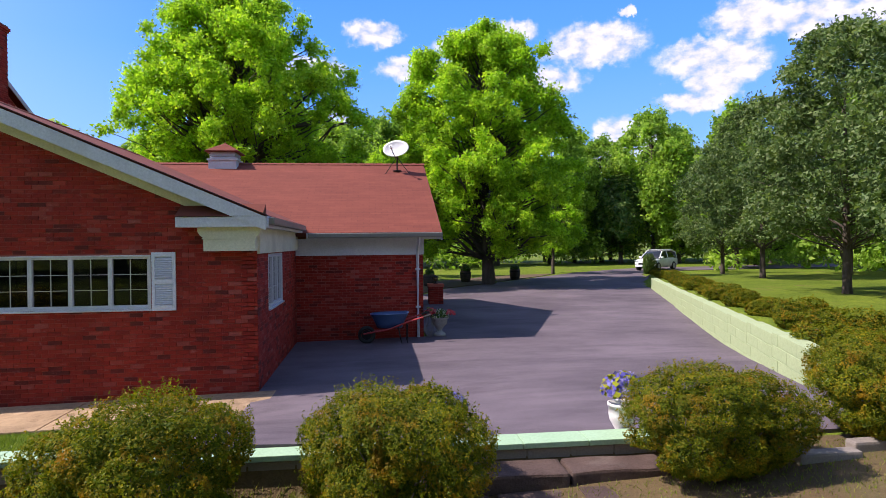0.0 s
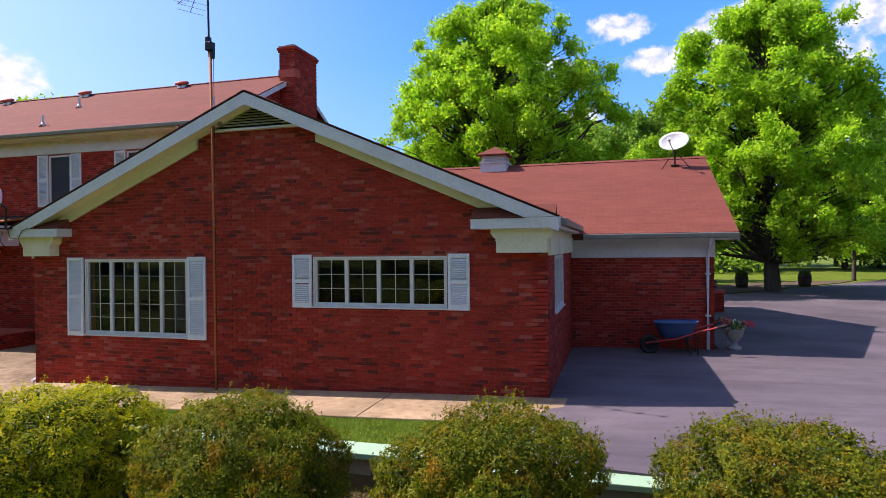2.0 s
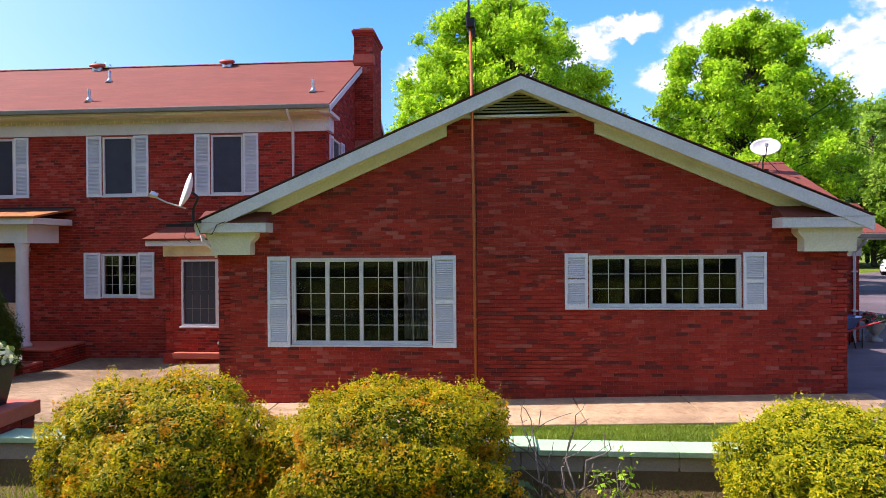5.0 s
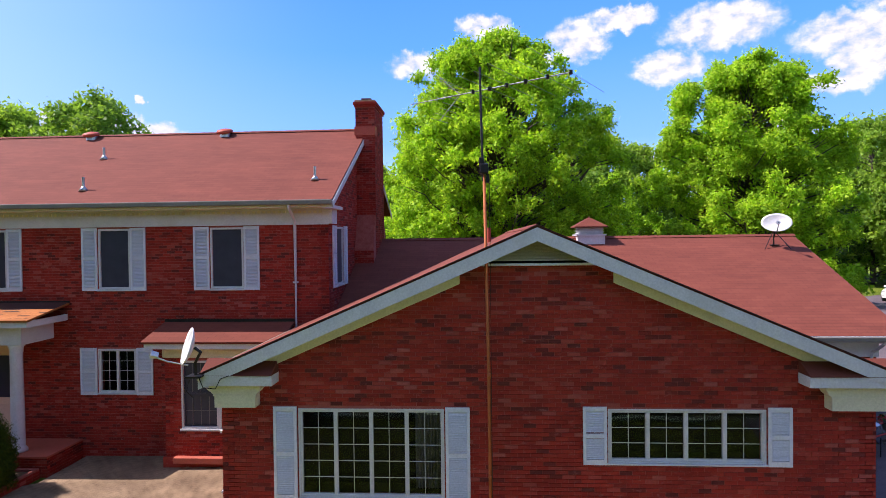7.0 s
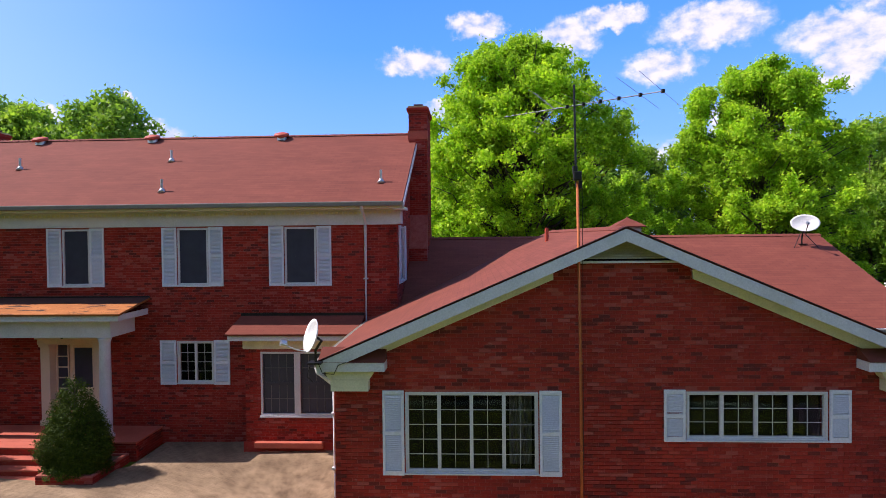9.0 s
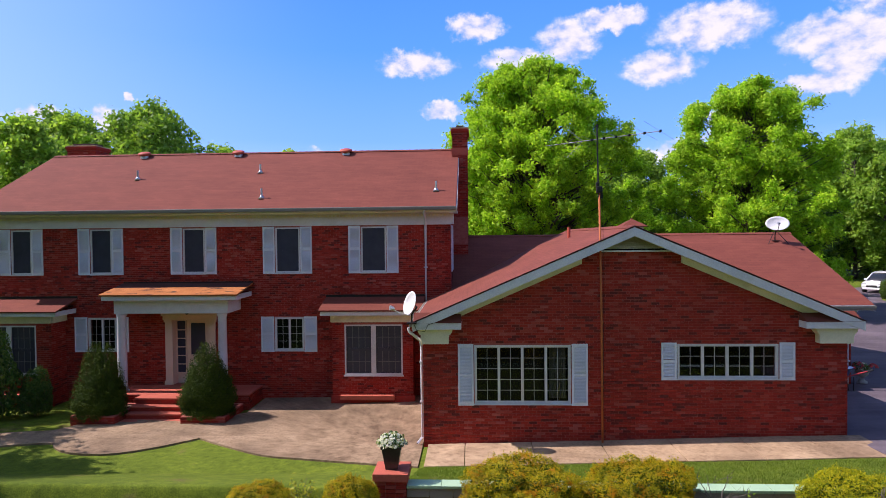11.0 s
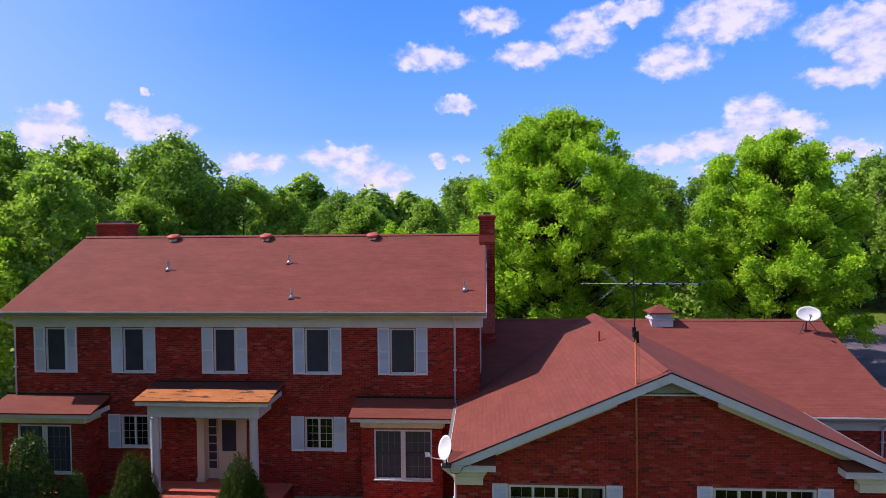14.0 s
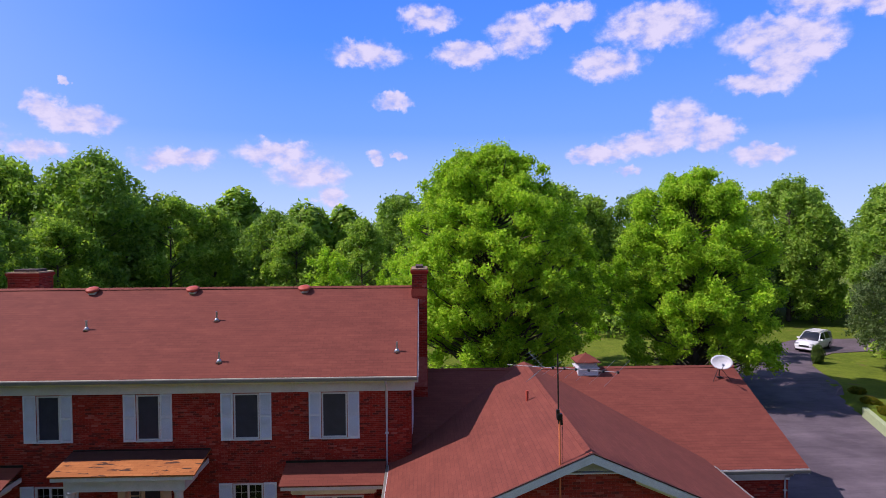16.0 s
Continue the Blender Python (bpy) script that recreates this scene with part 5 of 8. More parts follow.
def bay(x0, x1, w0, w1, e0, e1, seed):
    y = 4.42
    m = frame_at(Vector((0, y, 0)), F_X, -F_Y)
    brick_wall("bay_front_wall", Vector((0, y, 0)), F_X, -F_Y, -0.5, [(x0, 2.45), (x1, 2.45)], [(w0, w1, 0.66, 2.32)], seed, label="shallow brick bay")
    brick_wall("bay_side_wall", Vector((x1, y, 0)), F_Y, F_X, -0.5, [(0.0, 2.45), (MY - y - 0.01, 2.45)], [], seed + 1)
    brick_wall("bay_side_wall", Vector((x0, y, 0)), F_Y, -F_X, -0.5, [(0.0, 2.45), (MY - y - 0.01, 2.45)], [], seed + 2)
    mid = (w0 + w1) / 2
    sash_window(m, w0, mid - 0.03, 0.66, 2.32, "tall sash window with grids and a lace curtain", True, True, True)
    sash_window(m, mid + 0.03, w1, 0.66, 2.32, "tall sash window with grids and a lace curtain", True, True, True)
    placed("mullion", boxes((mid - 0.03, mid + 0.03, -0.09, 0.014, 0.66, 2.32)), FRAME, house, m)
    roof = part("bay_frieze", boxes((x0 - 0.02, x1 + 0.02, y - 0.07, y - 0.012, 2.40, 2.66), (x0 - 0.07, x0 - 0.012, y, MY - 0.02, 2.40, 2.66), (x1 + 0.012, x1 + 0.07, y, MY - 0.02, 2.40, 2.66), bevel=0.006), CREAM, house, "cream frieze under a small pent roof")
    part("bay_fascia", boxes((e0, e1, 4.06, 4.10, 2.66, 2.82), (e0, e0 + 0.04, 4.1, MY - 0.02, 2.66, 2.82), (e1 - 0.04, e1, 4.1, MY - 0.02, 2.66, 2.82), bevel=0.006), WHITE, roof)
    part("bay_soffit", boxes((e0 + 0.04, e1 - 0.04, 4.1, MY - 0.02, 2.662, 2.68)), CREAM, roof)
    bm = bmesh.new()
    roof_slab(bm, (e0 - 0.05, 4.0, 2.84), (e1 - e0 + 0.1, 0, 0), (0, MY - 4.02, 0.33), 0.05)
    part("bay_roof", bm, SHINGLE, roof, "small red shingle pent roof")
    part("wall_flashing", boxes((e0 - 0.05, e1 + 0.05, MY - 0.04, MY - 0.013, 3.15, 3.24)), DARK_METAL, roof)
    part("bay_plinth", boxes((x0 - 0.06, x1 + 0.06, y - 0.06, y - 0.012, -0.5, -0.02)), BRICK, house)
    part("brick_ledge", boxes((x0 + 0.28, x1 - 0.6, y - 0.24, y - 0.063, -0.12, 0.02), bevel=0.008), STEP_RED, house, "sunlit red brick ledge")


bay(-2.46, 0.20, -2.06, -0.14, -2.78, 0.50, 41)
bay(-15.10, -12.05, -14.50, -12.58, -15.4, -11.65, 51)


# downspouts
def spout(points, label="white metal downspout"):
    bm = bmesh.new()
    tube(bm, points, 0.04, 4)
    d = part("downspout", bm, WHITE, house, label)
    for z in (points[0][2] * 0.35 + points[-1][2] * 0.65, points[0][2] * 0.7 + points[-1][2] * 0.3):
        x, y = points[-2][0], points[-2][1]
        if points[-2][2] < z < points[0][2] - 0.3:
            part("strap", boxes((x - 0.06, x + 0.06, y - 0.045, y + 0.045, z - 0.02, z + 0.02)), WHITE, d)


spout([(0.60, MEAVE_Y - 0.09, 6.08), (0.60, MEAVE_Y - 0.06, 5.98), (0.60, MY - 0.11, 5.72), (0.60, MY - 0.06, 5.55), (0.60, MY - 0.06, -0.25), (0.60, MY - 0.22, -0.33)])
spout([(-15.3, MEAVE_Y - 0.09, 6.08), (-15.25, MEAVE_Y - 0.06, 5.98), (-15.08, MY - 0.11, 5.72), (-15.08, MY - 0.06, 5.55), (-15.08, MY - 0.06, -0.25), (-15.08, MY - 0.22, -0.33)])
spout([(14.42, 4.55, 2.74), (14.42, 4.6, 2.66), (14.42, GY - 0.09, 2.42), (14.42, GY - 0.05, 2.3), (14.42, GY - 0.05, 0.12), (14.42, GY - 0.2, 0.04)])
spout([(0.50, 0.22, 2.84), (0.52, 0.22, 2.74), (0.80, 0.22, 2.52), (0.84, 0.22, 2.40), (0.84, 0.22, 0.0), (0.72, 0.05, -0.12)], "rust-stained white downspout at the wing's corner")


# ---------------------------------------------------------------- things on and round the house
def turned(bm, m):
    bmesh.ops.transform(bm, matrix=m, verts=bm.verts[:])
    return bm


def antenna():
    a = thing("television_antenna", "tall rusty mast with a rotor and a long yagi antenna", "antenna", (5.375, -0.19, -0.03))
    bm = bmesh.new()
    tube(bm, [(0, 0, 0), (-0.01, 0, 3.1), (-0.05, 0, 6.25)], [0.027, 0.027, 0.026], 10)
    tube(bm, [(0, 0, 3.0), (0, 0, 3.1)], 0.034, 10)
    tube(bm, [(0, 0, 1.4), (0, 0, 1.46)], 0.033, 10)
    part("mast", bm, RUST, a, "rust-red steel pipe", True)
    bm = bmesh.new()
    tube(bm, [(-0.07, 0, 6.15), (-0.10, 0, 7.95)], 0.019, 8)
    part("upper_mast", bm, DARK_METAL, a)
    bm = boxes((-0.12, 0.02, -0.07, 0.06, 6.26, 6.42), bevel=0.02)
    box(bm, -0.13, -0.05, -0.05, 0.05, 6.38, 6.52, 0.015)
    box(bm, -0.02, 0.03, -0.03, 0.03, 6.12, 6.26)
    part("rotor", bm, DARK_METAL, a, "grey antenna rotor")
    part("wall_bracket", boxes((-0.16, 0.16, -0.05, 0.03, 4.93, 4.97), (-0.05, 0.05, -0.05, 0.16, 4.90, 5.0), (-0.13, -0.10, -0.05, 0.10, 4.88, 5.02), (0.10, 0.13, -0.05, 0.10, 4.88, 5.02)), ALU, a)
    B, R = Vector((0.87, -0.49, 0.035)).normalized(), Vector((0.49, 0.87, 0))
    c = Vector((-0.09, 0, 7.58))
    bm = bmesh.new()
    tube(bm, [c - B * 0.75, c + B * 1.52], 0.010, 6)
    boom = part("boom", bm, OLD_ALU, a)
    for s, L in ((1.5, 1.5), (1.14, 1.35), (0.78, 1.15), (0.46, 1.0), (0.16, 0.9), (-0.14, 0.8)):
        bm = bmesh.new()
        p = c + B * s
        tube(bm, [p - R * L, p + R * L], 0.0035, 5)
        part("element", bm, OLD_ALU, boom)
        part("clamp", turned(boxes((-0.025, 0.025, -0.035, 0.035, -0.03, 0.03), bevel=0.006), Matrix.Translation(p)), DARK_METAL, boom)
    for up in (1, -1):
        bm = bmesh.new()
        p, q = c - B * 0.38, c - B * 0.78 + Vector((0, 0, up * 0.36))
        tube(bm, [p, q], 0.007, 5)
        for k in range(5):
            m = p.lerp(q, (k + 1) / 5)
            tube(bm, [m - R * 0.25, m + R * 0.25], 0.004, 4)
        part("reflector_arm", bm, OLD_ALU, boom)
    bm = bmesh.new()
    for k in range(7):
        p = c - B * (0.5 + 0.13 * k)
        tube(bm, [p - R * 0.12, p + R * 0.12], 0.004, 4)
    tube(bm, [c - B * 0.4, c - B * 1.38], 0.008, 5)
    part("rear_boom", bm, OLD_ALU, boom)
    # cable clipped down the mast
    bm = bmesh.new()
    tube(bm, [(0.03, -0.015, 6.2), (0.034, -0.02, 4.9), (0.03, -0.02, 2.5), (0.034, -0.02, 0.1)], 0.006, 5)
    part("cable", bm, DARK_METAL, a)


antenna()


def dish_bowl(rx, ry, deep, rings=6, sides=28):
    bm = bmesh.new()
    front, back = [], []
    for k in range(rings + 1):
        t = k / rings
        row_f, row_b = [], []
        for s in range(sides):
            a = 2 * math.pi * s / sides
            x, y, z = rx * t * math.cos(a), ry * t * math.sin(a), deep * t * t
            row_f.append(bm.verts.new((x, y, z + 0.006)))
            row_b.append(bm.verts.new((x, y, z - 0.006)))
        front.append(row_f)
        back.append(row_b)
    for rows, flip in ((front, False), (back, True)):
        for r0, r1 in zip(rows, rows[1:]):
            for s in range(sides):
                q = (r0[s], r1[s], r1[(s + 1) % sides], r0[(s + 1) % sides])
                bm.faces.new(q[::-1] if flip else q)
    for s in range(sides):
        bm.faces.new((front[-1][s], back[-1][s], back[-1][(s + 1) % sides], front[-1][(s + 1) % sides]))
    bmesh.ops.remove_doubles(bm, verts=bm.verts[:], dist=1e-5)
    return bm


def dish(name, at, foot, facing, rx, ry, label, on_roof):
    d = thing(name, label, "satellite dish", at)
    q = Vector(facing).to_track_quat("Z", "Y").to_matrix().to_4x4()
    part("reflector", turned(dish_bowl(rx, ry, 0.09), q), DISH, d, "pale grey oval reflector", True)
    f = Vector(facing).normalized()
    low = q @ Vector((0, -ry * 0.95, 0.05))
    tip = low + f * 0.52 + Vector((0, 0, 0.05))
    bm = bmesh.new()
    tube(bm, [low - f * 0.06, low + f * 0.25, tip], 0.014, 6)
    part("feed_arm", bm, DARK_METAL if on_roof else ALU, d)
    bm = bmesh.new()
    tube(bm, [tip - f * 0.02, tip - f * 0.13], [0.05, 0.032], 8)
    tube(bm, [tip + Vector((0.0, 0.06, 0.02)), tip + Vector((0.0, 0.06, 0.02)) - f * 0.11], [0.04, 0.028], 8)
    part("feed_horn", bm, ALU, d)
    foot = Vector(foot) - Vector(at)
    bm = bmesh.new()
    tube(bm, [-f * 0.02, -f * 0.12 + Vector((0, 0, -0.05)), Vector((foot.x, foot.y, foot.z + 0.22)), foot], 0.024, 8)
    if on_roof:
        for dx, dy in ((-0.38, -0.28), (0.38, -0.28)):
            p = foot + Vector((dx, dy, dy * 0.44))
            tube(bm, [foot + Vector((0, 0, 0.45)), p], 0.012, 5)
    part("mast", bm, DARK_METAL, d)
    part("foot_plate", turned(boxes((-0.12, 0.12, -0.12, 0.12, -0.015, 0.015)), Matrix.Translation(foot)), DARK_METAL, d)


zr = GRZ - (GRY - 9.2) * g_drop / g_run
dish("satellite_dish", (14.08, 8.98, zr + 0.64), (14.1, 9.2, zr), (-0.30, -0.86, 0.42), 0.42, 0.30, "large oval satellite dish on the garage roof", True)
dish("satellite_dish", (0.70, -0.58, 3.54), (0.66, -0.42, 3.05), (-0.80, -0.54, 0.30), 0.28, 0.30, "small oval satellite dish at the wing's eave", False)
bm = bmesh.new()
tube(bm, [(0.7, -0.42, 3.05), (0.78, -0.43, 2.86), (0.98, -0.42, 2.84), (1.06, -0.41, 3.0), (1.2, -0.405, 3.05)], 0.008, 5)
tube(bm, [(0.55, -0.41, 2.98), (0.5, -0.42, 2.8), (0.6, -0.41, 2.7)], 0.008, 5)
tagged(part("antenna_cable", bm, DARK_METAL, None), "loose black cable hanging from the eave", "cable")


# ---------------------------------------------------------------- pots and flowers
def flower_mass(name, parent, centre, radius, petals, mat, size, seed, leaf=0, leaf_mat=None, flat=0.6):
    rng = np.random.default_rng(seed)
    for nm, n, mt, sz in ((name, petals, mat, size), ("foliage", leaf, leaf_mat, size * 1.2)):
        if not n:
            continue
        w = rng.normal(0, 1, (n, 3))
        w[:, 2] = np.abs(w[:, 2])
        w /= np.linalg.norm(w, axis=1)[:, None]
        p = w * (radius * rng.uniform(0.45, 1.05, n) ** 0.5)[:, None] * np.array([1, 1, flat])
        p += np.array(centre)
        raw_part(nm, leaves_mesh(nm, p, w + np.array([0, -0.3, 0.3]), sz, mt, seed + 1, 0.5, 0.85), parent, kind="stuff")


def tapered_pot(parent, r0, r1, tall, mat, square=False, name="pot"):
    bm = bmesh.new()
    belly = [] if square else [(r0 * 0.9, tall * 0.10), (r1 * 0.95, tall * 0.45), (r1 * 1.02, tall * 0.65)]
    lathe(bm, [(r0, 0.0)] + belly + [(r1, tall * 0.9), (r1 * 1.1, tall * 0.9), (r1 * 1.1, tall), (r1 * 0.95, tall), (r1 * 0.92, tall * 0.93)], 4 if square else 20)
    if square:
        turned(bm, pose(0, 0, 0, 0, 0, 45))
    return part(name, bm, mat, parent, "", not square)


def brick_pillar(x, y, z0, tall, half, label, name="brick_pillar"):
    p = thing(name, label, "pillar", (x, y, z0))
    rows = int((tall - 0.08) / COURSE)
    part("core", boxes((-half + 0.01, half - 0.01, -half + 0.01, half - 0.01, 0, rows * COURSE)), MORTAR, p)
    n = max(2, round(2 * half / BRICK_L))
    L = 2 * half / n
    full = boxes((0.004, L - 0.004, 0, 0.09, 0.004, COURSE - 0.005))
    me = bpy.data.meshes.new("brick")
    full.to_mesh(me)
    full.free()
    me.materials.append(BRICK_ONE)
    for r in range(rows):
        for side in range(4):
            m = pose(0, 0, r * COURSE, 0, 0, 90 * side)
            for k in range(n):
                ob = new("brick", me)
                ob.parent = p
                ob.matrix_basis = m @ Matrix.Translation((-half + k * L, -half - 0.002 - (0.003 if (k + r) % 2 else 0.0), 0))
    part("cap_slab", boxes((-half - 0.04, half + 0.04, -half - 0.04, half + 0.04, rows * COURSE, tall), bevel=0.012), STEP_RED, p, "flat red cap")
    return p


brick_pillar(0.72, -4.76, 0.40, 0.69, 0.27, "short red brick pillar at the end of the garden wall")
t = thing("flower_pot", "black square planter with white flowers on the brick pillar", "flower pot", (0.72, -4.76, 1.092))
tapered_pot(t, 0.15, 0.235, 0.42, POT_BLACK, True)
flower_mass("blossom", t, (0, 0, 0.42), 0.27, 420, PETAL_WHITE, 0.05, 71, 160, LEAF_BROAD, 0.75)
for x, y, s, lab in ((15.68, -4.62, 0.84, "white pot of purple and blue flowers on the driveway edge"), (14.02, -4.5, 0.56, "white pot with blue flowers on the driveway edge")):
    t = thing("flower_pot", lab, "flower pot", (x, y, height(x, y) + 0.022))
    t.scale = (s, s, s)
    tapered_pot(t, 0.075, 0.145, 0.36, POT_WHITE)
    flower_mass("blossom", t, (0.03, 0, 0.46), 0.27, 230, PETAL_BLUE, 0.06, int(x), 80, LEAF_LIME, 0.95)

# urn with red flowers by the garage corner
t = thing("stone_urn", "grey stone urn planted with red and pale flowers", "urn", (14.98, 5.2, height(14.98, 5.2) + 0.022))
bm = bmesh.new()
lathe(bm, [(0.15, 0), (0.15, 0.06), (0.07, 0.10), (0.06, 0.16), (0.09, 0.20), (0.18, 0.30), (0.20, 0.42), (0.23, 0.44), (0.23, 0.47), (0.19, 0.47), (0.18, 0.44)], 20)
part("bowl", bm, STONE_URN, t, "", True)
flower_mass("blossom", t, (0, 0, 0.48), 0.27, 90, PETAL_WHITE, 0.06, 81, 110, LEAF_BROAD, 0.7)
t2 = thing("flower_cluster", "spray of red flowers beside the stone urn", "flowers", (14.72, 5.0, 0.22))
flower_mass("blossom", t2, (0, 0, 0.58), 0.17, 110, PETAL_RED, 0.07, 83, 20, LEAF_BROAD, 0.9)
flower_mass("blossom", t2, (0.52, 0.05, 0.56), 0.13, 70, PETAL_RED, 0.07, 84, 0, None, 0.9)
bm = bmesh.new()
for k in range(7):
    tube(bm, [(0.02 * k - 0.06, 0, 0), (0.03 * k - 0.1, 0.02, 0.3), (0.05 * k - 0.15, 0, 0.6)], 0.006, 4)
part("stem", bm, TWIG, t2)


def wheelbarrow():
    w = thing("wheelbarrow", "blue steel wheelbarrow with red handles against the brick wall", "wheelbarrow", (13.68, 4.45, height(13.68, 4.45) + 0.022))
    bm = bmesh.new()
    prof = [(0.30, 0.20, 0.36), (0.36, 0.25, 0.50), (0.45, 0.31, 0.68), (0.47, 0.33, 0.70), (0.47, 0.33, 0.71), (0.43, 0.29, 0.69), (0.33, 0.22, 0.50), (0.28, 0.18, 0.39)]
    rings = []
    for a, b, z in prof:
        ring = []
        for s in range(20):
            t = 2 * math.pi * s / 20
            c, d = math.cos(t), math.sin(t)
            ring.append(bm.verts.new((a * abs(c) ** 0.55 * (1 if c > 0 else -1), b * abs(d) ** 0.55 * (1 if d > 0 else -1), z + 0.05 * c * (z - 0.36))))
        rings.append(ring)
    for r0, r1 in zip(rings, rings[1:]):
        for s in range(20):
            bm.faces.new((r0[s], r0[(s + 1) % 20], r1[(s + 1) % 20], r1[s]))
    bm.faces.new(rings[0][::-1])
    bm.faces.new(rings[-1])
    part("tub", bm, BARROW_BLUE, w, "blue steel tub", True)
    for s in (-1, 1):
        bm = bmesh.new()
        tube(bm, [(-0.62, s * 0.07, 0.22), (0.0, s * 0.2, 0.34), (0.45, s * 0.26, 0.52), (0.95, s * 0.3, 0.66)], 0.022, 6)
        h = part("handle", bm, HANDLE_RED, w, "red wooden handle")
        bm = bmesh.new()
        tube(bm, [(0.80, s * 0.29, 0.62), (0.98, s * 0.30, 0.67)], 0.028, 8)
        part("grip", bm, RUBBER, h)
        bm = bmesh.new()
        tube(bm, [(0.2, s * 0.22, 0.4), (0.28, s * 0.24, 0.0), (0.42, s * 0.24, 0.0), (0.42, s * 0.25, 0.45)], 0.014, 6)
        part("leg", bm, DARK_METAL, w)
    bm = bmesh.new()
    rim = [(-0.55 + 0.17 * math.cos(a), 0, 0.19 + 0.17 * math.sin(a)) for a in np.linspace(0, 2 * math.pi, 21)]
    tube(bm, rim, 0.045, 8, False)
    wh = part("wheel", bm, RUBBER, w, "black rubber wheel", True)
    bm = bmesh.new()
    tube(bm, [(-0.55, -0.03, 0.19), (-0.55, 0.03, 0.19)], 0.12, 14)
    part("rim", bm, DARK_METAL, wh)


wheelbarrow()

# lamp pillar and planters on the island by the drive
brick_pillar(15.72, 13.4, height(15.72, 13.4), 0.80, 0.27, "red brick lamp pillar at the edge of the driveway", "lamp_pillar")
t = thing("pillar_lamp", "small black pillar lantern on the brick pillar", "lamp", (15.72, 13.4, height(15.72, 13.4) + 0.80))
bm = bmesh.new()
lathe(bm, [(0.09, 0), (0.09, 0.02), (0.03, 0.04), (0.03, 0.08), (0.08, 0.09), (0.10, 0.10)], 12)
part("body", bm, DARK_METAL, t)
bm = bmesh.new()
lathe(bm, [(0.12, 0.25), (0.11, 0.27), (0.03, 0.33)], 12)
part("lamp_cap", bm, DARK_METAL, t)
bm = bmesh.new()
lathe(bm, [(0.07, 0.10), (0.10, 0.17), (0.08, 0.25)], 12)
part("globe", bm, BRASS, t, "amber glass globe", True)
for x, y in ((18.9, 26.4), (22.2, 27.4), (16.4, 23.4)):
    t = thing("barrel_planter", "dark wooden barrel planter with a leafy plant", "planter", (x, y, height(x, y)))
    bm = bmesh.new()
    lathe(bm, [(0.27, 0), (0.33, 0.3), (0.34, 0.55), (0.30, 0.66), (0.26, 0.66), (0.26, 0.6)], 16)
    b = part("barrel", bm, BARK, t, "dark stained staves", True)
    bm = bmesh.new()
    for z, r in ((0.12, 0.302), (0.5, 0.345)):
        lathe(bm, [(r, z), (r + 0.006, z + 0.02), (r, z + 0.04)], 16)
    part("hoop", bm, DARK_METAL, b)
    flower_mass("foliage_top", t, (0, 0, 0.66), 0.30, 260, LEAF_BROAD, 0.09, int(x * 3), 0, None, 1.0)


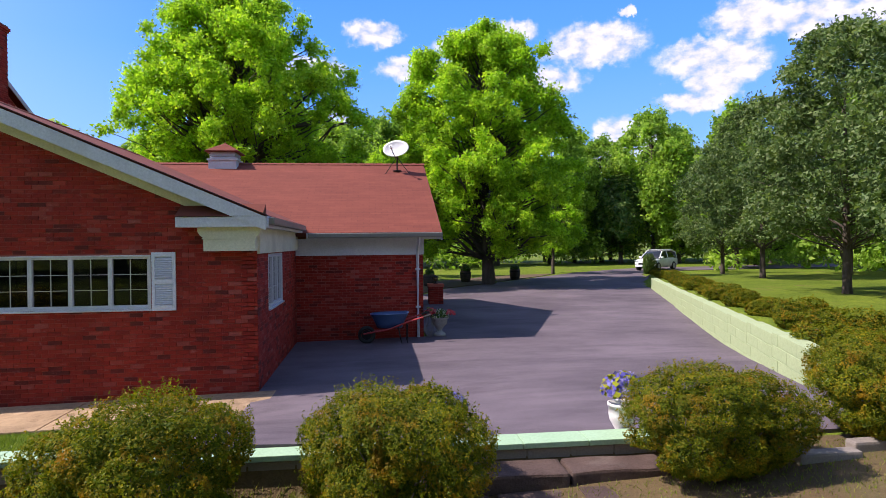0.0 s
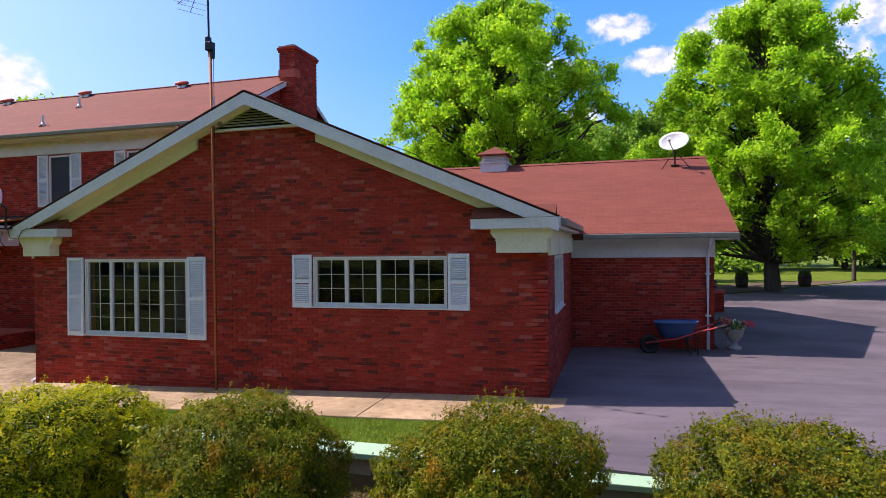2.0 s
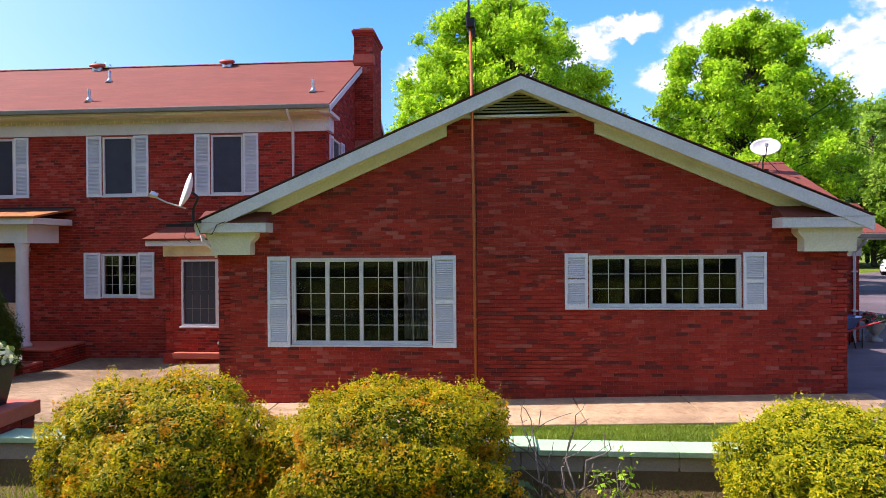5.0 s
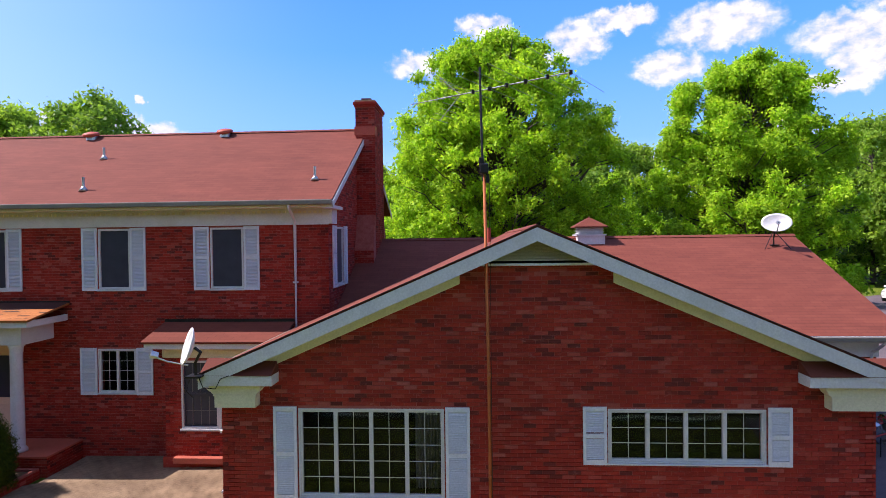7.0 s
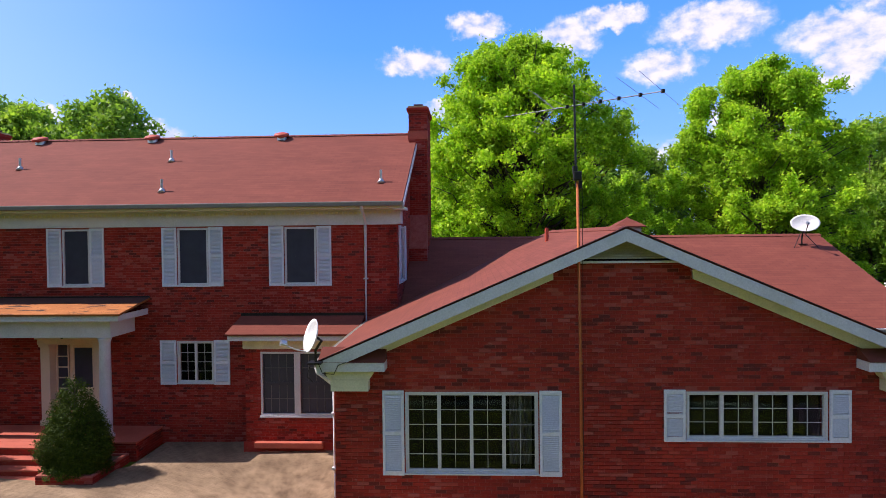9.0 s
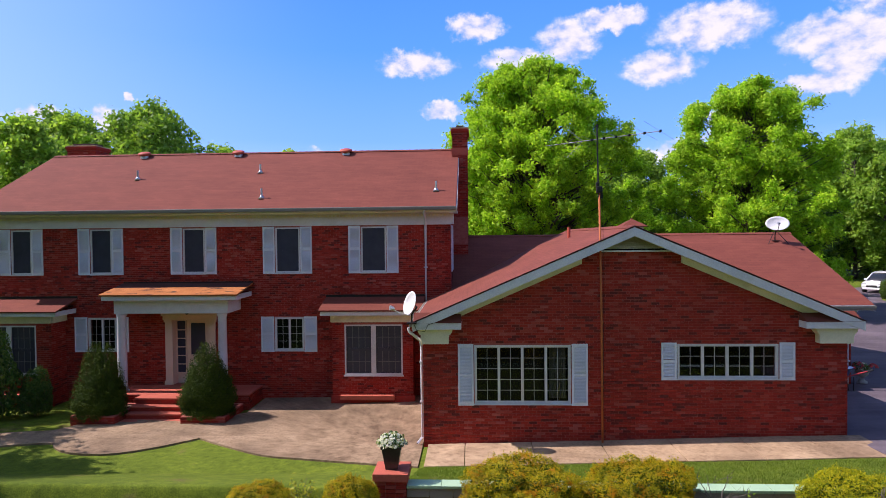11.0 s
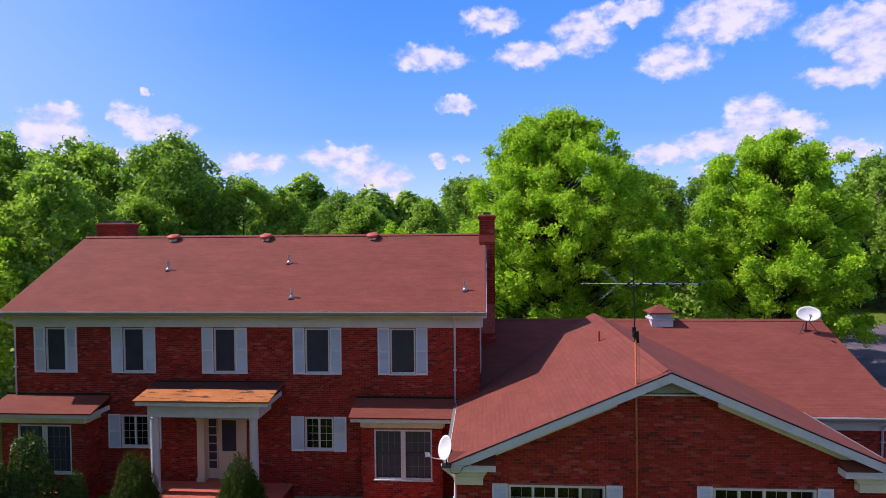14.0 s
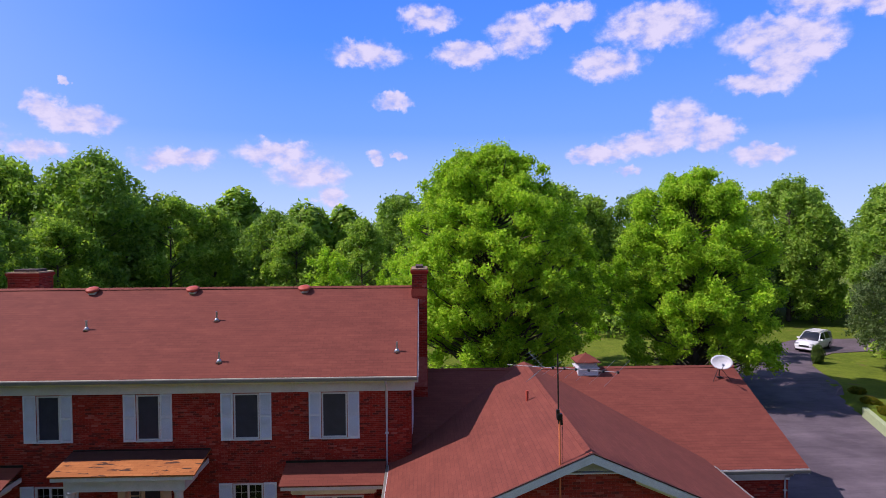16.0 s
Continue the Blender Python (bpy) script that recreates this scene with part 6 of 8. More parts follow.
# ---------------------------------------------------------------- parked car
def suv(x, y, turn):
    c = thing("parked_car", "white compact sport utility car parked on the driveway", "car", (x, y, height(x, y) + 0.02))
    c.rotation_euler.z = radians(turn)
    c.scale = (0.95, 0.95, 0.95)
    # body by cross-sections from tail to nose: x, half width, belt height, bottom
    L = [(-2.25, 0.80, 0.95, 0.42), (-2.15, 0.88, 1.02, 0.32), (-1.4, 0.91, 1.04, 0.26), (0.0, 0.92, 1.02, 0.26), (1.0, 0.91, 0.99, 0.26), (1.6, 0.89, 0.93, 0.27), (2.1, 0.84, 0.82, 0.30), (2.3, 0.72, 0.68, 0.38)]
    bm = bmesh.new()
    rings = []
    for px, w, top, bot in L:
        rings.append([bm.verts.new(p) for p in ((px, -w * 0.92, bot), (px, -w, bot + 0.18), (px, -w, top - 0.15), (px, -w * 0.93, top), (px, 0, top + 0.03), (px, w * 0.93, top), (px, w, top - 0.15), (px, w, bot + 0.18), (px, w * 0.92, bot))])
    for r0, r1 in zip(rings, rings[1:]):
        for k in range(9):
            bm.faces.new((r0[k], r0[(k + 1) % 9], r1[(k + 1) % 9], r1[k]))
    bm.faces.new(rings[0])
    bm.faces.new(rings[-1][::-1])
    bmesh.ops.recalc_face_normals(bm, faces=bm.faces[:])
    part("body", bm, CAR_WHITE, c, "white painted body", True)
    R = [(-2.12, 0.80, 1.0, 1.04), (-1.9, 0.74, 1.0, 1.52), (-1.3, 0.70, 1.0, 1.66), (-0.2, 0.69, 1.0, 1.68), (0.35, 0.68, 1.0, 1.60), (1.15, 0.80, 0.98, 1.02)]
    bm = bmesh.new()
    rings = []
    for px, w, bot, top in R:
        rings.append([bm.verts.new(p) for p in ((px, -0.86, bot), (px, -w, top - 0.06), (px, -w * 0.8, top), (px, w * 0.8, top), (px, w, top - 0.06), (px, 0.86, bot))])
    for r0, r1 in zip(rings, rings[1:]):
        for k in range(5):
            bm.faces.new((r0[k], r0[k + 1], r1[k + 1], r1[k]))
    bm.faces.new(rings[0])
    bm.faces.new(rings[-1][::-1])
    bmesh.ops.recalc_face_normals(bm, faces=bm.faces[:])
    part("cabin", bm, CAR_GLASS, c, "dark tinted glass", True)
    bm = boxes((-1.85, 0.3, -0.62, 0.62, 1.64, 1.70), bevel=0.03)
    part("roof", bm, CAR_WHITE, c)
    for s in (-1, 1):
        bm = bmesh.new()
        tube(bm, [(1.12, s * 0.84, 1.0), (0.33, s * 0.68, 1.58), (-0.3, s * 0.68, 1.66), (-1.4, s * 0.70, 1.64), (-1.95, s * 0.76, 1.48), (-2.1, s * 0.82, 1.04)], 0.05, 6)
        tube(bm, [(-0.35, s * 0.70, 1.64), (-0.4, s * 0.86, 1.0)], 0.04, 6)
        part("pillar_trim", bm, CAR_WHITE, c)
        part("roof_rail", boxes((-1.7, 0.1, s * 0.60 - 0.02, s * 0.60 + 0.02, 1.71, 1.75)), ALU, c)
        part("mirror", boxes((0.75, 0.95, s * 0.98 - 0.1, s * 0.98 + 0.1, 1.02, 1.16), bevel=0.03), CAR_WHITE, c)
        part("headlight", boxes((2.02, 2.24, s * 0.62 - 0.16, s * 0.62 + 0.16, 0.70, 0.82), bevel=0.03), ALU, c, "clear headlight")
        for px in (-1.35, 1.42):
            bm = bmesh.new()
            tube(bm, [(px, s * 0.72, 0.34), (px, s * 0.94, 0.34)], 0.35, 20)
            wh = part("wheel", bm, RUBBER, c, "black tyre", True)
            bm = bmesh.new()
            tube(bm, [(px, s * 0.93, 0.34), (px, s * 0.955, 0.34)], 0.22, 10)
            part("rim", bm, ALU, wh)
    part("grille", boxes((2.18, 2.31, -0.42, 0.42, 0.50, 0.68), bevel=0.02), RUBBER, c, "black grille")
    part("bumper", boxes((2.1, 2.34, -0.70, 0.70, 0.30, 0.46), bevel=0.05), CAR_WHITE, c)


suv(36.0, 36.6, 218)


# ---------------------------------------------------------------- steps and stones before the garden wall
def worn_block(x0, x1, y0, y1, z0, z1, seed, mat, name, label, category):
    bm = boxes((x0, x1, y0, y1, z0, z1), bevel=0.025)
    bmesh.ops.subdivide_edges(bm, edges=[e for e in bm.edges if e.calc_length() > 0.25], cuts=3, use_grid_fill=True)
    for v in bm.verts:
        v.co += noise.noise_vector(v.co * 3.0 + Vector((seed, 0, 0))) * 0.014
    return tagged(part(name, bm, mat, None), label, category, group="stone steps by the garden wall")


worn_block(13.85, 14.9, -5.42, -5.06, 0.35, 0.665, 1, STONE, "stone_step", "worn brown stone step below the garden wall", "step")
worn_block(14.92, 15.8, -5.40, -5.06, 0.35, 0.66, 2, STONE, "stone_step", "worn brown stone step below the garden wall", "step")
worn_block(13.6, 14.2, -5.95, -5.44, 0.30, 0.535, 3, STONE, "paving_stone", "flat grey paving stone set in dry grass", "paving stone")
worn_block(14.26, 14.85, -5.9, -5.44, 0.30, 0.54, 4, STONE, "paving_stone", "flat grey paving stone set in dry grass", "paving stone")
worn_block(14.95, 15.5, -5.8, -5.44, 0.30, 0.555, 5, STONE, "paving_stone", "flat grey paving stone set in dry grass", "paving stone")
for k in range(5):
    worn_block(16.9 + 0.62 * k, 17.5 + 0.62 * k, -5.50 + 0.12 * k, -5.36 + 0.12 * k, 0.4, 0.74 + 0.035 * k, 10 + k, BLOCK, "edging_stone", "grey edging stone along the flower bed", "edging")


def hollow_block(x, y, z, turn):
    """A cast block lying with its two cores upwards."""
    bm = bmesh.new()
    L, W, H, t = 0.39, 0.19, 0.19, 0.032
    for x0, x1, y0, y1 in ((-L / 2, L / 2, -W / 2, -W / 2 + t), (-L / 2, L / 2, W / 2 - t, W / 2), (-L / 2, -L / 2 + t, -W / 2 + t, W / 2 - t), (L / 2 - t, L / 2, -W / 2 + t, W / 2 - t), (-t / 2, t / 2, -W / 2 + t, W / 2 - t)):
        box(bm, x0, x1, y0, y1, 0, H, bevel=0.004)
    b = tagged(part("hollow_block", bm, BLOCK, None), "grey hollow concrete block edging the weedy bed", "concrete block", group="block edging of the bed")
    b.matrix_world = pose(x, y, z, 0, 0, turn)


rng = random.Random(31)
for k in range(9):
    hollow_block(5.15 + 0.41 * k, -5.88 + rng.uniform(-0.015, 0.015), 0.325 + rng.uniform(-0.015, 0.01), rng.uniform(-4, 4))


# ---------------------------------------------------------------- trees
def limb_points(p, q, rng, bend=0.12, n=5):
    p, q = Vector(p), Vector(q)
    L = (q - p).length
    out = []
    for k in range(n + 1):
        t = k / n
        v = p.lerp(q, t)
        if 0 < k < n:
            v += Vector((rng.uniform(-1, 1), rng.uniform(-1, 1), rng.uniform(-0.6, 0.9))) * bend * L * 0.5
        out.append(v)
    return out


def lumpy(rng, n, width, low=0.74):
    """Returns a function of directions: how far out a crown of n rounded clumps reaches there, up to 1."""
    tops = rng.normal(0, 1, (n, 3))
    tops[:, 2] += 0.25
    tops /= np.linalg.norm(tops, axis=1)[:, None]
    reach = rng.uniform(0.8, 1.0, n)

    def out(d):
        near = d @ tops.T
        swell = np.clip(1 - (1 - near) / width, 0, 1) ** 0.5 * reach[None]
        return low + (1 - low) * swell.max(1)
    return out


def hull_tree(name, tall, wide, trunk_r, leaves, leaf_size, mat, seed, clear, lumps, taper=0.0):
    """A tree seen from far off: trunk, a few limbs, and a closed canopy of rounded clumps of leaves."""
    rng, r = np.random.default_rng(seed), random.Random(seed)
    z0 = tall * clear
    mid, half = (tall + z0) / 2, (tall - z0) / 2
    bm = bmesh.new()
    tube(bm, [(0, 0, -0.3), (0, 0, tall * 0.3), (0.2, 0.1, tall * 0.85)], [trunk_r * 1.3, trunk_r, trunk_r * 0.2], 7)
    for k in range(14):
        a, z = k * 2.4, tall * (0.2 + 0.045 * k)
        q = Vector((0.75 * wide * math.cos(a), 0.75 * wide * math.sin(a), z + 0.16 * tall))
        tube(bm, limb_points((0, 0, z), q, r, 0.15, 3), [trunk_r * 0.4, trunk_r * 0.3, trunk_r * 0.2, trunk_r * 0.08], 4, False)
    trunk = bpy.data.meshes.new(name + "_trunk")
    bm.to_mesh(trunk)
    bm.free()
    trunk.materials.append(BARK)
    reach = lumpy(rng, lumps, 0.12, 0.56)
    d = rng.normal(0, 1, (leaves, 3))
    d[:, 2] += 0.2
    d /= np.linalg.norm(d, axis=1)[:, None]
    d = np.repeat(d[: leaves // 7 + 1], 7, 0)[:leaves] + rng.normal(0, 0.055, (leaves, 3))
    d /= np.linalg.norm(d, axis=1)[:, None]
    spray = np.repeat(rng.random(leaves // 7 + 1), 7)[:leaves]
    far = reach(d) * (1.06 - 0.34 * spray ** 1.5) + rng.normal(0, 0.03, leaves)
    p = d * far[:, None] * np.array([wide, wide, half])
    p[:, :2] *= (1 - taper * (p[:, 2] / half * 0.5 + 0.5))[:, None]
    p[:, 2] += mid
    crown = leaves_mesh(name + "_crown", p, d + np.array([0, 0, 0.45]), leaf_size, mat, seed + 1, 0.5, 0.75, tri=True)
    return trunk, crown


def build_tree(name, tall, wide, trunk_r, leaves, leaf_size, mat, seed, clear=0.18, low=0.55, peak=0.42, clumps=300, airy=0.16, tight=0.42, lean=0.0, ends=0.075, lobes=0):
    """Returns trunk and crown meshes: a tapered trunk, forking limbs, and tufts of leaves at their ends, with gaps between.
    low: how wide the crown is at its foot; peak: where it is widest; airy: the share of tufts missing, in patches; lobes: rounded masses that make up the crown."""
    rng, nrg = random.Random(seed), np.random.default_rng(seed)
    h0 = tall * clear
    bend = Vector((lean, rng.uniform(-0.02, 0.02) * tall, 0))

    def girth(t):
        side = low + (1 - low) * math.sin(0.5 * math.pi * min(1.0, t / peak)) if t < peak else math.cos(0.5 * math.pi * (t - peak) / (1.03 - peak)) ** 0.62
        return wide * side

    bulge = [(rng.uniform(0, 6.28), rng.uniform(0.05, 0.98), rng.uniform(-0.22, 0.30)) for _ in range(30)]
    bm = bmesh.new()
    axis = [Vector((0, 0, -0.25)), Vector((0, 0, 0.2)), bend * 0.2 + Vector((0, 0, h0)), bend * 0.6 + Vector((0, 0, tall * 0.5)), bend + Vector((0, 0, tall * 0.9))]
    tube(bm, axis, [trunk_r * 1.5, trunk_r * 1.1, trunk_r * 0.85, trunk_r * 0.45, trunk_r * 0.06], 10)
    centres, radii = [], []
    tries = 0
    masses = []
    for k in range(lobes):
        t = (k + rng.uniform(0.2, 0.8)) / lobes
        a, out = k * 2.39996 + rng.uniform(-0.5, 0.5), girth(t)
        size = wide * rng.uniform(0.27, 0.42) * (0.8 if t > 0.8 else 1.0) * (0.74 if leaves < 25000 else 1.0)
        rad = max(0.0, out * rng.uniform(0.93, 1.06) - size)
        masses.append((bend * t + Vector((rad * math.cos(a), rad * math.sin(a), min(h0 + (tall - h0) * (0.05 + 0.93 * t), tall - size * 0.8))), size))
    while len(centres) < clumps and tries < clumps * 6:
        tries += 1
        if masses:
            mid, size = masses[tries % lobes]
            way = Vector((rng.gauss(0, 1), rng.gauss(0, 1), rng.gauss(0.35, 1))).normalized()
            c = mid + Vector((way.x, way.y, way.z * 0.8)) * size * (1.03 - 0.5 * rng.random() ** 2.2)
            if c.z > h0 and noise.noise(c * (4.4 / wide) + Vector((seed, 0, 0))) > airy * 2.4 - 0.62:
                centres.append(c)
                radii.append(wide * rng.uniform(0.55, 1.5) * ends)
            continue
        t = rng.random() ** 0.9
        a = tries * 2.39996 + rng.uniform(-0.6, 0.6)
        out = girth(t)
        for ba, bt, size in bulge:
            turn = (a - ba + math.pi) % (2 * math.pi) - math.pi
            out *= 1 + size * math.exp(-(turn / 0.42) ** 2 - ((t - bt) / 0.10) ** 2)
        rad = out * (0.95 - 0.62 * rng.random() ** 1.9) * rng.uniform(0.80, 1.12)
        c = bend * t + Vector((rad * math.cos(a), rad * math.sin(a), h0 + (tall - h0) * (0.03 + 0.93 * t + rng.uniform(-0.02, 0.03))))
        if noise.noise(c * (3.4 / wide) + Vector((seed, 0, 0))) < airy * 2.4 - 0.62 + 0.25 * (1 - rad / out):
            continue
        centres.append(c)
        radii.append(wide * rng.uniform(0.55, 1.6) * ends)
    for k in range(0, len(centres), 2 if leaves > 60000 else 9):
        c = centres[k]
        z0 = max(h0 * 0.8, min(c.z - 0.45 * math.hypot(c.x, c.y) - 0.4, tall * 0.75))
        pts = limb_points(bend * (z0 / tall) + Vector((0, 0, z0)), c, rng, 0.13)
        r0 = trunk_r * rng.uniform(0.14, 0.36) * (1 - 0.6 * z0 / tall)
        tube(bm, pts, [r0 * (1 - 0.85 * i / (len(pts) - 1)) for i in range(len(pts))], 5, False)
    trunk = bpy.data.meshes.new(name + "_trunk")
    bm.to_mesh(trunk)
    bm.free()
    trunk.materials.append(BARK)
    trunk.polygons.foreach_set("use_smooth", [True] * len(trunk.polygons))
    # leaves on twigs: each tuft is a handful of twigs that spread outwards and up, with leaves along them
    cen, rad = np.array([tuple(c) for c in centres]), np.array(radii)
    per = 9
    twigs = leaves // per
    which = nrg.choice(len(cen), twigs, p=rad ** 1.6 / (rad ** 1.6).sum())
    way = nrg.normal(0, 1, (twigs, 3))
    way[:, 2] += 0.3
    way /= np.linalg.norm(way, axis=1)[:, None]
    reach = rad[which] * (tight + (1 - tight) * nrg.random(twigs) ** 0.7) * 1.75
    along = nrg.uniform(0.35, 1.05, (twigs, per))
    at = cen[which][:, None, :] + way[:, None, :] * (reach[:, None] * along)[:, :, None] * np.array([1, 1, 0.85])
    at = at.reshape(-1, 3) + nrg.normal(0, leaf_size * 0.8, (twigs * per, 3))
    nrm = np.repeat(way, per, 0) * 0.5 + np.array([0, 0, 0.4])
    crown = leaves_mesh(name + "_crown", at, nrm, leaf_size, mat, seed + 1, 0.8, 0.75, tri=True)
    return trunk, crown


def plant_tree(meshes, x, y, label, scale=1.0, turn=0.0, name="tree", group="", squash=1.0):
    t = thing(name, label, "tree", (x, y, height(x, y) - 0.03), group)
    t.rotation_euler.z = radians(turn)
    t.scale = (scale, scale, scale * squash)
    raw_part("trunk", meshes[0], t)
    raw_part("crown", meshes[1], t)
    return t


big = build_tree("big_oak", 16.0, 6.7, 0.5, 260000, 0.16, LEAF_OAK, 11, 0.07, 0.80, 0.45, 1000, 0.15, 0.2, 0.0, 0.053, 44)
second = build_tree("second_oak", 14.4, 5.9, 0.36, 195000, 0.155, LEAF_OAK, 23, 0.12, 0.85, 0.34, 700, 0.19, 0.2, -0.3, 0.053, 32)
shade = build_tree("shade_oak", 14.0, 5.9, 0.42, 30000, 0.26, LEAF_OAK, 29, 0.14, clumps=420, ends=0.07, lobes=26)
pear = build_tree("pear", 9.3, 3.4, 0.14, 42000, 0.13, LEAF_PEAR, 37, 0.20, 0.75, 0.34, 560, 0.05, 0.25, 0.0, 0.06)
wood_a = build_tree("wood_a", 15.0, 4.6, 0.26, 20000, 0.32, LEAF_FAR, 51, 0.05, 0.6, 0.5, 560, 0.13, 0.2, 0.0, 0.062, 38)
wood_b = build_tree("wood_b", 15.0, 4.0, 0.24, 20000, 0.32, LEAF_FAR, 52, 0.05, 0.6, 0.40, 460, 0.17, 0.2, 0.0, 0.068, 30)
wood_c = build_tree("wood_c", 15.0, 5.2, 0.28, 21000, 0.32, LEAF_DARK_FAR, 53, 0.05, 0.65, 0.55, 600, 0.15, 0.2, 0.0, 0.055, 42)
far_a = hull_tree("far_a", 15.3, 5.6, 0.26, 6000, 0.8, LEAF_FAR, 55, 0.05, 42, 0.15)
far_b = hull_tree("far_b", 15.3, 5.0, 0.24, 6000, 0.8, LEAF_FAR, 56, 0.05, 38, 0.25)
dark_tree = hull_tree("dark_tree", 9.5, 3.6, 0.2, 12000, 0.32, LEAF_BROAD, 57, 0.12, 50, 0.35)
young = build_tree("young", 11.0, 2.8, 0.15, 12000, 0.2, LEAF_OAK, 54, 0.15, clumps=110, airy=0.15)

plant_tree(big, 6.4, 23.8, "large spreading oak in fresh green leaf behind the house", name="oak_tree")
plant_tree(second, 19.8, 23.6, "oak in bright spring leaf beside the driveway", name="oak_tree")
PEARS = [(28.2, 7.4, 0.92, 10), (32.0, 17.2, 0.92, 130), (36.6, 28.2, 0.92, 250), (26.0, 0.6, 0.84, 60), (39.0, 20.0, 0.9, 190), (36.5, 8.0, 1.0, 80)]
for x, y, s, turn in PEARS:
    plant_tree(pear, x, y, "round-crowned pear tree with dark green leaves on the lawn", s, turn, "pear_tree", "trees along the drive")
plant_tree(dark_tree, 39.5, 52.0, "dark green round tree beyond the bend of the driveway", 1.0, 0, "dark_tree")
rng = random.Random(77)
woods = [wood_a, wood_b, wood_c]
ROW, BACK = [], []
for k in range(26):
    x = -62 + k * 4.4 + rng.uniform(-1.4, 1.4)
    tall = 18.6 if x < -26 else 14.6 if x < -20 else 12.6 if x < -2 else 15.2
    ROW.append((x, 44 + rng.uniform(-4, 4) + (6 if -2 < x < 22 else 11 if x > 22 else 0), tall / 15.0 * rng.uniform(0.92, 1.04)))
for k in range(24):
    x = -66 + k * 6.5 + rng.uniform(-2, 2)
    BACK.append((x, 60 + rng.uniform(-5, 6), rng.uniform(0.95, 1.25) if not -24 < x < 4 else rng.uniform(0.85, 0.98)))
for k in range(12):
    BACK.append((44 + k * 5.2 + rng.uniform(-2, 2), 48 + rng.uniform(-7, 9), rng.uniform(0.8, 1.1)))
for k in range(9):
    ROW.append((46 + rng.uniform(-3, 8), -6 + k * 5.5, rng.uniform(0.75, 1.0)))
for k in range(6):
    ROW.append((-24 - rng.uniform(0, 8), 14 + k * 5.2, rng.uniform(0.8, 1.0)))
for k in range(14):
    BACK.append((-54 + k * 9 + rng.uniform(-2, 2), -46 + rng.uniform(-8, 6), rng.uniform(0.9, 1.2)))
# unseen extra row behind the camera, added to darken the windows' reflections
for k in range(11):
    BACK.append((-40 + k * 7 + rng.uniform(-1.5, 1.5), -34 + rng.uniform(-3, 3), rng.uniform(0.9, 1.1)))
for n, (x, y, s) in enumerate(ROW):
    plant_tree(woods[n % 3], x, y, "woodland tree in spring leaf at the edge of the lawn", s, rng.uniform(0, 360), "woodland_tree", "wood round the house", rng.uniform(0.96, 1.04))
for n, (x, y, s) in enumerate(BACK):
    near = x > 22 and y > 30
    plant_tree(woods[n % 3] if near else (far_a, far_b)[n % 2], x, y, "distant woodland tree in spring leaf", s * (0.80 if near else 1.0), rng.uniform(0, 360), "woodland_tree", "wood round the house", rng.uniform(0.9, 1.1))


def undergrowth(runs, n, seed):
    """Saplings and brush along the foot of the wood: clumps of leaves from the ground up."""
    rg = np.random.default_rng(seed)
    at, nrm = [], []
    for (x0, y0), (x1, y1), depth, tall in runs:
        length = math.hypot(x1 - x0, y1 - y0)
        clumps = int(length * 0.9)
        for _ in range(clumps):
            f = rg.random()
            cx, cy = x0 + (x1 - x0) * f + rg.normal(0, depth), y0 + (y1 - y0) * f + rg.normal(0, depth)
            h, r, m = tall * rg.uniform(0.4, 1.2), rg.uniform(1.0, 2.2), n
            w = rg.normal(0, 1, (m, 3))
            w /= np.linalg.norm(w, axis=1)[:, None]
            q = w * (rg.random((m, 1)) ** 0.4) * np.array([r, r, h * 0.5]) + np.array([cx, cy, height(cx, cy) + h * 0.5])
            at.append(q)
            nrm.append(w + np.array([0, 0, 0.5]))
    me = leaves_mesh("undergrowth", np.concatenate(at), np.concatenate(nrm), 0.42, LEAF_FAR, seed, 0.6)
    tagged(new("undergrowth", me), "green brush and saplings at the foot of the wood", "undergrowth", kind="stuff")


undergrowth([((-62, 40), (-4, 42), 2.5, 4.5), ((-4, 46), (26, 47), 2.5, 4.0), ((26, 57), (72, 52), 3.0, 4.0), ((47, 40), (52, -8), 3.0, 3.5), ((-27, 12), (-30, 40), 2.0, 4.0)], 130, 88)
for x, y, s, turn in ((-20.6, -2.2, 0.90, 40), (-19.2, -6.0, 0.95, 120), (-23.6, 9.0, 0.80, 200), (-19.5, -9.5, 0.8, 300)):
    plant_tree(shade, x, y, "oak at the side of the front lawn", s, turn, "oak_tree", "shade trees on the front lawn")
for x, y, s in ((14.2, 33.0, 0.85), (26.5, 33.5, 0.8), (0.5, 31.0, 0.9), (-6, 36, 0.9)):
    plant_tree(young, x, y, "slim young tree with light green leaves", s, x * 37, "young_tree")


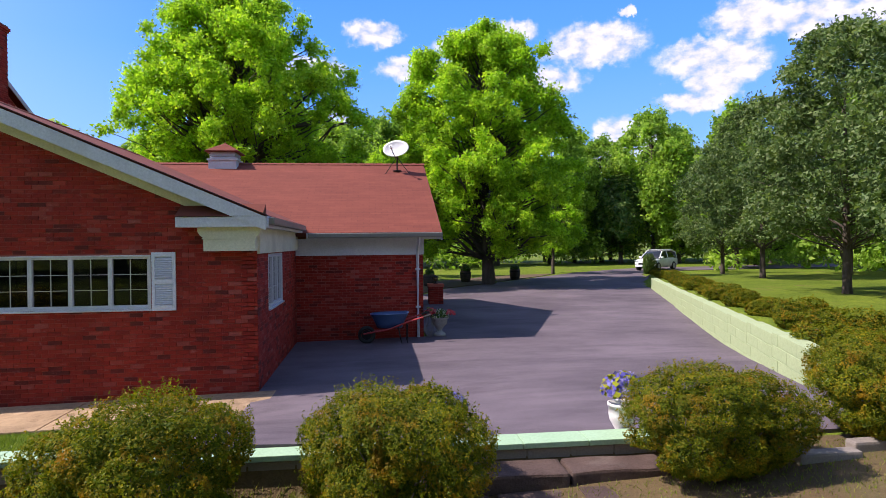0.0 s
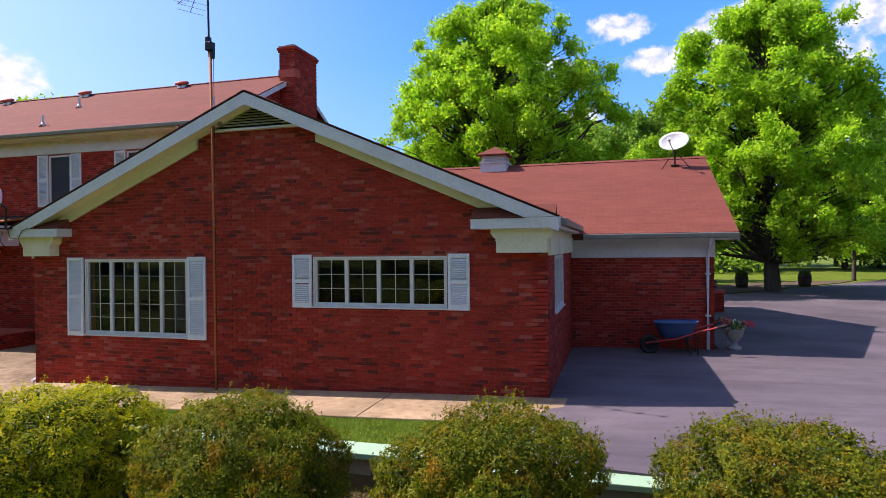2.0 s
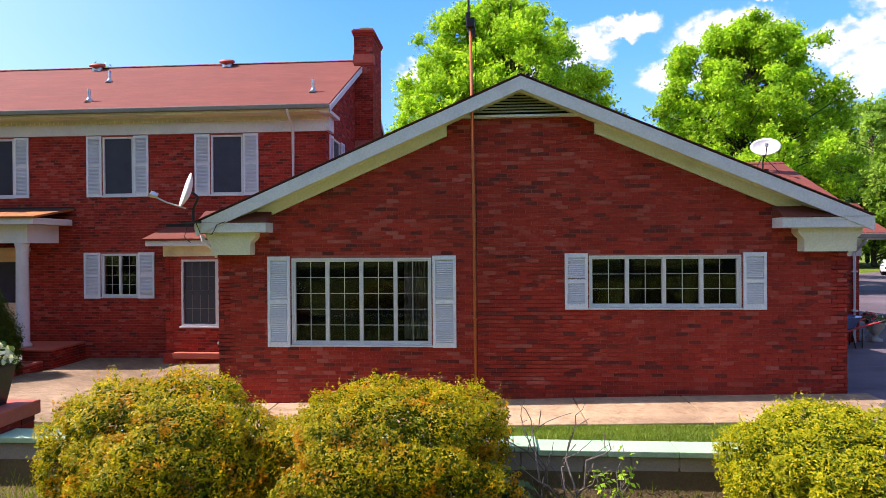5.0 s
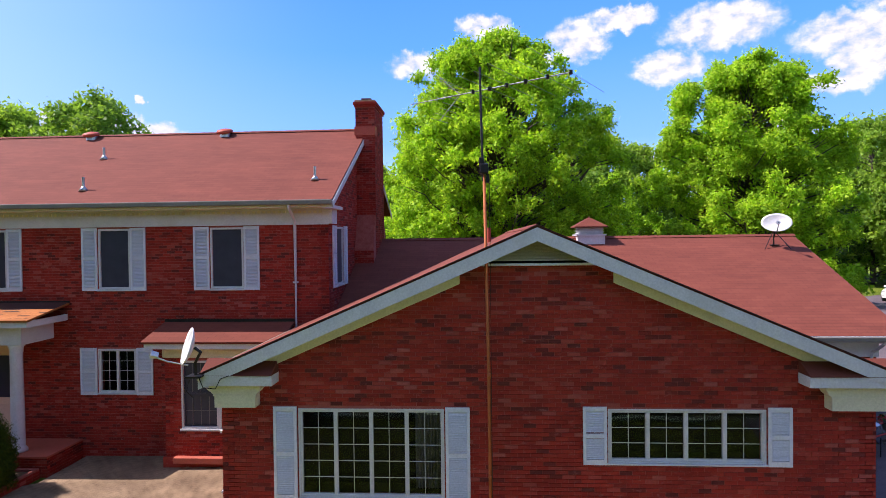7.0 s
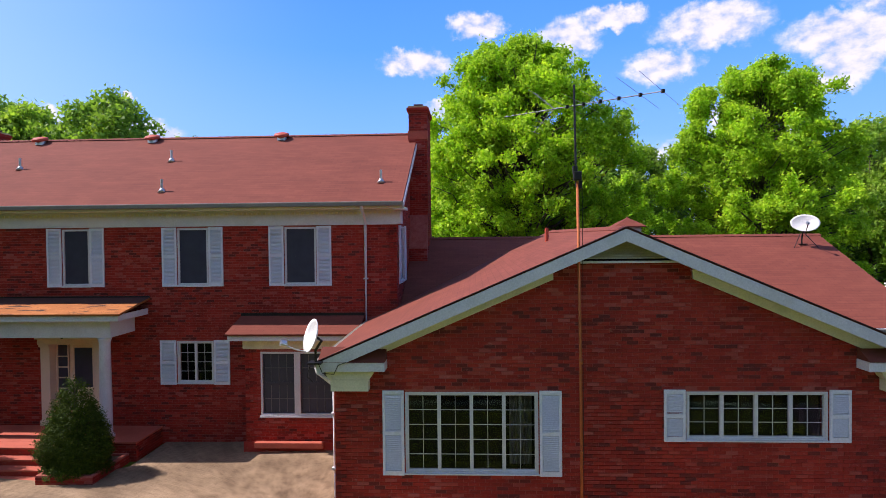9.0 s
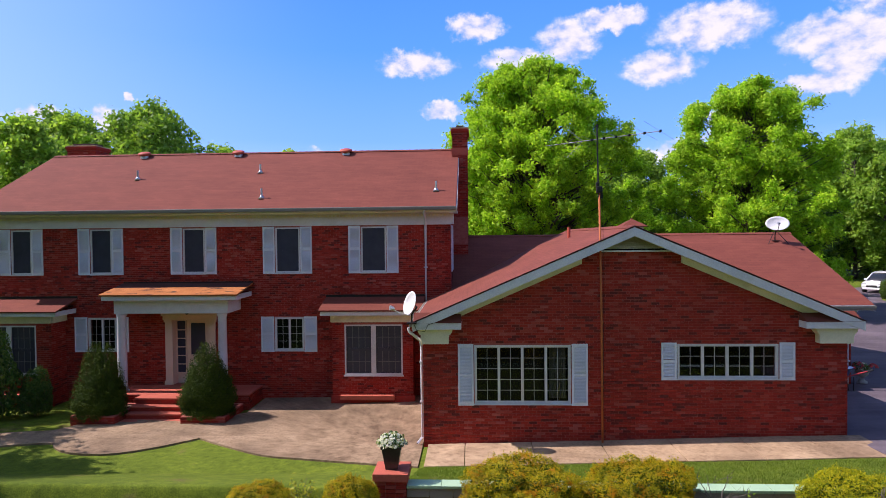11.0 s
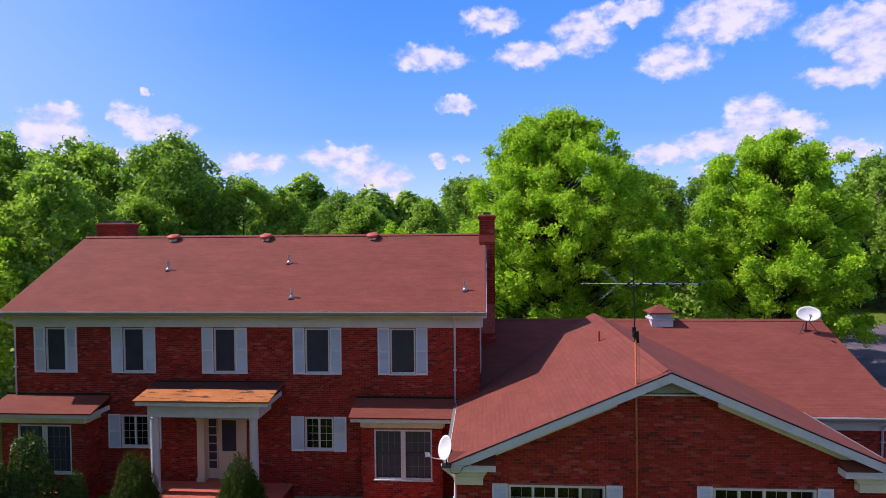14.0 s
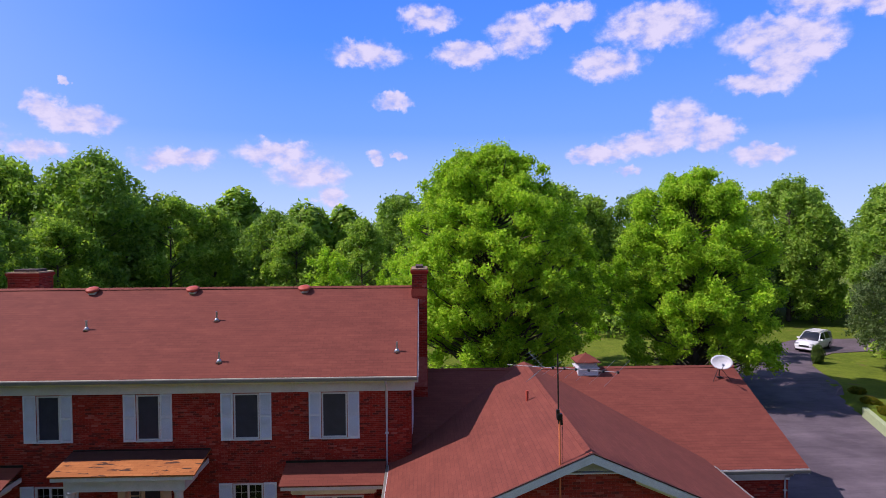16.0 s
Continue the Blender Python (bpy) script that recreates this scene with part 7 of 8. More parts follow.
# ---------------------------------------------------------------- clipped hedge bushes
def mound_meshes(name, rx, ry, rz, count, size, seed, lumps, outer_mat, inner_mat, sprigs):
    """Twigs, inner leaves, outer leaves and sprigs of a broad clipped mound with a lumpy, tufted skin."""
    rng = np.random.default_rng(seed)
    reach, tuft = lumpy(rng, lumps, 0.15, 0.70), lumpy(rng, 230, 0.020, 0.70)

    def points(n, deep):
        d = rng.normal(0, 1, (n, 3))
        d /= np.linalg.norm(d, axis=1)[:, None]
        far = 1.06 * reach(d) * tuft(d) * (1 - deep * rng.random(n) ** 1.5)
        q = np.abs(d) ** 0.86 * np.sign(d)
        p = q * far[:, None] * np.array([1.04, 1.04, 0.62]) + np.array([0, 0, 0.40])
        low = np.clip((0.40 - p[:, 2]) / 0.40, 0, 1)
        p[:, :2] *= (1 - 0.30 * low ** 2)[:, None]
        keep = p[:, 2] > 0.02
        return p[keep] * np.array([rx, ry, rz]), d[keep]

    p, w = points(count, 0.10)
    outer = leaves_mesh(name + "_outer", p, w + np.array([0, 0, 0.5]), size, outer_mat, seed + 1, 0.8, 0.55, tri=True)
    # larger dark leaves behind the skin, coloured as the shade between the tufts
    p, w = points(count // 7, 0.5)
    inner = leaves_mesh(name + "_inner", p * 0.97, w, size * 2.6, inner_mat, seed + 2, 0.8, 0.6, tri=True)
    p, w = points(sprigs, 0.0)
    n = 12
    m = len(p) * n
    sp = np.repeat(p, n, 0) + np.repeat(w * 0.6 + np.array([0, 0, 0.8]), n, 0) * rng.uniform(-0.03, 0.055, m)[:, None] + rng.normal(0, 0.008, (m, 3))
    sprig = leaves_mesh(name + "_sprigs", sp, np.repeat(w, n, 0), size, outer_mat, seed + 3, 0.9, 0.5, tri=True)
    bm = bmesh.new()
    r = random.Random(seed)
    for k in range(34):
        a, s = r.uniform(0, 2 * math.pi), r.uniform(0.45, 0.85)
        tip = Vector((rx * s * math.cos(a) * 0.9, ry * s * math.sin(a) * 0.9, rz * r.uniform(0.3, 0.7)))
        tube(bm, limb_points((0.18 * math.cos(a), 0.18 * math.sin(a), -0.08), tip, r, 0.2, 4), [0.02, 0.016, 0.012, 0.008, 0.004], 5, False)
    twigs = bpy.data.meshes.new(name + "_twigs")
    bm.to_mesh(twigs)
    bm.free()
    twigs.materials.append(TWIG)
    return twigs, inner, outer, sprig


def shrub_meshes(name, rx, ry, rz, count, size, seed, lobes, mat, sprigs):
    """Returns twig, inner, outer and sprig meshes of a tall loose shrub grown of several overlapping mounds, on z = 0."""
    rng = np.random.default_rng(seed)
    cen, rad = [np.array([0.0, 0.0, 0.46])], [0.64]
    for k in range(lobes):
        a = k * 2.39996 + rng.uniform(-0.3, 0.3)
        h = k / lobes
        d, r, z = (1 - h) * 0.55, 0.42 * (1 - 0.72 * h), 0.22 + 0.70 * h
        cen.append(np.array([d * math.cos(a), d * math.sin(a), z]))
        rad.append(r)
    cen, rad = np.array(cen), np.array(rad)
    box_ = np.array([rx, ry, rz])

    def points(n, deep):
        k = rng.choice(len(rad), 3 * n, p=rad ** 2 / (rad ** 2).sum())
        w = rng.normal(0, 1, (3 * n, 3))
        w /= np.linalg.norm(w, axis=1)[:, None]
        rough = 1 + 0.05 * np.sin(7 * w[:, 0] + k) * np.cos(6 * w[:, 1] - k) + 0.05 * np.sin(11 * w[:, 2] + 2 * k)
        p = cen[k] + w * (rad[k] * rough * (1 - deep * rng.random(3 * n) ** 1.6))[:, None]
        inside = (np.linalg.norm(p[:, None] - cen[None], axis=2) < rad[None] * 0.86).sum(1) > (0 if deep < 0.2 else 1)
        keep = (p[:, 2] > 0.03) & ~inside if deep < 0.2 else p[:, 2] > 0.02
        return (p[keep] * box_)[:n], w[keep][:n]

    p, w = points(count, 0.10)
    outer = leaves_mesh(name + "_outer", p, w + np.array([0, 0, 0.35]), size, mat, seed + 1, 0.75, 0.5)
    p, w = points(count // 3, 0.45)
    inner = leaves_mesh(name + "_inner", p * 0.97, w, size * 1.6, mat, seed + 2, 0.8, 0.55)
    p, w = points(sprigs, 0.0)
    n = 9
    m = len(p) * n
    sp = np.repeat(p, n, 0) + np.repeat(w * 0.7 + np.array([0, 0, 0.7]), n, 0) * rng.uniform(0, 0.075, m)[:, None] + rng.normal(0, 0.006, (m, 3))
    sprig = leaves_mesh(name + "_sprigs", sp, np.repeat(w, n, 0), size * 0.8, mat, seed + 3, 0.9, 0.5)
    bm = bmesh.new()
    r = random.Random(seed)
    for k in range(34):
        a = r.uniform(0, 2 * math.pi)
        s = r.uniform(0.45, 0.85)
        tip = Vector((rx * s * math.cos(a) * 0.9, ry * s * math.sin(a) * 0.9, rz * r.uniform(0.3, 0.7)))
        base = Vector((0.18 * math.cos(a), 0.18 * math.sin(a), -0.08))
        tube(bm, limb_points(base, tip, r, 0.2, 4), [0.02, 0.016, 0.012, 0.008, 0.004], 5, False)
    twigs = bpy.data.meshes.new(name + "_twigs")
    bm.to_mesh(twigs)
    bm.free()
    twigs.materials.append(TWIG)
    return twigs, inner, outer, sprig


def plant_bush(meshes, x, y, z, label, scale=(1, 1, 1), turn=0.0, name="hedge_bush", group="hedge along the garden wall"):
    t = thing(name, label, "bush", (x, y, z), group)
    t.rotation_euler.z = radians(turn)
    t.scale = scale
    for n, me in zip(("stem", "inner_foliage", "foliage", "new_growth"), meshes):
        raw_part(n, me, t, kind="stuff" if n == "new_growth" else "")
    return t


hedge_a = mound_meshes("hedge_a", 1.0, 0.9, 1.22, 64000, 0.0235, 101, 18, LEAF_HEDGE, LEAF_HEDGE_SHADED, 900)
hedge_b = mound_meshes("hedge_b", 1.0, 0.9, 1.22, 64000, 0.0235, 202, 22, LEAF_HEDGE, LEAF_HEDGE_SHADED, 900)
hedge_c = mound_meshes("hedge_c", 1.0, 0.9, 1.1, 14000, 0.045, 303, 12, LEAF_HEDGE, LEAF_HEDGE_SHADED, 160)


def recoloured(meshes, mat):
    """The same bush with its outer leaves of another kind."""
    out = list(meshes)
    for k in (2, 3):
        out[k] = meshes[k].copy()
        out[k].materials[0] = mat
    return tuple(out)


green_a, green_b, hedge_c = recoloured(hedge_a, LEAF_HEDGE_GREEN), recoloured(hedge_b, LEAF_HEDGE_GREEN), recoloured(hedge_c, LEAF_HEDGE_GREEN)
lime_a = recoloured(hedge_a, LEAF_HEDGE_LIME)
GREEN_LABEL = "clipped rounded hedge bush with olive-green leaves and brownish tips"
HEDGE_LABEL = "clipped rounded hedge bush with yellow-green leaves and bronze tips"
# x, y, half width, height, form
BUSHES = [(-1.46, -5.5, 0.60, 0.66, 0), (0.1, -5.6, 0.55, 0.82, 1), (2.98, -5.7, 1.09, 1.17, 0), (4.86, -5.75, 1.05, 1.17, 1), (8.08, -5.95, 0.96, 1.07, 0), (9.88, -6.0, 0.80, 1.12, 1), (11.68, -5.9, 0.84, 1.12, 0), (13.44, -5.62, 0.84, 1.05, 1), (16.2, -5.42, 0.84, 0.90, 0), (18.38, -4.95, 0.97, 1.0, 1)]
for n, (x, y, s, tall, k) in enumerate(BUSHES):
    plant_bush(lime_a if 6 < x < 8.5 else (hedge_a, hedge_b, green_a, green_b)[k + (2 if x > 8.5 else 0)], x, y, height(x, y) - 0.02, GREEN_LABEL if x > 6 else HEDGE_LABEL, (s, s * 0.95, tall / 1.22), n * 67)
ROWB = [(bank_line(y) + 0.80, y, s * 0.66) for y, s in ((-1.9, 1.2), (0.2, 1.0), (2.2, 0.95), (4.2, 0.85), (6.2, 0.95), (8.2, 0.8), (10.2, 0.9), (12.4, 0.85), (14.6, 0.9), (16.8, 0.85), (19.0, 0.9), (21.2, 0.85))]
for n, (x, y, s) in enumerate(ROWB):
    plant_bush(hedge_c, x, y, height(x, y) - 0.1, "low clipped bush spilling over the painted retaining wall", (s, s, s * (0.80 + 0.12 * math.sin(2.3 * n))), n * 51, group="hedge along the driveway")


plant_bush(recoloured(hedge_c, LEAF_BROAD), 32.9, 31.4, height(32.9, 31.4) - 0.03, "dark green shrub on the grass by the bend of the driveway", (0.62, 0.62, 1.35), 77, "shrub", "")


# ---------------------------------------------------------------- shrubs by the front steps
def brick_planter(x0, x1, y0, y1, z0, z1):
    p = thing("brick_planter", "low red brick planter bed beside the front steps", "planter", group="planters by the steps")
    part("surround", boxes((x0, x1, y0, y0 + 0.1, z0, z1), (x0, x1, y1 - 0.1, y1, z0, z1), (x0, x0 + 0.1, y0 + 0.1, y1 - 0.1, z0, z1), (x1 - 0.1, x1, y0 + 0.1, y1 - 0.1, z0, z1), bevel=0.01), MORTAR, p)
    me = None
    for side, (a, b, fixed) in enumerate(((x0, x1, y0), (x0, x1, y1), (y0, y1, x0), (y0, y1, x1))):
        n = round((b - a) / BRICK_L)
        for r in range(int((z1 - z0) / COURSE)):
            for k in range(n):
                if me is None:
                    bm = boxes((-BRICK_L / 2 + 0.005, BRICK_L / 2 - 0.005, -0.008, 0.008, 0.004, COURSE - 0.005))
                    me = bpy.data.meshes.new("brick")
                    bm.to_mesh(me)
                    bm.free()
                    me.materials.append(BRICK_ONE)
                u = a + (b - a) * (k + 0.5) / n
                ob = new("brick", me)
                ob.parent = p
                ob.matrix_basis = pose(u, fixed, z0 + r * COURSE) if side < 2 else pose(fixed, u, z0 + r * COURSE, 0, 0, 90)
    part("soil", boxes((x0 + 0.1, x1 - 0.1, y0 + 0.1, y1 - 0.1, z0, z1 - 0.05)), SOIL, p)


brick_planter(-6.6, -5.25, 2.3, 3.8, -0.5, -0.12)
brick_planter(-10.0, -8.65, 2.3, 3.8, -0.5, -0.12)


def conifer_meshes(name, peaks, count, seed):
    """Upright evergreen cones: flat sprays that climb outwards, in tiers with tufted edges. peaks: x, y, radius, height."""
    rng = np.random.default_rng(seed)
    at, way = [], []
    weight = np.array([r * h for _, _, r, h in peaks])
    for (x, y, r, h), share in zip(peaks, weight / weight.sum()):
        n = int(count * share / 14)
        s = 1 - np.sqrt(rng.random(n)) * 0.985
        a = rng.uniform(0, 2 * np.pi, n)
        edge = np.clip(s / 0.30, 0.62, 1) * (1 - s) ** 0.82
        lump = 1 + 0.13 * np.sin(5 * a + 9 * s) * np.sin(23 * s + 2 * a) + 0.07 * np.sin(13 * a - 31 * s)
        rad = r * edge * lump * (1 - 0.34 * rng.random(n) ** 2.2) + 0.02
        p = np.stack([x + rad * np.cos(a), y + rad * np.sin(a), h * s], 1)
        w = np.stack([0.55 * np.cos(a), 0.55 * np.sin(a), 0.85 + 0 * a], 1)
        t = np.repeat(rng.random((n, 1)) * 0, 14, 0) + rng.uniform(-0.02, 0.15, (14 * n, 1))
        at.append(np.repeat(p, 14, 0) + np.repeat(w, 14, 0) * t + rng.normal(0, 0.022, (14 * n, 3)))
        way.append(np.repeat(np.stack([np.cos(a), np.sin(a), 0.25 + 0 * a], 1), 14, 0))
    foliage = leaves_mesh(name + "_foliage", np.concatenate(at), np.concatenate(way), 0.042, LEAF_CONIFER, seed + 1, 0.7, 0.4, tri=True)
    bm = bmesh.new()
    for x, y, r, h in peaks:
        tube(bm, [(x * 0.3, y * 0.3, -0.1), (x, y, h * 0.4), (x, y, h * 0.93)], [0.07, 0.05, 0.01], 7, False)
        for k in range(40):
            a, z = k * 2.39996, h * (0.06 + 0.8 * k / 40)
            q = r * (1 - z / h) ** 0.82 * 0.8
            tube(bm, [(x, y, z), (x + q * math.cos(a), y + q * math.sin(a), z + 0.25)], [0.014, 0.004], 4, False)
    stem = bpy.data.meshes.new(name + "_stem")
    bm.to_mesh(stem)
    bm.free()
    stem.materials.append(BARK)
    return stem, foliage


def plant_conifer(meshes, x, y, z, label, turn):
    t = thing("conical_evergreen", label, "evergreen", (x, y, z), "evergreens by the steps")
    t.rotation_euler.z = radians(turn)
    t.scale = (1.12, 1.12, 1.0)
    raw_part("stem", meshes[0], t)
    raw_part("foliage", meshes[1], t)


conifer = conifer_meshes("cone", [(0, 0, 0.84, 2.25), (0.28, -0.16, 0.58, 1.6), (-0.30, 0.1, 0.56, 1.3)], 84000, 404)
twin = conifer_meshes("twin", [(0.16, 0, 0.62, 2.26), (-0.20, 0.1, 0.62, 2.22), (0.36, -0.1, 0.50, 1.4), (-0.05, -0.2, 0.72, 1.3)], 84000, 414)
plant_conifer(conifer, -6.0, 2.85, -0.28, "dense dark green cone-shaped evergreen in a brick planter", 15)
plant_conifer(twin, -9.4, 2.85, -0.28, "dense dark green twin-topped evergreen in a brick planter", 0)
laurel = shrub_meshes("laurel", 1.25, 1.1, 2.5, 5200, 0.10, 505, 14, LEAF_BROAD, 120)
plant_bush(laurel, -12.95, 2.9, -0.35, "tall loose broad-leaved shrub against the bay", (0.8, 0.8, 1.08), 0, "broadleaf_shrub", "shrubs under the bay")
plant_bush(laurel, -11.75, 3.3, -0.35, "low broad-leaved shrub with pale new leaves", (0.52, 0.52, 0.56), 90, "broadleaf_shrub", "shrubs under the bay")
plant_bush(laurel, -14.1, 2.6, -0.35, "broad-leaved shrub against the bay", (0.8, 0.8, 0.75), 200, "broadleaf_shrub", "shrubs under the bay")


# ---------------------------------------------------------------- small plants before the garden wall
def dead_twigs(x, y, z, spread, n, seed):
    """A bare patch of dry twigs showing in a bush."""
    r = random.Random(seed)
    t = thing("dry_twigs", "patch of dry grey-pink twigs in the hedge bush", "twigs", (x, y, z))
    bm = bmesh.new()
    for k in range(n):
        p = Vector((r.uniform(-spread, spread), r.uniform(-0.1, 0.1), r.uniform(-0.22, 0.0)))
        q = p + Vector((r.uniform(-0.14, 0.14), r.uniform(-0.12, 0.05), r.uniform(0.12, 0.3)))
        tube(bm, limb_points(p, q, r, 0.3, 3), [0.006, 0.005, 0.004, 0.002], 4, False)
    tagged(part("twig", bm, TWIG, t), kind="stuff")


dead_twigs(8.06, -6.62, 1.38, 0.16, 70, 3)


def bare_shrub(x, y, z):
    t = thing("bare_shrub", "leafless grey branching shrub before the garden wall", "shrub", (x, y, z))
    rng = random.Random(9)
    bm = bmesh.new()
    for k in range(6):
        a = 2 * math.pi * k / 6 + rng.uniform(-0.4, 0.4)
        tip = Vector((0.35 * math.cos(a), 0.25 * math.sin(a), rng.uniform(0.6, 0.95)))
        pts = limb_points((0.03 * math.cos(a), 0.03 * math.sin(a), -0.05), tip, rng, 0.25, 6)
        tube(bm, pts, [0.013, 0.011, 0.009, 0.008, 0.006, 0.004, 0.003], 5, False)
        for j in (2, 3, 4, 5):
            q = pts[j] + Vector((rng.uniform(-0.25, 0.25), rng.uniform(-0.15, 0.15), rng.uniform(0.08, 0.28)))
            tube(bm, limb_points(pts[j], q, rng, 0.2, 3), [0.005, 0.004, 0.003, 0.002], 4, False)
    part("branch", bm, TWIG, t)


def leafy(name, label, x, y, z, spread, tall, count, size, mat, seed):
    t = thing(name, label, "plant", (x, y, z))
    rng = np.random.default_rng(seed)
    r = random.Random(seed)
    bm = bmesh.new()
    at = []
    for k in range(11):
        a = r.uniform(0, 6.28)
        tip = Vector((spread * math.cos(a) * r.uniform(0.3, 1), spread * math.sin(a) * r.uniform(0.3, 1), tall * r.uniform(0.55, 1)))
        pts = limb_points((0, 0, -0.04), tip, r, 0.15, 5)
        tube(bm, pts, [0.007, 0.006, 0.005, 0.004, 0.003, 0.002], 4, False)
        at += [pts[j].lerp(pts[j + 1], r.random()) for j in (1, 2, 3, 4, 4) for _ in range(max(1, count // 55))]
    part("stem", bm, TWIG, t)
    p = np.array([tuple(v) for v in at]) + rng.normal(0, size * 0.8, (len(at), 3))
    raw_part("foliage", leaves_mesh(name, p, np.tile([0, -0.2, 0.8], (len(p), 1)), size, mat, seed, 0.6, 0.5), t, kind="stuff")
    return t


bare_shrub(6.12, -5.55, 0.45)
leafy("rose_bush", "thin rose bush with small leaves and a red bud", 6.54, -5.5, 0.44, 0.22, 0.62, 120, 0.05, LEAF_OAK, 61)
leafy("leafy_plant", "dark green broad-leaved plant under the hedge", 5.66, -5.85, 0.44, 0.35, 0.55, 330, 0.09, LEAF_PEAR, 62)
leafy("lime_plant", "bright lime-yellow leafy plant between hedge bushes", 8.97, -5.9, 0.44, 0.20, 0.85, 260, 0.06, LEAF_LIME, 63)
leafy("lime_plant", "bright lime-yellow leafy plant between hedge bushes", -0.68, -5.5, 0.46, 0.30, 0.72, 260, 0.06, LEAF_LIME, 64)


# ---------------------------------------------------------------- grass blades near the walls
def blades(name, label, x0, x1, y0, y1, n, tall, mat, seed, skip=None):
    rng = np.random.default_rng(seed)
    x, y = rng.uniform(x0, x1, n), rng.uniform(y0, y1, n)
    if skip:
        keep = np.array([not skip(a, b) for a, b in zip(x, y)])
        x, y = x[keep], y[keep]
    z = np.array([height(a, b) for a, b in zip(x, y)]) - 0.025
    n = len(x)
    h = tall * rng.uniform(0.5, 1.3, n)
    a = rng.uniform(0, 2 * np.pi, n)
    w = 0.004 + 0.003 * rng.random(n)
    lean = rng.normal(0, 0.45, (n, 2)) * h[:, None]
    p = np.stack([x, y, z], 1)
    d = np.stack([np.cos(a) * w, np.sin(a) * w, 0 * a], 1)
    v = np.stack([p - d, p + d, p + np.stack([lean[:, 0], lean[:, 1], h], 1)], 1).reshape(-1, 3)
    me = bpy.data.meshes.new(name)
    me.vertices.add(3 * n)
    me.vertices.foreach_set("co", v.astype(np.float32).ravel())
    me.loops.add(3 * n)
    me.loops.foreach_set("vertex_index", np.arange(3 * n, dtype=np.int32))
    me.polygons.add(n)
    me.polygons.foreach_set("loop_start", np.arange(0, 3 * n, 3, dtype=np.int32))
    me.update(calc_edges=True)
    me.materials.append(mat)
    tagged(new(name, me), label, "grass", kind="stuff")


blades("lawn_grass", "short green lawn grass on the bank before the house", 0.9, 11.35, -4.78, -1.56, 60000, 0.045, BLADE, 91)
blades("rough_grass", "rough dry grass and weeds before the garden wall", 0.5, 13.2, -7.4, -5.04, 40000, 0.075, BLADE_DRY, 92)
blades("rough_grass", "sparse dry grass on bare soil under the hedge", 13.2, 19.5, -7.4, -5.04, 9000, 0.032, BLADE_DRY, 93)


# ---------------------------------------------------------------- sky with fair-weather clouds, far behind everything
# azimuth, elevation and half sizes in degrees
HIGH_CLOUDS = [(-5.0, 15.7, 3.17, 1.14), (0.6, 18.8, 2.3, 1.1), (3.9, 15.7, 2.84, 1.06), (8.9, 17.3, 2.69, 1.6), (12.9, 18.7, 2.84, 1.06), (16.9, 14.5, 2.99, 1.39), (21.0, 17.3, 4.4, 1.7), (28.5, 11.8, 2.3, 0.89), (30.8, 12.8, 2.3, 1.6), (32.9, 14.6, 1.69, 1.8), (-2.8, 11.6, 1.69, 0.7), (30.5, 15.1, 4.3, 1.62), (33.7, 18.0, 3.09, 1.71), (37.3, 17.3, 3.9, 1.22), (23.8, 19.8, 0.8, 0.39)]
LOW_CLOUDS = [(16.0, 6.6, 2.87, 0.72), (20.7, 7.4, 3.9, 0.92), (25.5, 8.4, 2.15, 0.92), (18.6, 5.1, 0.92, 0.51), (29.3, 6.0, 2.15, 0.82), (31.2, 2.7, 1.03, 0.62), (-4.4, 6.5, 0.72, 0.51), (-2.4, 6.9, 0.62, 0.41), (-13.4, 6.9, 3.28, 1.13), (-10.4, 5.1, 3.39, 1.33), (-21.5, 6.2, 3.28, 0.92), (-28.8, 8.8, 2.95, 1.04), (-31.2, 9.6, 1.33, 1.23), (-35.8, 7.3, 2.46, 1.33), (-31.5, 6.3, 2.05, 0.62), (-39.3, 7.4, 1.03, 0.51), (-8.6, 3.0, 1.33, 1.03), (-29.7, 11.5, 0.41, 0.31), (22.9, 9.1, 2.26, 1.85), (25.6, 7.7, 1.74, 1.13)]
SIDE_CLOUDS = [(-36.9, 7.8, 2.6, 1.4), (-36.4, 9.4, 1.9, 1.0), (-53.5, 12.5, 4.5, 3.0), (43.0, 16.2, 4.6, 2.2)]


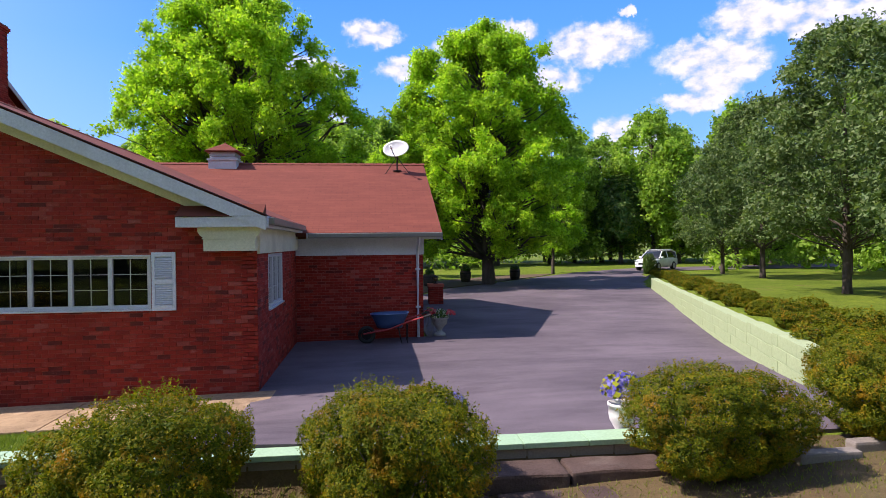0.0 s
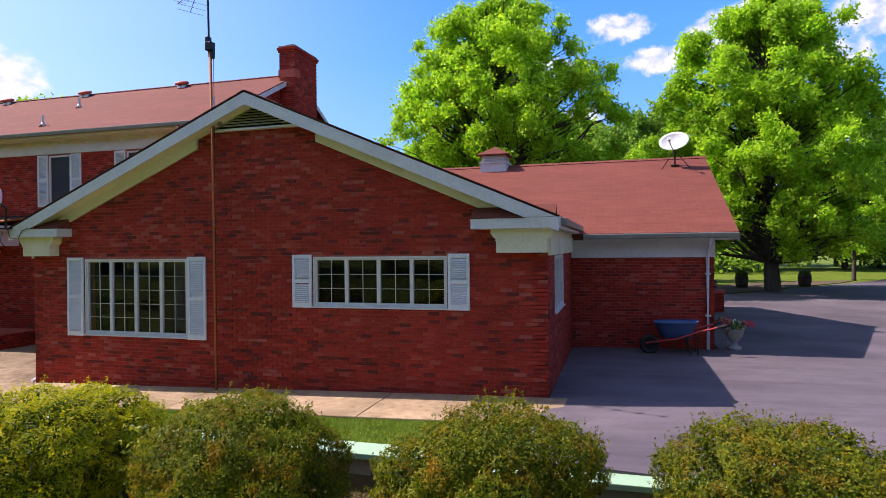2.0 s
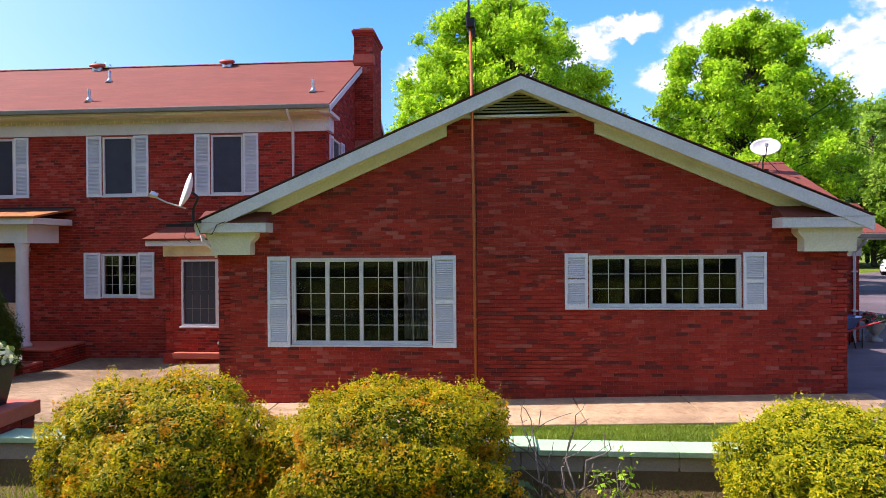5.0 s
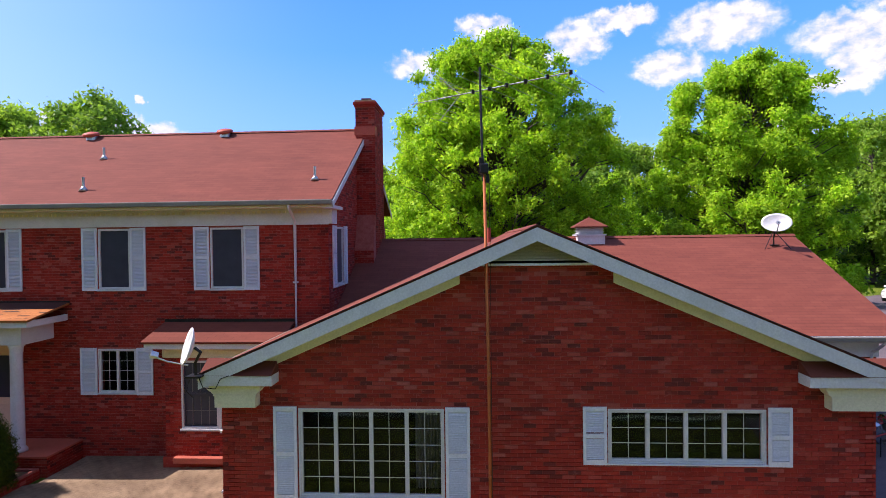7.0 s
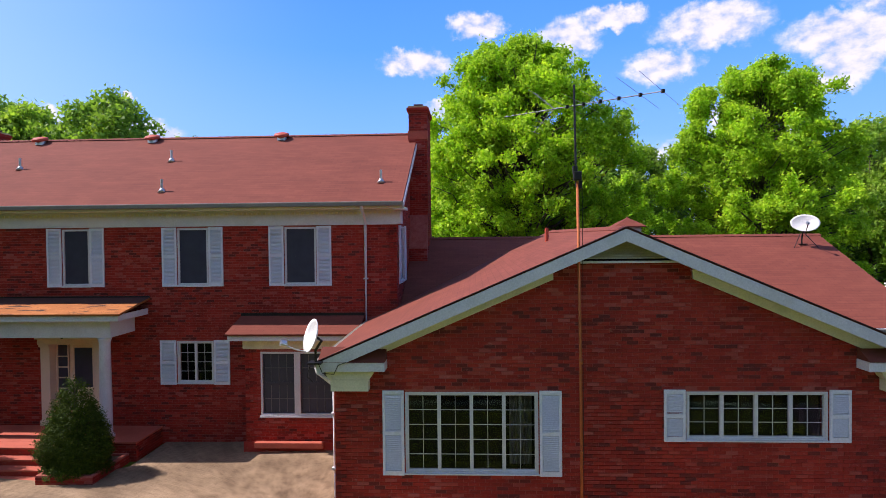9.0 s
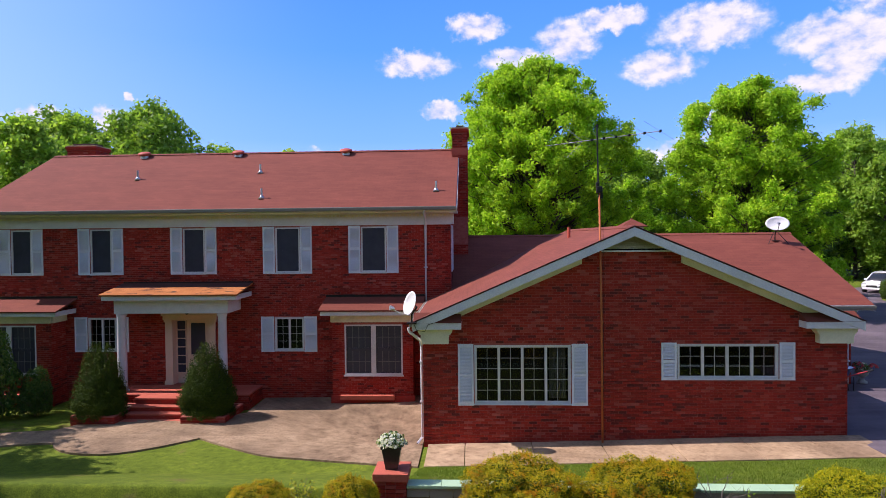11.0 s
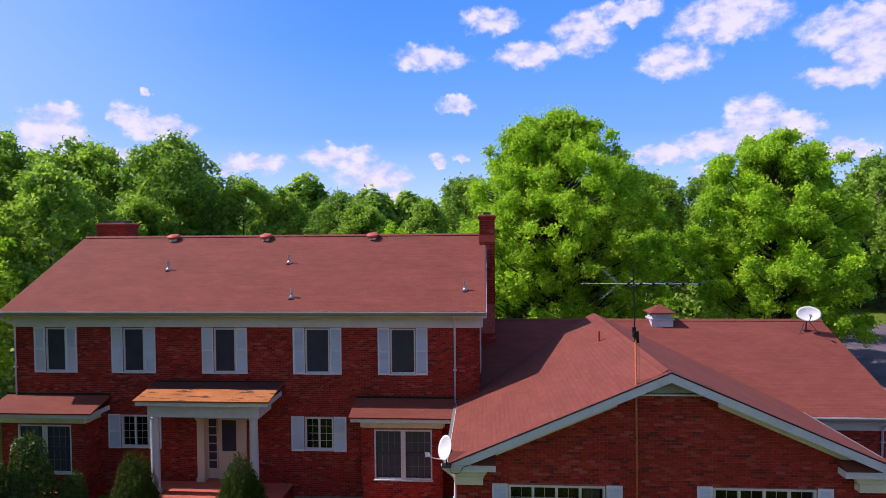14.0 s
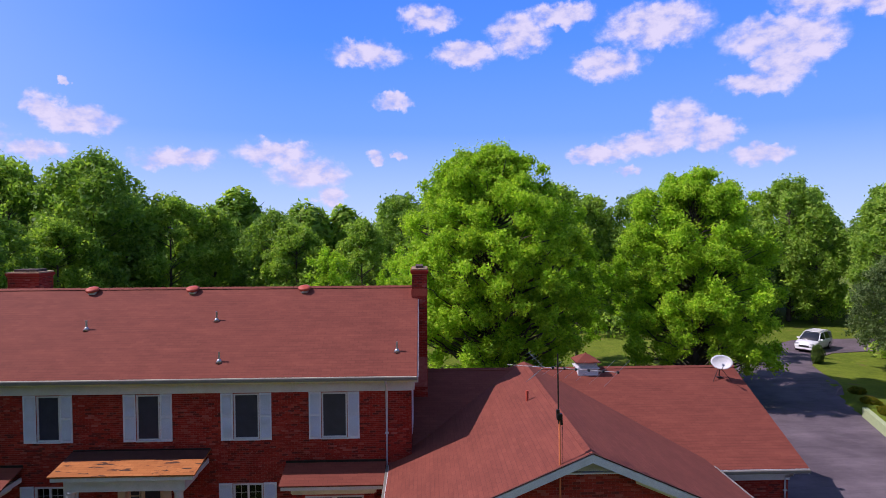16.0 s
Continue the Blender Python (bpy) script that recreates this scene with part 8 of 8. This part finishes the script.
def sky_surface():
    m = bpy.data.materials.new("clear_sky_with_clouds")
    m.use_nodes = True
    tree = m.node_tree
    tree.nodes.clear()
    uv = tree.nodes.new("ShaderNodeUVMap").outputs[0]
    n1 = tree.nodes.new("ShaderNodeTexNoise")
    n1.inputs["Scale"].default_value, n1.inputs["Detail"].default_value, n1.inputs["Roughness"].default_value = 0.7, 8.0, 0.60
    tree.links.new(uv, n1.inputs["Vector"])
    sub = tree.nodes.new("ShaderNodeVectorMath")
    sub.operation = "SUBTRACT"
    sub.inputs[1].default_value = (0.5, 0.5, 0.5)
    tree.links.new(n1.outputs["Color"], sub.inputs[0])
    warp = tree.nodes.new("ShaderNodeVectorMath")
    warp.operation = "MULTIPLY_ADD"
    warp.inputs[1].default_value = (3.2, 2.4, 0.0)
    tree.links.new(sub.outputs[0], warp.inputs[0])
    tree.links.new(uv, warp.inputs[2])
    total = None
    for az, el, ra, re in HIGH_CLOUDS + LOW_CLOUDS + SIDE_CLOUDS:
        mp = tree.nodes.new("ShaderNodeVectorMath")
        mp.operation = "SUBTRACT"
        mp.inputs[1].default_value = (az, el, 0)
        tree.links.new(warp.outputs[0], mp.inputs[0])
        sc = tree.nodes.new("ShaderNodeVectorMath")
        sc.operation = "MULTIPLY"
        sc.inputs[1].default_value = (0.82 / ra, 0.82 / re, 0)
        tree.links.new(mp.outputs[0], sc.inputs[0])
        ln = tree.nodes.new("ShaderNodeVectorMath")
        ln.operation = "LENGTH"
        tree.links.new(sc.outputs[0], ln.inputs[0])
        fall = tree.nodes.new("ShaderNodeMapRange")
        fall.interpolation_type = "SMOOTHSTEP"
        for k, v in zip((1, 2, 3, 4), (0.40, 1.40, 1.0, 0.0)):
            fall.inputs[k].default_value = v
        tree.links.new(ln.outputs["Value"], fall.inputs[0])
        if total is None:
            total = fall.outputs[0]
        else:
            mx = tree.nodes.new("ShaderNodeMath")
            mx.operation = "MAXIMUM"
            tree.links.new(total, mx.inputs[0])
            tree.links.new(fall.outputs[0], mx.inputs[1])
            total = mx.outputs[0]
    # billows inside the clouds
    n2 = tree.nodes.new("ShaderNodeTexNoise")
    n2.inputs["Scale"].default_value, n2.inputs["Detail"].default_value, n2.inputs["Roughness"].default_value = 0.6, 7.0, 0.55
    mp = tree.nodes.new("ShaderNodeMapping")
    mp.inputs["Location"].default_value, mp.inputs["Scale"].default_value = (3.0, 7.0, 0), (1.0, 1.5, 1.0)
    tree.links.new(uv, mp.inputs[0])
    tree.links.new(mp.outputs[0], n2.inputs["Vector"])
    gain = tree.nodes.new("ShaderNodeMath")
    gain.operation = "MULTIPLY_ADD"
    gain.inputs[1].default_value, gain.inputs[2].default_value = 1.45, 0.02
    tree.links.new(n2.outputs["Fac"], gain.inputs[0])
    cover = tree.nodes.new("ShaderNodeMath")
    cover.operation, cover.use_clamp = "MULTIPLY", True
    tree.links.new(total, cover.inputs[0])
    tree.links.new(gain.outputs[0], cover.inputs[1])
    soft = tree.nodes.new("ShaderNodeMapRange")
    soft.interpolation_type = "SMOOTHSTEP"
    for k, v in zip((1, 2, 3, 4), (0.22, 0.82, 0.0, 0.96)):
        soft.inputs[k].default_value = v
    tree.links.new(cover.outputs[0], soft.inputs[0])
    # blue that pales towards the horizon and towards the sun's side
    xyz = tree.nodes.new("ShaderNodeSeparateXYZ")
    tree.links.new(uv, xyz.inputs[0])
    up = tree.nodes.new("ShaderNodeMapRange")
    up.inputs[2].default_value = 40.0
    tree.links.new(xyz.outputs["Y"], up.inputs[0])
    blue = ramp_of(tree, [(0.0, (0.52, 0.72, 0.95)), (0.1, (0.37, 0.59, 0.97)), (0.22, (0.175, 0.41, 0.97)), (0.42, (0.09, 0.31, 0.95)), (0.6, (0.065, 0.25, 0.90)), (1.0, (0.04, 0.18, 0.66))], up.outputs[0])
    side = tree.nodes.new("ShaderNodeMapRange")
    side.interpolation_type = "SMOOTHSTEP"
    for k, v in zip((1, 2, 3, 4), (-8.0, -75.0, 0.0, 0.75)):
        side.inputs[k].default_value = v
    tree.links.new(xyz.outputs["X"], side.inputs[0])
    blue = mixed(tree, side.outputs[0], blue, (0.52, 0.72, 0.98))
    white = ramp_of(tree, [(0.34, (0.50, 0.53, 0.74)), (0.60, (0.73, 0.72, 0.83))], n2.outputs["Fac"])
    col = mixed(tree, soft.outputs[0], blue, white)
    em = tree.nodes.new("ShaderNodeEmission")
    em.inputs[1].default_value = BACKDROP_GLOW
    tree.links.new(col, em.inputs[0])
    out = tree.nodes.new("ShaderNodeOutputMaterial")
    tree.links.new(em.outputs[0], out.inputs[0])
    return m


def make_backdrop():
    R, mid = 2300.0, Vector((4.0, -10.0, 4.0))
    azs, els = np.linspace(-80, 80, 65), np.linspace(-1.2, 40, 24)
    bm = bmesh.new()
    uv = bm.loops.layers.uv.verify()
    grid = [[bm.verts.new(mid + Vector((R * math.sin(radians(a)) * math.cos(radians(e)), R * math.cos(radians(a)) * math.cos(radians(e)), R * math.sin(radians(e))))) for a in azs] for e in els]
    for j in range(len(els) - 1):
        for i in range(len(azs) - 1):
            f = bm.faces.new((grid[j][i], grid[j][i + 1], grid[j + 1][i + 1], grid[j + 1][i]))
            for l, (a, e) in zip(f.loops, ((azs[i], els[j]), (azs[i + 1], els[j]), (azs[i + 1], els[j + 1]), (azs[i], els[j + 1]))):
                l[uv].uv = (a, e)
    tagged(part("sky_backdrop", bm, sky_surface(), None), "blue spring sky with small white clouds", "sky", kind="structure")


make_backdrop()


# ---------------------------------------------------------------- brickwork, laid last
for job in LATER:
    lay_bricks(*job)
